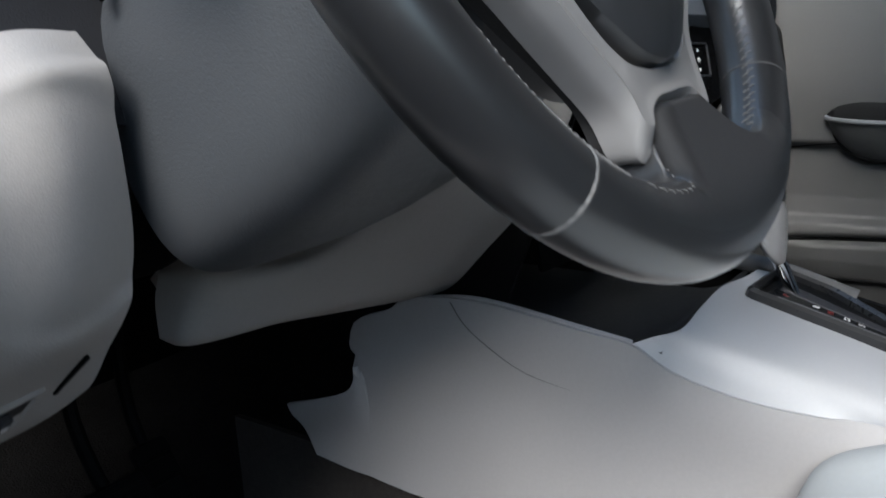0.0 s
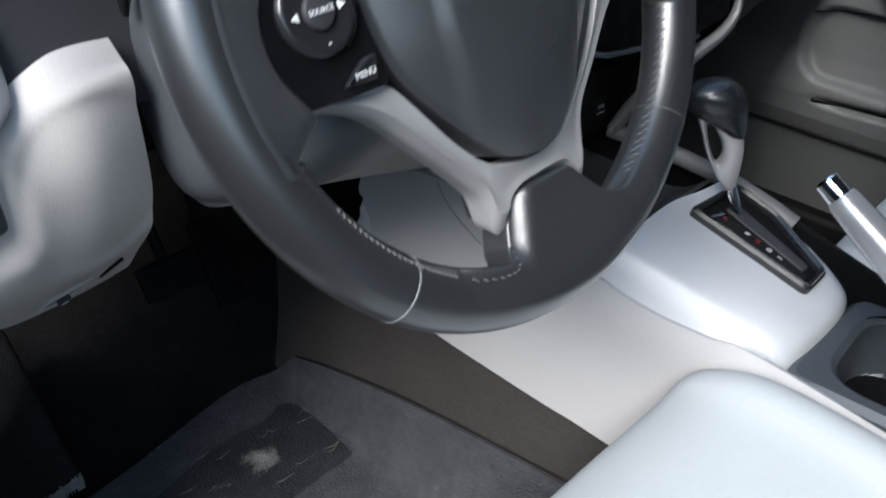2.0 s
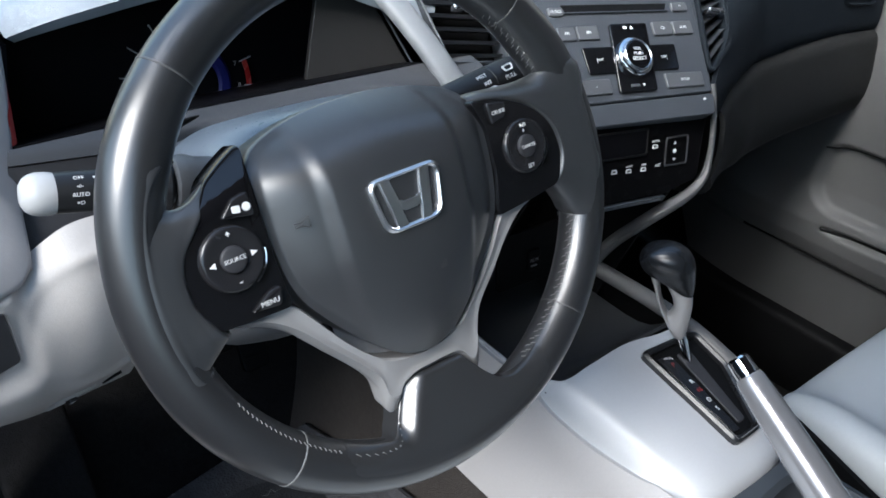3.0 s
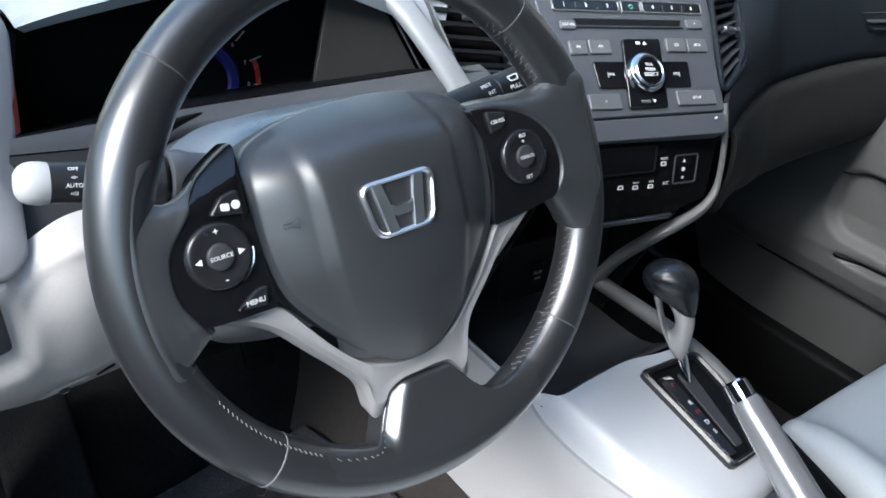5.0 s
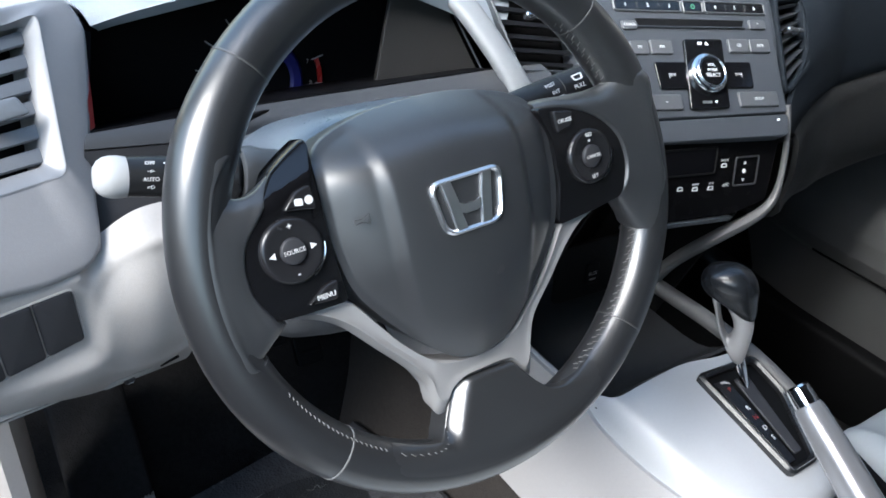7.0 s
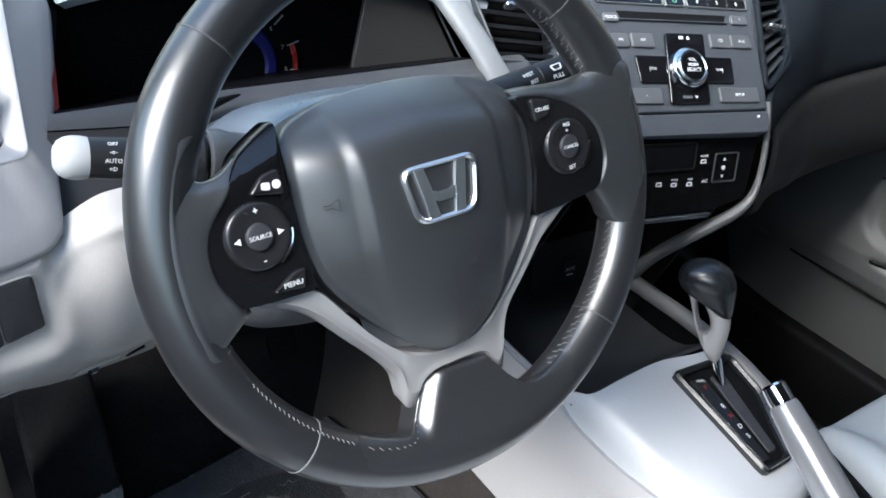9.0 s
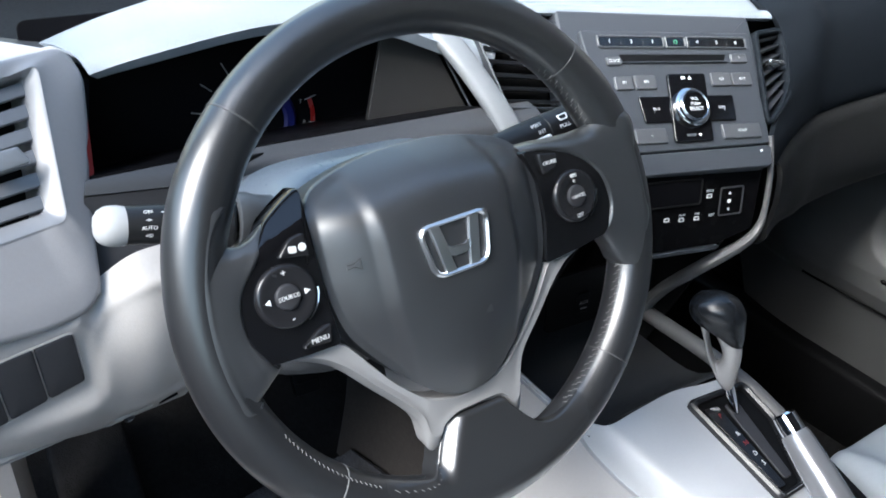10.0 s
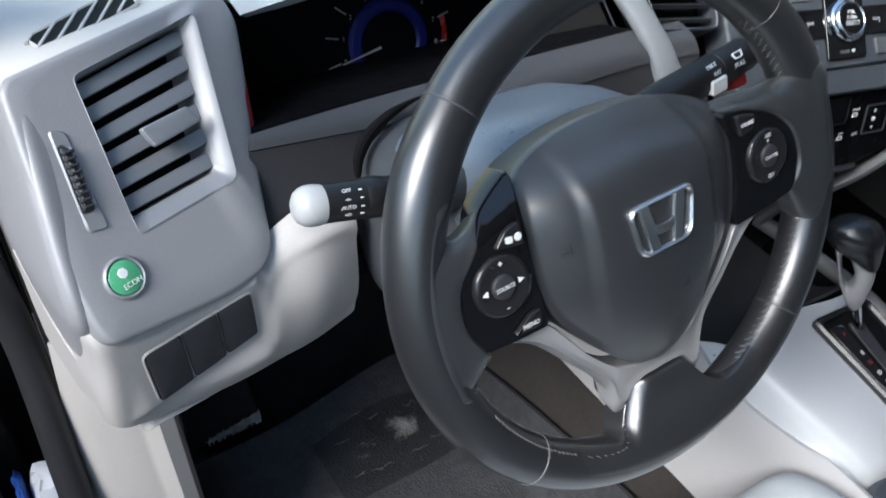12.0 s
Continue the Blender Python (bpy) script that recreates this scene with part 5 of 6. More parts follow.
# ---- centre stack ----
STRIPSILVER = mat("pale_silver_strip", (0.20, 0.21, 0.222), 0.5, 0.1, 900, 0.08, 0.04, 8)


def stack():
    th = thing("centre_stack", "grey centre stack fascia around radio and vents", "fascia", kind="structure", at=RAD.translation)
    part("fascia", plate(rounded([(-0.180, -0.088), (0.046, -0.086), (0.060, -0.070), (0.074, 0.062), (0.074, 0.094), (-0.178, 0.096)], 0.006), -0.040, -0.006, RAD, 0.004), STACKGREY, th)
    # silver strip between dials and vent
    rows = []
    for x, y, z, w in ((-0.247, -0.060, -0.004, 0.014), (-0.258, -0.030, 0.004, 0.0135), (-0.276, 0.005, 0.007, 0.0135), (-0.298, 0.045, 0.007, 0.0145), (-0.316, 0.078, -0.001, 0.017), (-0.326, 0.094, -0.022, 0.019)):
        ring = []
        for k in range(16):
            a = 2 * math.pi * k / 16
            ring.append(RAD @ Vector((x + w * math.copysign(abs(math.cos(a)) ** 0.6, math.cos(a)), y, z - 0.008 + 0.008 * math.copysign(abs(math.sin(a)) ** 0.8, math.sin(a)))))
        rows.append(ring)
    g = [catmull([r[k] for r in rows], 18) for k in range(16)]
    part("silver_strip", loft([[g[k][i] for k in range(16)] for i in range(18)], True, False, True), STRIPSILVER, th, "satin silver strip beside the dials")


stack()


VENTSLAT = mat("dark_louvre", (0.034, 0.036, 0.041), 0.4, 0, 900, 0.05, 0.05, 10)


def stack_vent(quad, n, lab, M, rim, skin):
    th = thing("air_vent", lab, "air vent", "dashboard air vents", at=M @ Vector((*quad[0], 0)))
    inner = rounded(quad, 0.004)
    part("surround", holed(shrink(inner, -rim), inner, -0.030, -0.0030, M, 0.0014), skin, th)
    part("duct", plate(shrink(inner, -0.001), -0.05, -0.034, M, 0.001), BLACK, th)
    bl, br, tr, tl = (Vector(q) for q in quad)
    slats(th, M @ Matrix.Translation((0, 0, -0.005)), [bl.lerp(br, 0.03), br.lerp(bl, 0.05), tr.lerp(tl, 0.05), tl.lerp(tr, 0.03)], n, 0.018, VENTSLAT, 0.55)
    c = (bl + br + tr + tl) / 4
    part("tab", plate(rounded(rect(c.x - 0.014, c.y + 0.004, c.x + 0.014, c.y + 0.009), 0.002), -0.006, 0.003, M, 0.0015), DULL_METAL, th, "bright slider tab")


stack_vent([(-0.252, -0.010), (-0.191, -0.012), (-0.183, 0.080), (-0.277, 0.089)], 7, "dark louvred middle air vent in grey surround", RAD, 0.0025, STACKGREY)
SIDEVENT = RAD @ Matrix.Translation((0.070, 0, 0.001)) @ Matrix.Rotation(radians(11), 4, "Y")
stack_vent([(-0.006, -0.033), (0.042, 0.001), (0.059, 0.080), (0.013, 0.070)], 7, "dark louvred air vent on the passenger's side of the radio", SIDEVENT, 0.006, mat_pad)


def pad_vent():
    """The slanted outer vent let into the passenger's pad."""
    M = frame_at((0.892, 0.203, 0.648), (0.0, -0.93, 0.37), (1, 0, 0))
    th = thing("air_vent", "dark louvred outer air vent in the passenger's pad", "air vent", "dashboard air vents", at=M.translation)
    quad = [(0.008, -0.040), (0.075, -0.048), (0.062, 0.034), (-0.080, 0.040)]
    inner = rounded(quad, 0.006)
    part("surround", holed(shrink(inner, -0.005), inner, -0.006, 0.0045, M, 0.003), mat_pad, th)
    part("duct", plate(shrink(inner, -0.002), -0.006, 0.0005, M, 0.0005), BLACK, th)
    slats(th, M @ Matrix.Translation((0, 0, 0.0065)), quad, 6, 0.005, VENTSLAT, 0.5)
    part("tab", plate(rounded(rect(-0.004, 0.000, 0.022, 0.005), 0.002), 0.0, 0.007, M, 0.0015), DULL_METAL, th, "bright slider tab")


pad_vent()


def radio():
    th = thing("car_radio", "grey car radio with chrome volume knob and gloss black cross", "car radio", at=RAD.translation)
    part("faceplate", plate(rounded([(-0.145, -0.0655), (0.0535, -0.0605), (0.0620, 0.070), (-0.158, 0.070)], 0.004), -0.010, 0.0, RAD, 0.002), STACKGREY, th)
    part("lower_lip", plate(rounded([(-0.150, -0.090), (0.047, -0.086), (0.0530, -0.0625), (-0.146, -0.0675)], 0.006, 6), -0.014, 0.0006, RAD, 0.0014), STACKGREY, th)
    # preset strips
    for x0, x1, n, mm in ((-0.1385, -0.0585, 3, GLOSS), (-0.0535, -0.0305, 1, GLOSS), (-0.0260, 0.0520, 3, GLOSS)):
        part("strip_frame", holed(rounded(rect(x0 - 0.0015, 0.0500, x1 + 0.0015, 0.0640), 0.002), rounded(rect(x0, 0.0518, x1, 0.0622), 0.0015), -0.002, 0.0022, RAD, 0.0006, n=48), BUTTONGREY, th)
        for k in range(n):
            a, b = x0 + (x1 - x0) * k / n, x0 + (x1 - x0) * (k + 1) / n
            key = part("preset_button", plate(rounded(rect(a + 0.0003, 0.0520, b - 0.0003, 0.0620), 0.001, 3), -0.002, 0.0016, RAD, 0.0006), mm, th)
            if n == 3:
                lettering("numeral", str(k + 1 + (3 if x0 > -0.05 else 0)), 0.0060, RAD @ Matrix.Translation(((a + b) / 2, 0.057, 0.0017)), WHITEINK, key)
            else:
                part("power_sign", holed(circle((a + b) / 2, 0.057, 0.0026, 20), circle((a + b) / 2, 0.057, 0.0018, 20), 0.001, 0.0018, RAD, 0.0001, n=20), GREENCAP, key)
    # disc slot
    part("disc_slot", plate(rounded([(-0.112, 0.0335), (0.0175, 0.0345), (0.0225, 0.0435), (-0.117, 0.0430)], 0.002), -0.004, 0.0006, RAD, 0.0004, 1), BLACK, th)
    part("slot_lip", plate(rounded([(-0.116, 0.0325), (0.021, 0.0335), (0.021, 0.0350), (-0.116, 0.0340)], 0.0006, 2), -0.002, 0.0030, RAD, 0.0007, 2), STACKGREY, th)
    for x0, y0, x1, y1, txt in ((-0.1345, 0.0300, -0.1165, 0.0395, "CLOCK"), (0.0270, 0.0330, 0.0490, 0.0435, "^"), (-0.1300, 0.0030, -0.1085, 0.0180, "FM"), (-0.1060, 0.0035, -0.0790, 0.0190, "AM"), (-0.0070, 0.0060, 0.0195, 0.0215, "CD"), (0.0210, 0.0062, 0.0480, 0.0215, "AUX"), (-0.1200, -0.0560, -0.0815, -0.0395, "<"), (-0.0090, -0.0540, 0.0425, -0.0375, "SETUP")):
        key = part("key", plate(rounded(rect(x0, y0, x1, y1), 0.0025, 4), -0.002, 0.0026, RAD, 0.0013), BUTTONGREY, th)
        lettering("lettering", txt, 0.0044, RAD @ Matrix.Translation(((x0 + x1) / 2, (y0 + y1) / 2, 0.0027)), WHITEINK, key)
    # cross of gloss black keys
    cross_h = rounded([(-0.1040, -0.0340), (0.0140, -0.0335), (0.0165, -0.0045), (-0.1055, -0.0045)], 0.003)
    cross_v = rounded([(-0.0735, -0.0565), (-0.0240, -0.0555), (-0.0150, 0.0205), (-0.0640, 0.0200)], 0.004)
    ch = part("side_keys", plate(cross_h, -0.002, 0.0022, RAD, 0.0012), GLOSS, th)
    cv = part("upper_lower_keys", plate(cross_v, -0.002, 0.0034, RAD, 0.0014), GLOSS, th)
    lettering("lettering", "|<<", 0.0062, RAD @ Matrix.Translation((-0.0870, -0.0190, 0.0024)), WHITEINK, ch)
    lettering("lettering", ">>|", 0.0062, RAD @ Matrix.Translation((-0.0030, -0.0190, 0.0024)), WHITEINK, ch)
    part("sign", bar(RAD, -0.048, 0.0135, -0.043, 0.0165, 0.0035), WHITEINK, cv)
    part("sign", plate([(-0.0395, 0.0132), (-0.0345, 0.0132), (-0.0370, 0.0170)], 0.002, 0.0037, RAD, 0.0001, 1), WHITEINK, cv)
    part("sign", bar(RAD, -0.0580, -0.0505, -0.0460, -0.0475, 0.0035), BUTTONGREY, cv)
    part("sign", plate([(-0.0430, -0.0475), (-0.0385, -0.0475), (-0.0407, -0.0508)], 0.002, 0.0037, RAD, 0.0001, 1), WHITEINK, cv)
    # knob
    c = (-0.0450, -0.0190)
    kn = part("volume_knob", plate(circle(c[0], c[1], 0.0215, 56), 0.0, 0.0105, RAD, 0.004, 5), CHROME, th, "round chrome volume knob")
    part("knob_face", plate(circle(c[0], c[1], 0.0150, 44), 0.008, 0.0125, RAD, 0.001), GLOSS, kn)
    part("knob_ring", holed(circle(c[0], c[1], 0.0172, 48), circle(c[0], c[1], 0.0150, 48), 0.008, 0.0129, RAD, 0.0007, n=48), DULL_METAL, kn)
    for txt, dy in (("VOL", 0.0062), ("PUSH", 0.0008), ("SELECT", -0.0046)):
        lettering("lettering", txt, 0.0050 if txt != "SELECT" else 0.0056, RAD @ Matrix.Translation((c[0], c[1] + dy, 0.0126)), WHITEINK, kn)
    part("lamp_dot", plate(circle(0.0366, -0.0690, 0.0013, 12), 0.0, 0.0030, RAD, 0.0004, 1), WHITEINK, th)


radio()


CLIMBLACK = mat("climate_black", (0.004, 0.004, 0.0045), 0.25, 0, 200, 0.0, 0.1, 10, spec=0.03)


def climate():
    th = thing("climate_panel", "gloss black climate control panel with white symbols", "climate controls", at=HV.translation)
    part("panel", plate(rounded([(-0.125, -0.055), (0.010, -0.0545), (0.0600, -0.042), (0.0655, 0.028), (-0.125, 0.032)], 0.004), -0.012, 0.0, HV, 0.002), CLIMBLACK, th)
    part("display", plate(rounded(rect(-0.112, -0.005, -0.022, 0.020), 0.002), -0.002, 0.0012, HV, 0.0006), DIALFACE, th)
    part("display_frame", holed(rounded(rect(-0.114, -0.007, -0.0195, 0.022), 0.003), rounded(rect(-0.112, -0.005, -0.022, 0.020), 0.002), -0.002, 0.0022, HV, 0.0008), BLACK, th)
    part("fan_key", holed(rounded(rect(0.0065, -0.0230, 0.0400, 0.0090), 0.003), rounded(rect(0.0082, -0.0213, 0.0383, 0.0073), 0.002), -0.002, 0.0016, HV, 0.0005), SWITCH, th)
    for p in ([(0.019, 0.0005), (0.0225, 0.0005), (0.02075, 0.0035)], [(0.019, -0.0150), (0.0225, -0.0150), (0.02075, -0.0180)]):
        part("arrow", plate(p, -0.001, 0.0008, HV, 0.0001, 1), WHITEINK, th)
    part("sign", plate(circle(0.0207, -0.0072, 0.0024, 10), -0.001, 0.0008, HV, 0.0001, 1), WHITEINK, th)
    lettering("lettering", "MODE", 0.0036, HV @ Matrix.Translation((-0.0085, 0.0065, 0.0008)), WHITEINK, th)
    for x, y in ((-0.0085, 0.0010), (-0.0638, -0.0200), (-0.0439, -0.0215), (-0.0231, -0.0220)):
        part("sign", holed(rounded([(x - 0.0040, y - 0.0022), (x + 0.0040, y - 0.0022), (x + 0.0030, y + 0.0022), (x - 0.0030, y + 0.0022)], 0.001, 3), rounded([(x - 0.0028, y - 0.0012), (x + 0.0028, y - 0.0012), (x + 0.0020, y + 0.0012), (x - 0.0020, y + 0.0012)], 0.0007, 3), -0.001, 0.0008, HV, 0.0001, n=24), WHITEINK, th)
    lettering("lettering", "FRONT", 0.0028, HV @ Matrix.Translation((-0.0439, -0.0165, 0.0008)), WHITEINK, th)
    lettering("lettering", "REAR", 0.0028, HV @ Matrix.Translation((-0.0231, -0.0168, 0.0008)), WHITEINK, th)
    lettering("lettering", "A/C", 0.0050, HV @ Matrix.Translation((-0.0028, -0.0203, 0.0008)), WHITEINK, th)
    part("lower_rim", plate(rounded([(-0.125, -0.0605), (0.006, -0.0600), (0.012, -0.0555), (-0.125, -0.0560)], 0.001, 2), -0.014, 0.003, HV, 0.001), STACKGREY, th)


climate()


def console():
    th = thing("centre_console", "light grey and silver centre console with dark storage tray", "centre console", kind="structure", at=(0.37, 0, 0.2))
    # driver's side wall
    top = [(0.209, 0.448, 0.212), (0.207, 0.372, 0.238), (0.207, 0.348, 0.262), (0.207, 0.344, 0.315), (0.208, 0.300, 0.336), (0.209, 0.275, 0.350), (0.214, 0.205, 0.354), (0.229, 0.12, 0.337), (0.238, 0.082, 0.328), (0.245, 0.05, 0.307), (0.257, 0.0, 0.290), (0.272, -0.05, 0.281), (0.287, -0.10, 0.276), (0.292, -0.30, 0.252)]
    bot = [(0.216, 0.420, 0.158), (0.217, 0.372, 0.153), (0.218, 0.348, 0.152), (0.218, 0.340, 0.151), (0.219, 0.300, 0.147), (0.221, 0.275, 0.145), (0.225, 0.205, 0.139), (0.230, 0.12, 0.133), (0.232, 0.082, 0.131), (0.235, 0.05, 0.129), (0.238, 0.0, 0.125), (0.241, -0.05, 0.123), (0.243, -0.10, 0.122), (0.250, -0.30, 0.12)]
    mid = [tuple(Vector(a) * 0.5 + Vector(b) * 0.5 + Vector((0.004, 0, 0))) for a, b in zip(top, bot)]
    q = [tuple(Vector(a) * 0.85 + Vector(b) * 0.15 + Vector((-0.001, 0, 0))) for a, b in zip(top, bot)]
    part("side_wall", sheet([bot, mid, q, top], 14, 60, 0.006), CONSOLE, th, "light grey console side")
    # short shaped seam below the tray's edge
    pth = catmull([(0.2045, 0.232, 0.352), (0.2068, 0.215, 0.328), (0.2100, 0.17, 0.300), (0.2140, 0.125, 0.289)], 22)
    part("seam", tube(pth, [0.0005 * min(1.0, (22.2 - k) / 12) for k in range(22)], 6), SEAMGREY, th)
    # silver top round the gear gate
    inv = GATE.inverted()
    ridge = [inv @ Vector(p) for p in ((0.238, 0.082, 0.328), (0.245, 0.05, 0.307), (0.257, 0.0, 0.290), (0.272, -0.05, 0.281), (0.287, -0.10, 0.276), (0.290, -0.118, 0.262))]
    inside = [
        [(-0.116, 0.098, -0.019), (-0.102, 0.083, -0.009), (-0.067, 0.083, -0.002), (-0.012, 0.0845, 0.0), (0.036, 0.077, 0.0), (0.072, 0.074, -0.002), (0.100, 0.070, -0.02)],
        [(-0.110, 0.070, -0.020), (-0.094, 0.066, -0.007), (-0.060, 0.064, 0.0), (-0.012, 0.064, 0.001), (0.036, 0.062, 0.001), (0.074, 0.058, 0.0), (0.104, 0.056, -0.02)],
        [(-0.098, 0.022, -0.020), (-0.083, 0.020, -0.006), (-0.050, 0.020, 0.0005), (-0.010, 0.020, 0.001), (0.036, 0.020, 0.001), (0.076, 0.020, 0.0), (0.104, 0.020, -0.02)],
        [(-0.084, -0.030, -0.018), (-0.070, -0.032, -0.006), (-0.042, -0.034, 0.0), (-0.008, -0.036, 0.001), (0.034, -0.038, 0.001), (0.072, -0.038, 0.0), (0.100, -0.038, -0.02)],
        [(-0.070, -0.082, -0.020), (-0.058, -0.086, -0.010), (-0.035, -0.090, -0.004), (-0.008, -0.092, -0.003), (0.026, -0.092, -0.003), (0.058, -0.090, -0.005), (0.086, -0.086, -0.024)],
        [(-0.066, -0.102, -0.036), (-0.055, -0.105, -0.032), (-0.035, -0.107, -0.028), (-0.008, -0.109, -0.027), (0.024, -0.109, -0.027), (0.052, -0.106, -0.030), (0.080, -0.102, -0.042)],
    ]
    ctrl = onto(GATE, [[tuple(r)] + row for r, row in zip(ridge, inside)])
    part("top_cover", sheet(ctrl, 44, 44, 0.0022), CONSOLETOP, th, "silver console top")
    part("ridge", tube(catmull([(0.2395, 0.080, 0.3255), (0.246, 0.05, 0.3055), (0.258, 0.0, 0.2885), (0.273, -0.05, 0.2795), (0.288, -0.10, 0.2745)], 30), 0.0022, 8), CONSOLETOP, th)
    # tray: floor, far wall and rails
    part("tray_floor", sheet([[(0.216, 0.33, 0.318), (0.32, 0.33, 0.318), (0.43, 0.30, 0.318)], [(0.222, 0.20, 0.318), (0.32, 0.20, 0.314), (0.425, 0.17, 0.318)], [(0.236, 0.11, 0.312), (0.32, 0.095, 0.308), (0.43, 0.085, 0.315)], [(0.246, 0.060, 0.318), (0.32, 0.058, 0.330), (0.44, 0.050, 0.338)]], 12, 14, 0.004, True), BLACKTRAY, th, "dark grey storage tray")
    part("tray_back", sheet([[(0.214, 0.33, 0.316), (0.44, 0.30, 0.316)], [(0.235, 0.29, 0.52), (0.47, 0.26, 0.52)]], 4, 6, 0.004), BLACK, th)
    part("tray_right", sheet([[(0.425, 0.32, 0.316), (0.425, 0.16, 0.316)], [(0.48, 0.30, 0.50), (0.478, 0.11, 0.50)]], 4, 4, 0.004, True), BLACK, th)
    part("tray_left", sheet([[(0.218, 0.33, 0.316), (0.222, 0.20, 0.316)], [(0.245, 0.30, 0.52), (0.262, 0.13, 0.52)]], 4, 4, 0.004), BLACK, th)
    left_rail = catmull([(0.2115, 0.262, 0.349), (0.2165, 0.205, 0.3525), (0.231, 0.12, 0.336), (0.240, 0.083, 0.327)], 16)
    part("left_rail", tube(left_rail, 0.0035, 8), CONSOLE, th)
    rr = catmull([(0.418, 0.172, 0.362), (0.425, 0.13, 0.358), (0.434, 0.08, 0.352), (0.446, 0.02, 0.338), (0.452, -0.04, 0.318)], 16)
    part("right_rail", tube(rr, 0.0095, 12, squash=0.75), TRIMGREY, th)
    part("right_wall", sheet([[(0.44, 0.34, 0.10), (0.47, 0.05, 0.10), (0.47, -0.3, 0.10)], [(0.425, 0.30, 0.355), (0.455, 0.02, 0.330), (0.45, -0.3, 0.25)]], 4, 12, 0.006, True), BLACK, th)
    # silver trim from the radio down to the tray
    pth = [HV @ Vector(p) for p in ((0.074, 0.060, -0.004), (0.0740, 0.026, 0.002), (0.0735, -0.014, 0.003), (0.0690, -0.042, 0.001), (0.050, -0.062, -0.004), (0.010, -0.086, -0.018))] + [Vector((0.428, 0.150, 0.400)), Vector((0.418, 0.168, 0.362))]
    part("silver_trim", tube(catmull(pth, 40), [0.0044 + 0.0060 * min(1, max(0, (k - 12) / 14)) for k in range(40)], 12, squash=0.75), TRIMGREY, th, "satin silver trim strip")
    # sockets under the climate panel
    SP = frame_at((0.365, 0.182, 0.392), (-0.06, -1, 0.10), (1, -0.06, 0))
    part("socket_plate", plate(rounded(rect(-0.085, -0.030, 0.075, 0.040), 0.006), -0.004, 0.0, SP, 0.001), BLACK, th)
    for x, w, txt in ((-0.034, 0.009, "AUX"), (0.036, 0.013, "USB")):
        so = part("socket", plate(rounded(rect(x - w, -0.013, x + w, 0.013), 0.003), -0.002, 0.003, SP, 0.001), BLACK, th)
        lettering("lettering", txt, 0.0062, SP @ Matrix.Translation((x, 0.0, 0.0032)), DIALINK, so)
        part("mark", bar(SP, x - w * 0.5, -0.008, x + w * 0.5, -0.0062, 0.0031), DIALINK, so)
    # rear part with cup wells
    cup_o = rounded([(0.285, -0.118), (0.452, -0.118), (0.462, -0.46), (0.290, -0.46)], 0.02)
    well = rounded([(0.308, -0.148), (0.436, -0.142), (0.440, -0.280), (0.312, -0.280)], 0.040, 8)
    M = Matrix.Translation((0, 0, 0.268)) @ Matrix.Rotation(radians(-2), 4, "X")
    part("rear_deck", holed(cup_o, well, -0.05, 0.0, M, 0.006, 0.07), DECKGREY, th, "dark blue-grey rear deck with cup well")
    part("cup_floor", plate(shrink(well, -0.004), -0.085, -0.070, M, 0.002), BLACK, th)
    part("deck_edge", tube(catmull([(0.2885, -0.125, 0.264), (0.290, -0.16, 0.2665), (0.293, -0.30, 0.2635), (0.293, -0.46, 0.259)], 16), 0.0025, 10), SATIN, th)


TRIMGREY = mat("grey_trim_strip", (0.105, 0.104, 0.104), 0.5, 0, 900, 0.1, 0.05, 8)
SEAMGREY = mat("seam_grey", (0.20, 0.195, 0.19), 0.6, 0, 900, 0.1, 0.05, 8)
CONSOLE = mat("console_light_grey", (0.46, 0.45, 0.45), 0.44, 0.0, 1100, 0.22, 0.04, 6)
CONSOLETOP = mat("console_silver", (0.49, 0.50, 0.515), 0.48, 0.10, 1200, 0.05, 0.03, 6)
BLACKTRAY = mat("tray_dark_grey", (0.030, 0.031, 0.033), 0.55, 0, 900, 0.2, 0.06, 10)
DECKGREY = mat("deck_blue_grey", (0.050, 0.057, 0.066), 0.42, 0.1, 900, 0.15, 0.05, 8)
console()


GT = GATE @ Matrix.Translation((0, 0, 0.0065))


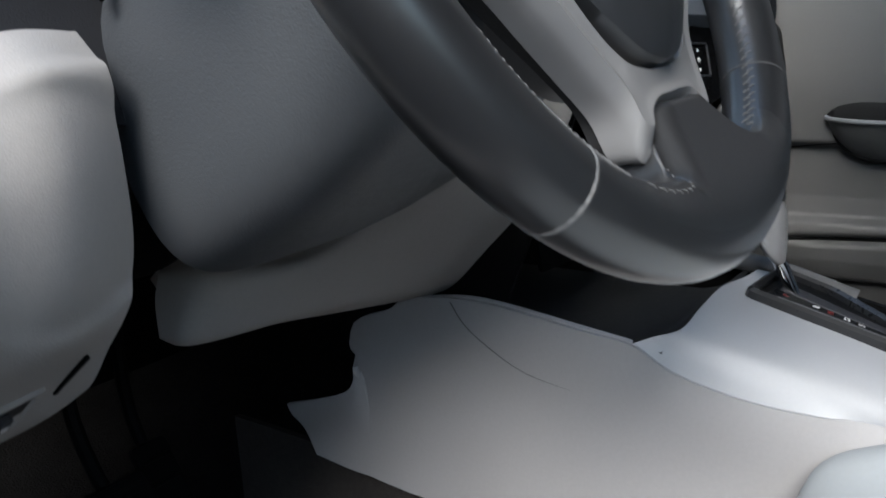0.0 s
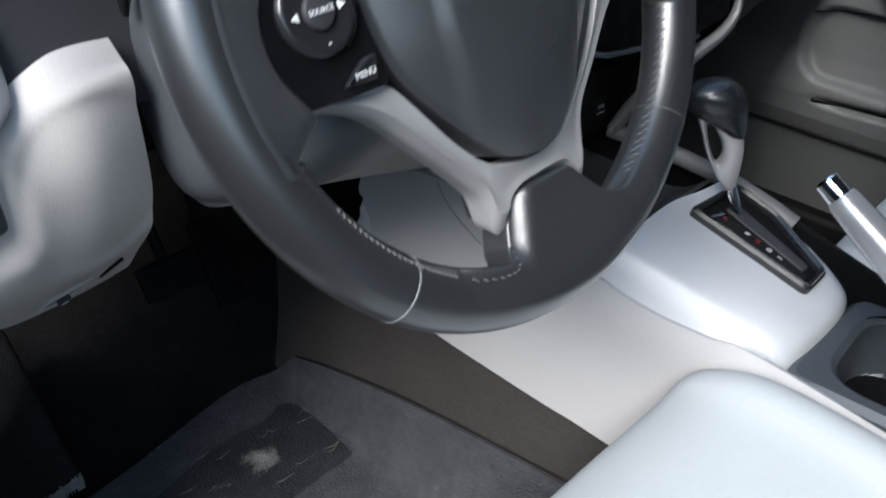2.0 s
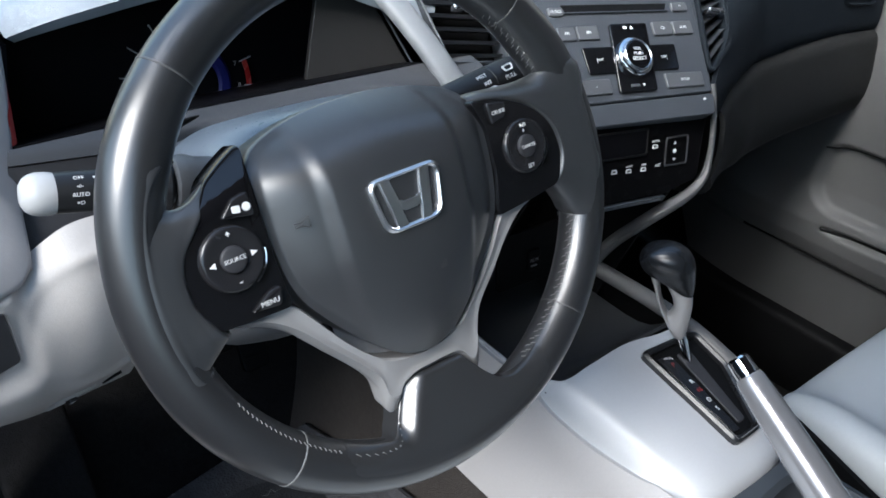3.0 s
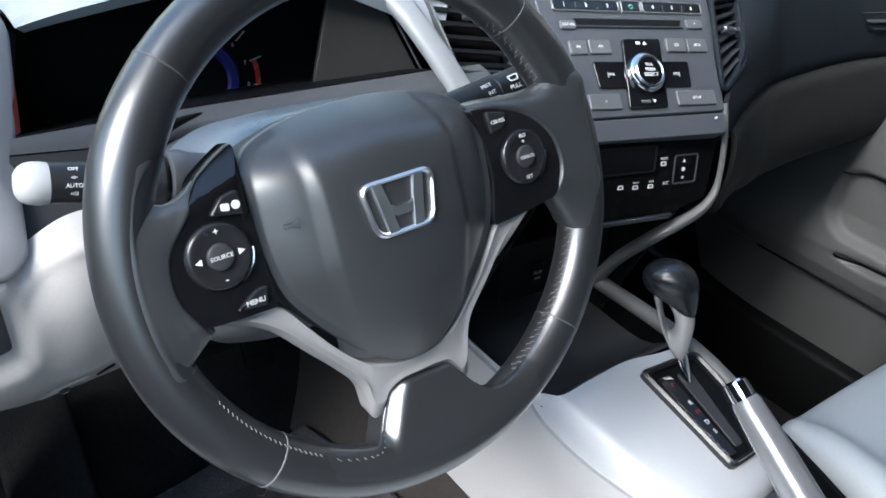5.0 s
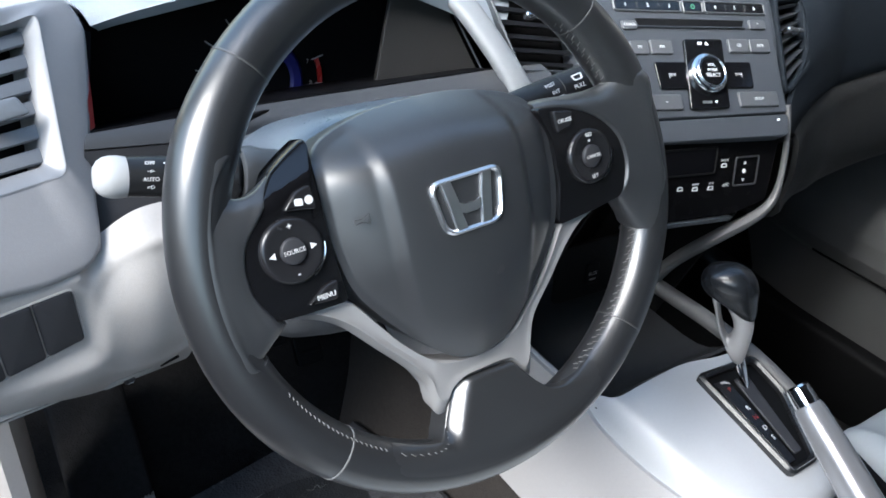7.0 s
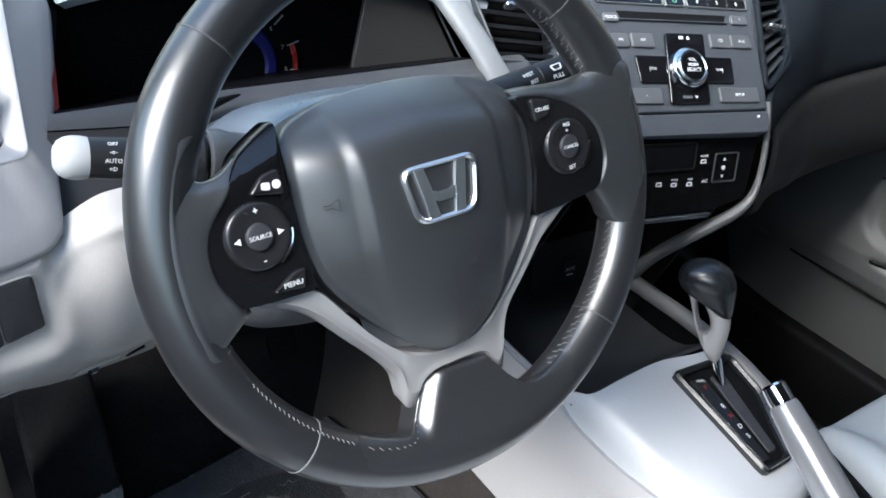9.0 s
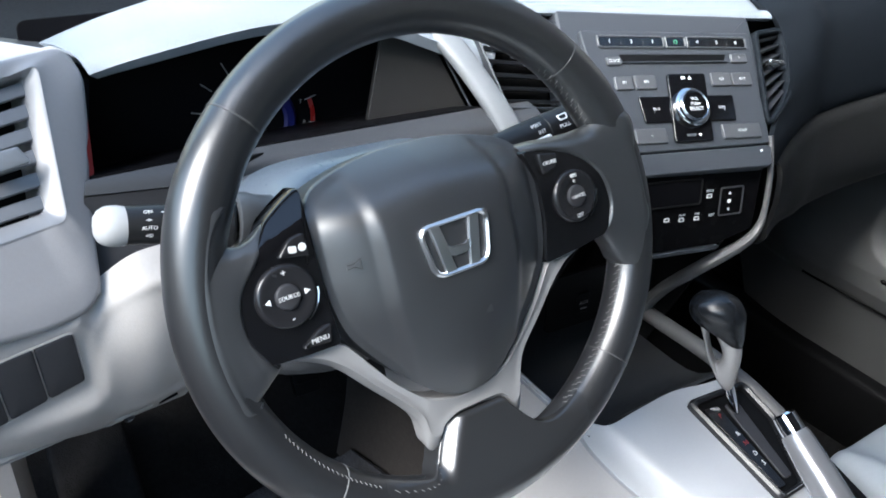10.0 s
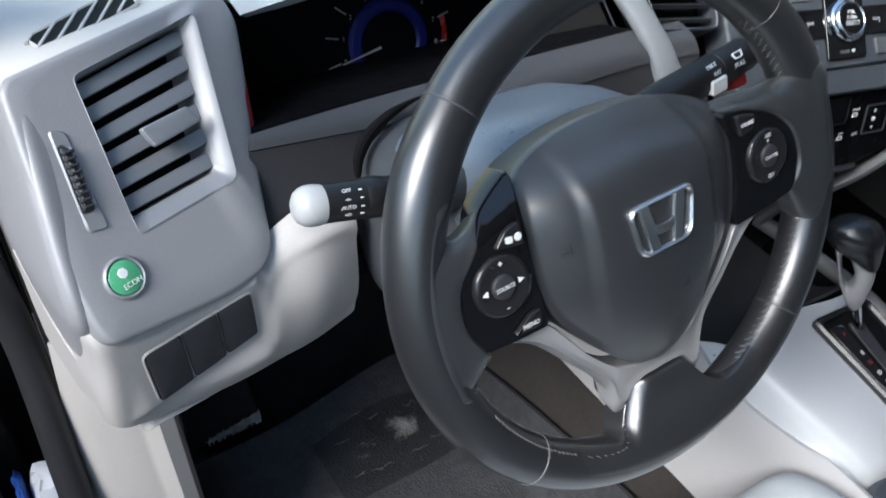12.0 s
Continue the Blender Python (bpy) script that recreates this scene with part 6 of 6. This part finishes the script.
def gear():
    th = thing("gear_selector", "automatic gear selector with dark knob and silver handle", "gear selector", at=GT.translation)
    outer = rounded([(0.0050, -0.0675), (0.0490, -0.0660), (0.0770, 0.0100), (0.0740, 0.0600), (-0.0120, 0.0655)], 0.008)
    inner = rounded([(0.0105, -0.0610), (0.0440, -0.0600), (0.0700, 0.0100), (0.0675, 0.0540), (-0.0050, 0.0585)], 0.006)
    part("bezel", holed(outer, inner, -0.008, 0.0040, GT, 0.0028), SATINBLACK, th, "satin black bezel")
    # pale lines along two bezel edges, drawn in place of their reflections
    part("edge_glint", tube([GT @ Vector((p.x, p.y, 0.0044)) for p in catmull([(0.0085, -0.0640, 0), (0.003, -0.020, 0), (-0.0060, 0.040, 0)], 14)], 0.0005, 8), BUTTONGREY, th)
    part("edge_glint", tube([GT @ Vector((p.x, p.y, 0.0048)) for p in catmull([(0.012, -0.0645, 0), (0.030, -0.064, 0), (0.045, -0.0632, 0)], 8)], 0.0005, 8), SATIN, th)
    part("gate_floor", plate(inner, -0.006, -0.0035, GT, 0.001), BLACK, th)
    strip = rounded([(0.0125, -0.0560), (0.0240, -0.0560), (0.0200, 0.0480), (-0.0005, 0.0500)], 0.003)
    ind = part("indicator_strip", plate(strip, -0.004, 0.0010, GT, 0.001), GLOSS, th)
    R = Matrix.Rotation(radians(4), 4, "Z")
    for txt, x, y, mm in (("P", 0.0130, 0.036, REDPLASTIC), ("R", 0.0165, 0.0110, WHITEINK), ("N", 0.0170, -0.0010, REDPLASTIC), ("D", 0.0180, -0.0145, WHITEINK), ("S", 0.0185, -0.0265, WHITEINK)):
        lettering("lettering", txt, 0.0075, GT @ Matrix.Translation((x, y, 0.0012)) @ R, mm, ind)
    slot = rounded([(0.0300, -0.050), (0.0420, -0.050), (0.0500, 0.045), (0.0300, 0.045)], 0.004)
    part("slot_cover", plate(slot, -0.004, -0.0015, GT, 0.001), SWITCH, th)
    # lever
    F = frame_at((0.394, 0.016, 0.362), (-0.829, -0.559, 0), (0.559, -0.829, 0))   # flat of the handle, y up
    lv = part("lever", tube([F @ Vector(p) for p in ((0.021, -0.042, 0), (0.013, -0.022, 0), (0.002, 0.004, 0))], [0.0062, 0.0060, 0.0062], 18), CHROME, th, "chrome lever rod")
    shape = [(0.045, 0.0800), (0.0377, 0.0810), (0.0272, 0.0768), (0.0167, 0.0680), (0.0061, 0.0570), (-0.0035, 0.0560), (-0.0075, 0.0440), (-0.0085, 0.0260), (-0.0083, 0.0080), (-0.0064, -0.0026), (0.0, -0.0026), (0.0055, 0.0027), (0.0127, 0.0124), (0.0217, 0.0270), (0.0290, 0.0410), (0.0345, 0.0559), (0.0405, 0.0690)]
    gap = [(0.0310, 0.0640), (0.0262, 0.0655), (0.0185, 0.0560), (0.0126, 0.0437), (0.0116, 0.0344), (0.0155, 0.0266), (0.0205, 0.0332), (0.0268, 0.0482)]
    flip = lambda pts, n: [v.to_2d() for v in catmull([(-x, y, 0) for x, y in pts], n, True)]
    n = 96
    so = resample(flip(shape, 120), n, (-0.0375, 0.081))
    si = resample(flip(gap, 90), n, (-0.0285, 0.0655))
    rows = []
    for k in range(25):
        a = 2 * math.pi * k / 24
        e = 0.5 - 0.5 * math.cos(a)          # 0 at the rim, 1 at the opening
        t = 0.0090 * math.copysign(abs(math.sin(a)) ** 0.6, math.sin(a))
        rows.append([F @ Vector((*so[i].lerp(si[i], e), t)) for i in range(n)])
    part("handle", loft(rows[:-1], True, True), SILVER, lv, "silver handle with an open window", angle=60)
    rows = []
    for z, u0, u1, b in ((0.0535, -0.005, 0.004, 0.004), (0.057, -0.006, 0.010, 0.0105), (0.066, -0.0055, 0.027, 0.0150), (0.075, -0.004, 0.047, 0.0185), (0.0815, -0.003, 0.054, 0.0205), (0.090, -0.001, 0.0565, 0.0215), (0.098, 0.003, 0.054, 0.0205), (0.104, 0.008, 0.047, 0.0165), (0.1085, 0.016, 0.037, 0.0100), (0.1100, 0.022, 0.030, 0.004)):
        c, h = (u0 + u1) / 2, (u1 - u0) / 2
        rows.append([F @ Vector((-c + h * math.copysign(abs(math.cos(a)) ** 0.85, math.cos(a)), z + 0.10 * (c - 0.027) * 0, b * math.copysign(abs(math.sin(a)) ** 0.85, math.sin(a)))) for a in (2 * math.pi * k / 32 for k in range(32))])
    g = [catmull([r[k] for r in rows], 30) for k in range(32)]
    part("knob", loft([[g[k][i] for k in range(32)] for i in range(30)], True, False, True), KNOB, lv, "dark leather knob", angle=60)


KNOB = mat("dark_knob_leather", (0.013, 0.0145, 0.017), 0.26, 0, 1800, 0.04, 0.02, 8, rvar=0.015)
gear()


def handbrake():
    th = thing("handbrake", "silver handbrake lever with chrome release button", "handbrake", at=(0.33, -0.3, 0.27))
    tip, far = Vector((0.306, -0.102, 0.448)), Vector((0.300, -0.330, 0.302))
    d = (far - tip).normalized()
    part("release_button", tube([tip + d * s for s in (-0.004, -0.002, 0.010, 0.016)], [0.0085, 0.0105, 0.0110, 0.0105], 20), CHROME, th, "chrome release button")
    prof = [(0.014, 0.0118), (0.018, 0.0132), (0.05, 0.0150), (0.10, 0.0165), (0.15, 0.0175), (0.165, 0.0170)]
    part("grip", tube([tip + d * s for s, _ in prof], [r for _, r in prof], 24), GRIPGREY, th, "glossy grey grip")
    part("lever", tube([tip + d * 0.160, tip + d * 0.24, Vector((0.31, -0.42, 0.25))], [0.0165, 0.019, 0.022], 18), SWITCH, th)


GRIPGREY = mat("grip_silver_grey", (0.36, 0.36, 0.375), 0.24, 0.6, 300, 0.0, 0.015, 5, rvar=0.02)
handbrake()


# ---- seats ----
def seat(nm, x0, x1, y_front, ztop, lab):
    th = thing(nm, lab, "car seat", "front seats", at=((x0 + x1) / 2, y_front - 0.25, 0.1))
    cx, hw = (x0 + x1) / 2, (x1 - x0) / 2
    rows = []
    for y, zt, zb, k in ((0.0, -0.070, -0.110, 0.94), (0.012, -0.030, -0.135, 0.97), (-0.015, -0.006, -0.15, 0.985), (-0.07, 0.006, -0.16, 1.0), (-0.20, 0.0, -0.17, 1.0), (-0.38, -0.02, -0.17, 1.0), (-0.50, -0.03, -0.17, 0.98)):
        ring = []
        w = hw * k
        prof = [(-1, zb + 0.02), (-1.0, (zt + zb) / 2), (-0.985, zt - 0.035), (-0.93, zt + 0.006), (-0.82, zt + 0.016), (-0.66, zt + 0.002), (-0.3, zt - 0.006), (0.3, zt - 0.006), (0.66, zt + 0.002), (0.82, zt + 0.016), (0.93, zt + 0.006), (0.985, zt - 0.035), (1.0, (zt + zb) / 2), (1, zb + 0.02)]
        rows.append([Vector((cx + a * w, y_front + y - 0.02 * abs(a) ** 3, ztop + b)) for a, b in prof])
    g = net(rows, 30, 60)
    bm = loft(g)
    bm.faces.new([bm.verts.new(p + Vector((0, 0.0, 0))) for p in g[0]])
    bmesh.ops.remove_doubles(bm, verts=bm.verts, dist=1e-5)
    part("cushion", bm, SEAT, th, "light grey leather cushion", angle=70)
    part("base", block(cx - hw * 0.9, cx + hw * 0.9, y_front - 0.50, y_front - 0.05, 0.0, ztop - 0.13, 0.01), BLACK, th)
    # backrest, coloured darker than the cushion so that gloss parts reflect dark
    rows = []
    for z, yb, k in ((0.0, -0.44, 1.0), (0.10, -0.475, 1.04), (0.30, -0.53, 1.0), (0.50, -0.60, 0.9), (0.60, -0.64, 0.75)):
        w = hw * k
        prof = [(-1, -0.06), (-1, 0.0), (-0.93, 0.035), (-0.8, 0.045), (-0.55, 0.01), (0, 0.0), (0.55, 0.01), (0.8, 0.045), (0.93, 0.035), (1, 0.0), (1, -0.06)]
        rows.append([Vector((cx + a * w, y_front + yb + b, ztop + z)) for a, b in prof])
    part("backrest", loft(net(rows, 20, 40)), SEATBACKDARK, th, angle=70)
    part("back_shell", block(cx - hw * 0.85, cx + hw * 0.85, y_front - 0.74, y_front - 0.62, ztop, ztop + 0.58, 0.03), SEATBACKDARK, th)


seat("driver_seat", -0.205, 0.278, -0.055, 0.268, "light grey leather driver's seat with rounded front edge")
seat("passenger_seat", 0.490, 0.980, -0.055, 0.262, "grey leather passenger seat beside the console")


# ---- passenger's door ----
def door():
    th = thing("passenger_door", "closed warm grey passenger door trim with armrest and pull", "car door", at=(1.02, 0.0, 0.3))
    prof = [Vector(p) for p in ((0.0, 1.03), (0.10, 1.016), (0.165, 1.004), (0.180, 0.990), (0.205, 0.981), (0.240, 0.979), (0.262, 0.983), (0.30, 0.990), (0.36, 0.992), (0.42, 0.990), (0.46, 0.990), (0.52, 0.998), (0.60, 1.010), (0.685, 1.030))]

    def trim_x(y, z):
        """How far out the trim's face lies."""
        for a, b in zip(prof, prof[1:]):
            if z <= b.x:
                break
        h = min(1.0, max(0.0, (z - a.x) / (b.x - a.x)))
        x = a.y + (b.y - a.y) * h
        # hollow above the armrest, with rounded corners
        cy, cz, r = min(max(y, -0.9), 0.150), min(max(z, 0.310), 0.334), 0.045
        d = math.hypot(y - cy, z - cz) - r
        e = min(1.0, max(0.0, (0.006 - d) / 0.014))
        x += 0.015 * e * e * (3 - 2 * e)
        # mouth of the map pocket
        if y < 0.165:
            m = min(1.0, (0.165 - y) / 0.05)
            x += 0.016 * m * math.exp(-((z - 0.236 - 0.05 * max(0.0, 0.12 - max(y, -0.1))) / 0.0055) ** 2)
        # the front edge turns away towards the footwell
        return x + 0.9 * max(0.0, y - 0.27) ** 2

    ys = [-1.0, -0.8, -0.6, -0.45, -0.3, -0.2] + [-0.15 + 0.0065 * n for n in range(70)] + [0.32, 0.36, 0.42, 0.48, 0.55]
    zs = [0.0, 0.04, 0.08, 0.12, 0.15] + [0.16 + 0.0035 * n for n in range(75)] + [0.44, 0.47, 0.50, 0.53, 0.57, 0.61, 0.65, 0.685]
    part("trim", loft([[Vector((trim_x(y, z), y, z)) for z in zs] for y in ys]), DOORGREY, th, angle=60)

    def on_trim(pts, r, material, name, n=30, lab="", out=0.0):
        part(name, tube([Vector((trim_x(p.y, p.z) - out, p.y, p.z)) for p in catmull([(0, y, z) for y, z in pts], n)], r, 6), material, th, lab)

    part("door_foot", block(0.995, 1.06, -1.1, 0.62, -0.14, 0.035, 0.012), BLACK, th, "black lower edge of the door")
    part("outer_skin", block(1.05, 1.09, -1.1, 0.62, -0.15, 0.69, 0.01), PAINT, th)
    on_trim([(0.195, 0.366), (0.15, 0.374), (0.05, 0.383), (-0.3, 0.39)], 0.0015, BLACK, "trim_joint")
    on_trim([(0.30, 0.174), (0.16, 0.175), (-0.3, 0.176)], 0.0030, BLACK, "lower_joint")
    on_trim([(0.160, 0.236), (0.12, 0.2365), (0.02, 0.2410), (-0.1, 0.247), (-0.14, 0.247)], [0.0015] + [0.0045] * 29, BLACK, "pocket_slot")
    # boat-shaped pull with a pale rim
    rows, rim, foot, inner = [], [], [], []
    for n in range(34):
        y = 0.104 - 0.27 * (n / 33) ** 1.6
        c = math.sqrt(max(0.0, 1 - (max(0.0, y - 0.045) / 0.059) ** 2))
        top = Vector((0.990 - 0.040 * c, y, 0.420 - 0.05 * (0.094 - y) * (1 if y > -0.05 else 0) - (0.0072 if y <= -0.05 else 0)))
        bot = Vector((0.994, y - 0.010, top.z - 0.010 - 0.050 * c))
        rows.append([top, top.lerp(bot, 0.3) + Vector((-0.004 * c, 0, -0.002)), top.lerp(bot, 0.65) + Vector((-0.006 * c, 0, -0.004)), bot])
        rim.append(top)
        foot.append(bot)
        inner.append([top + Vector((0.003, 0, 0)), Vector((0.986, y, top.z - 0.016 * c)), Vector((0.986, y, top.z + 0.020 * c)), Vector((0.990, y, top.z + 0.024 * c))])
    part("pull_cup", loft(rows), DOORGREY, th, "grey boat-shaped door pull", angle=60)
    part("pull_rim", tube(rim, 0.0035, 8), PULLRIM, th, "pale rim of the door pull")
    # black strip along the pull's foot stands for the shade beneath it
    part("pull_shade_line", tube(foot, 0.0045, 8), BLACK, th)
    part("pull_inside", loft(inner), BLACK, th, angle=60)


PULLRIM = mat("pull_rim_grey", (0.17, 0.175, 0.18), 0.45, 0, 900, 0.1, 0.05, 8)

door()


def bonnet_release():
    th = thing("bonnet_release", "small bonnet release lever in a recessed grey surround", "release lever", at=KNEE @ Vector((0.034, -0.108, -0.012)))
    M = KNEE @ Matrix.Translation((0.046, -0.121, -0.0375)) @ Matrix.Rotation(radians(37), 4, "X") @ Matrix.Scale(0.68, 4)
    part("surround", holed(rounded([(-0.030, -0.024), (0.022, -0.024), (0.030, 0.022), (-0.024, 0.016)], 0.006), rounded([(-0.022, -0.017), (0.016, -0.017), (0.021, 0.014), (-0.017, 0.010)], 0.004), -0.006, 0.0025, M, 0.002), BEIGE, th)
    part("recess", plate(rounded([(-0.022, -0.017), (0.016, -0.017), (0.021, 0.014), (-0.017, 0.010)], 0.004), -0.006, 0.001, M, 0.0005, 1), SPOKEDARK, th)
    part("lever", plate(rounded([(-0.006, -0.012), (0.006, -0.012), (0.005, 0.004), (-0.005, 0.004)], 0.002), -0.002, 0.007, M, 0.0015), SWITCH, th)
    part("sign", bar(M, -0.003, -0.009, 0.003, -0.003, 0.0072), WHITEINK, th)
    part("slot", plate(rounded([(0.040, 0.004), (0.044, 0.003), (0.056, 0.044), (0.052, 0.046)], 0.0015, 3), -0.008, 0.0030, M, 0.0005, 1), BLACK, th)


bonnet_release()

# ---- driver's footwell ----
def footwell():
    # floor mat
    ctrl = [[(-0.235, 0.500, -0.086), (-0.09, 0.505, -0.086), (0.10, 0.535, -0.080), (0.175, 0.525, -0.078), (0.200, 0.500, -0.045)], [(-0.24, 0.45, -0.091), (-0.09, 0.45, -0.092), (0.10, 0.47, -0.092), (0.180, 0.44, -0.086), (0.206, 0.40, -0.015)], [(-0.24, 0.30, -0.092), (-0.05, 0.30, -0.094), (0.10, 0.30, -0.093), (0.180, 0.28, -0.080), (0.211, 0.25, 0.020)], [(-0.235, 0.02, -0.080), (-0.05, 0.0, -0.080), (0.10, 0.0, -0.080), (0.185, 0.02, -0.060), (0.218, 0.0, 0.060)]]
    mt = solo("floor_mat", sheet(ctrl, 24, 26, 0.006, True), MAT_RUBBER, "dusty charcoal floor mat with worn heel pad", "floor mat")
    hp = frame_at((0.055, 0.415, -0.0885), (0, 0, 1), (1, 0.02, 0))
    part("heel_pad", plate(rounded(rect(-0.125, -0.085, 0.125, 0.085), 0.012), -0.004, 0.0022, hp, 0.0012), HEELPAD, mt, "smooth cracked heel pad")
    rng = random.Random(4)
    for k in range(16):
        x, y = rng.uniform(-0.105, 0.105), rng.uniform(-0.07, 0.07)
        pth = [hp @ Vector((x + 0.009 * i * rng.uniform(0.3, 1), y + rng.uniform(-0.004, 0.004), 0.0022)) for i in range(5)]
        part("crack", tube(catmull(pth, 9), [0.0002, 0.0004, 0.0006, 0.0008, 0.0009, 0.0008, 0.0006, 0.0004, 0.0002], 5, squash=0.5), THREAD, mt)
    # carpet on the tunnel side
    ctrl = [[(0.222, 0.56, 0.165), (0.222, 0.43, 0.162), (0.228, 0.2, 0.146), (0.236, 0.0, 0.132), (0.250, -0.3, 0.125)], [(0.218, 0.56, 0.02), (0.218, 0.43, 0.02), (0.222, 0.2, 0.02), (0.228, 0.0, 0.02), (0.24, -0.3, 0.03)], [(0.200, 0.56, -0.10), (0.200, 0.43, -0.10), (0.205, 0.2, -0.10), (0.208, 0.0, -0.08), (0.22, -0.3, 0.0)]]
    solo("tunnel_carpet", sheet(ctrl, 14, 30, 0.008), TUNNELCARPET, "brown-grey carpet on the tunnel below the console", "carpet", kind="structure")
    # foot rest
    M = frame_at((-0.165, 0.60, -0.02), (0.05, -0.75, 0.66), (1, 0, 0))
    th = thing("foot_rest", "dark carpeted foot rest with pale worn toe edge", "foot rest", at=(-0.165, 0.6, -0.05))
    part("pad", plate(rounded(rect(-0.055, -0.10, 0.055, 0.13), 0.012), -0.03, 0.0, M, 0.008), FOOTCARPET, th)
    rng = random.Random(11)
    bm = plate(rounded([(-0.036, -0.099), (0.052, -0.097), (0.050, -0.084), (0.010, -0.089), (-0.032, -0.093)], 0.004), -0.004, 0.0012, M, 0.001)
    for k in range(60):
        x = rng.uniform(-0.036, 0.051)
        y = -0.099 + 0.002 * (x + 0.036) / 0.088
        h = rng.uniform(0.006, 0.015) * (0.6 + 0.5 * (x + 0.036) / 0.088)
        tube([M @ Vector(p) for p in ((x, y - 0.004, -0.001), (x + rng.uniform(-0.002, 0.002), y + h * 0.4, 0.0035), (x + rng.uniform(-0.004, 0.004), y + h, rng.uniform(0.0015, 0.005)))], rng.uniform(0.0006, 0.0011), 5, bm=bm)
    part("frayed_edge", bm, SCUFF, th, "pale frayed edge")
    # pedals
    for nm, x, y, z, w, h in (("brake_pedal", 0.075, 0.58, 0.12, 0.085, 0.05), ("accelerator_pedal", 0.165, 0.62, 0.08, 0.045, 0.13)):
        p = thing(nm, "black rubber pedal on a dark arm", "pedal", "foot pedals", at=(x, y, z))
        M = frame_at((x, y, z), (-0.05, -0.85, 0.5), (1, 0, 0))
        part("pad", plate(rounded(rect(-w / 2, -h / 2, w / 2, h / 2), 0.008), -0.008, 0.004, M, 0.003), BLACK, p)
        for k in range(4):
            yy = -h / 2 + h * (k + 0.8) / 4.6
            part("rib", plate(rounded(rect(-w * 0.4, yy - 0.0025, w * 0.4, yy + 0.0025), 0.002, 3), 0.003, 0.0065, M, 0.001, 2), BLACK, p)
        part("arm", tube(catmull([(x, y + 0.01, z), (x, y + 0.06, z + 0.10), (x, y + 0.05, z + 0.30)], 10), 0.008, 8), BLACK, p)
    # kick panel and sill beside the driver's feet
    ctrl = [[(-0.344, 0.345, 0.405), (-0.330, 0.325, 0.41), (-0.300, 0.306, 0.42), (-0.276, 0.312, 0.43), (-0.266, 0.56, 0.44)], [(-0.358, 0.345, 0.22), (-0.340, 0.318, 0.22), (-0.298, 0.298, 0.22), (-0.272, 0.304, 0.20), (-0.262, 0.56, 0.18)], [(-0.366, 0.320, 0.02), (-0.342, 0.290, 0.02), (-0.294, 0.270, 0.02), (-0.268, 0.280, 0.0), (-0.260, 0.56, 0.0)], [(-0.368, 0.240, -0.11), (-0.342, 0.210, -0.11), (-0.290, 0.195, -0.11), (-0.264, 0.220, -0.12), (-0.256, 0.56, -0.12)]]
    solo("kick_panel", sheet(ctrl, 18, 26, 0.01, True), BEIGE, "light grey kick panel beside the footwell", "kick panel", kind="structure")
    solo("sill", block(-0.42, -0.30, -1.2, 0.35, -0.14, -0.03, 0.02), BEIGE, "light grey door sill trim", "sill", kind="structure")


HEELPAD = mat_rubber("heel_pad_rubber", (0.026, 0.028, 0.031), 0.6)
SCUFF = mat("pale_scuffed_rubber", (0.30, 0.295, 0.285), 0.9, 0, 300, 0.8, 0.5, 60)
footwell()


def door_opening():
    pth = catmull([(-0.372, -0.10, 1.105), (-0.384, 0.10, 0.99), (-0.388, 0.26, 0.86), (-0.388, 0.33, 0.72), (-0.380, 0.36, 0.55), (-0.372, 0.36, 0.40), (-0.378, 0.33, 0.25), (-0.384, 0.28, 0.10), (-0.386, 0.18, -0.04), (-0.388, 0.0, -0.09)], 50)
    solo("door_seal", tube(pth, 0.016, 12), RUBBER, "dark rubber seal round the driver's door opening", "door seal", kind="structure")
    th = thing("driver_door", "open dark driver's door seen past the pillar", "car door", at=(-0.8, 0.75, 0.2))
    M = Matrix.Translation((-0.44, 0.58, 0)) @ Matrix.Rotation(radians(205), 4, "Z")
    part("door_shell", block(0.0, 0.95, -0.05, 0.05, -0.15, 0.70, 0.03, M), PAINT, th)
    part("door_trim", block(0.06, 0.93, 0.05, 0.09, -0.08, 0.66, 0.02, M), SWITCH, th, "dark inner trim")
    solo("jamb", block(-0.60, -0.36, 0.62, 0.66, -0.2, 0.70, 0.01), PAINT, "dark painted door jamb", "door jamb", kind="structure")


door_opening()


def door_bag():
    th = thing("plastic_bag", "small white and blue plastic bag beside the door sill", "bag", at=(-0.41, 0.42, 0.0))
    rng = random.Random(7)
    for nm, mm, x0, x1, lab in (("bag_body", WHITEPAINT, -0.432, -0.386, ""), ("bag_print", BLUEPLASTIC, -0.446, -0.4325, "blue printed side")):
        rows = []
        for z, k in ((-0.02, 0.9), (0.0, 1.0), (0.04, 1.02), (0.075, 0.95), (0.095, 0.7), (0.10, 0.3)):
            c, h = (x0 + x1) / 2, (x1 - x0) / 2
            rows.append([Vector((c + h * k * math.copysign(abs(math.cos(a)) ** 0.6, math.cos(a)) + rng.uniform(-0.0015, 0.0015), 0.45 + 0.035 * k * math.sin(a) + rng.uniform(-0.003, 0.003), z + rng.uniform(-0.003, 0.003))) for a in (2 * math.pi * i / 20 for i in range(20))])
        part(nm, loft(rows, True, False, True), mm, th, lab)
    part("bag_foot", block(-0.45, -0.38, 0.40, 0.50, -0.36, -0.02, 0.01), BLACK, th)


door_bag()
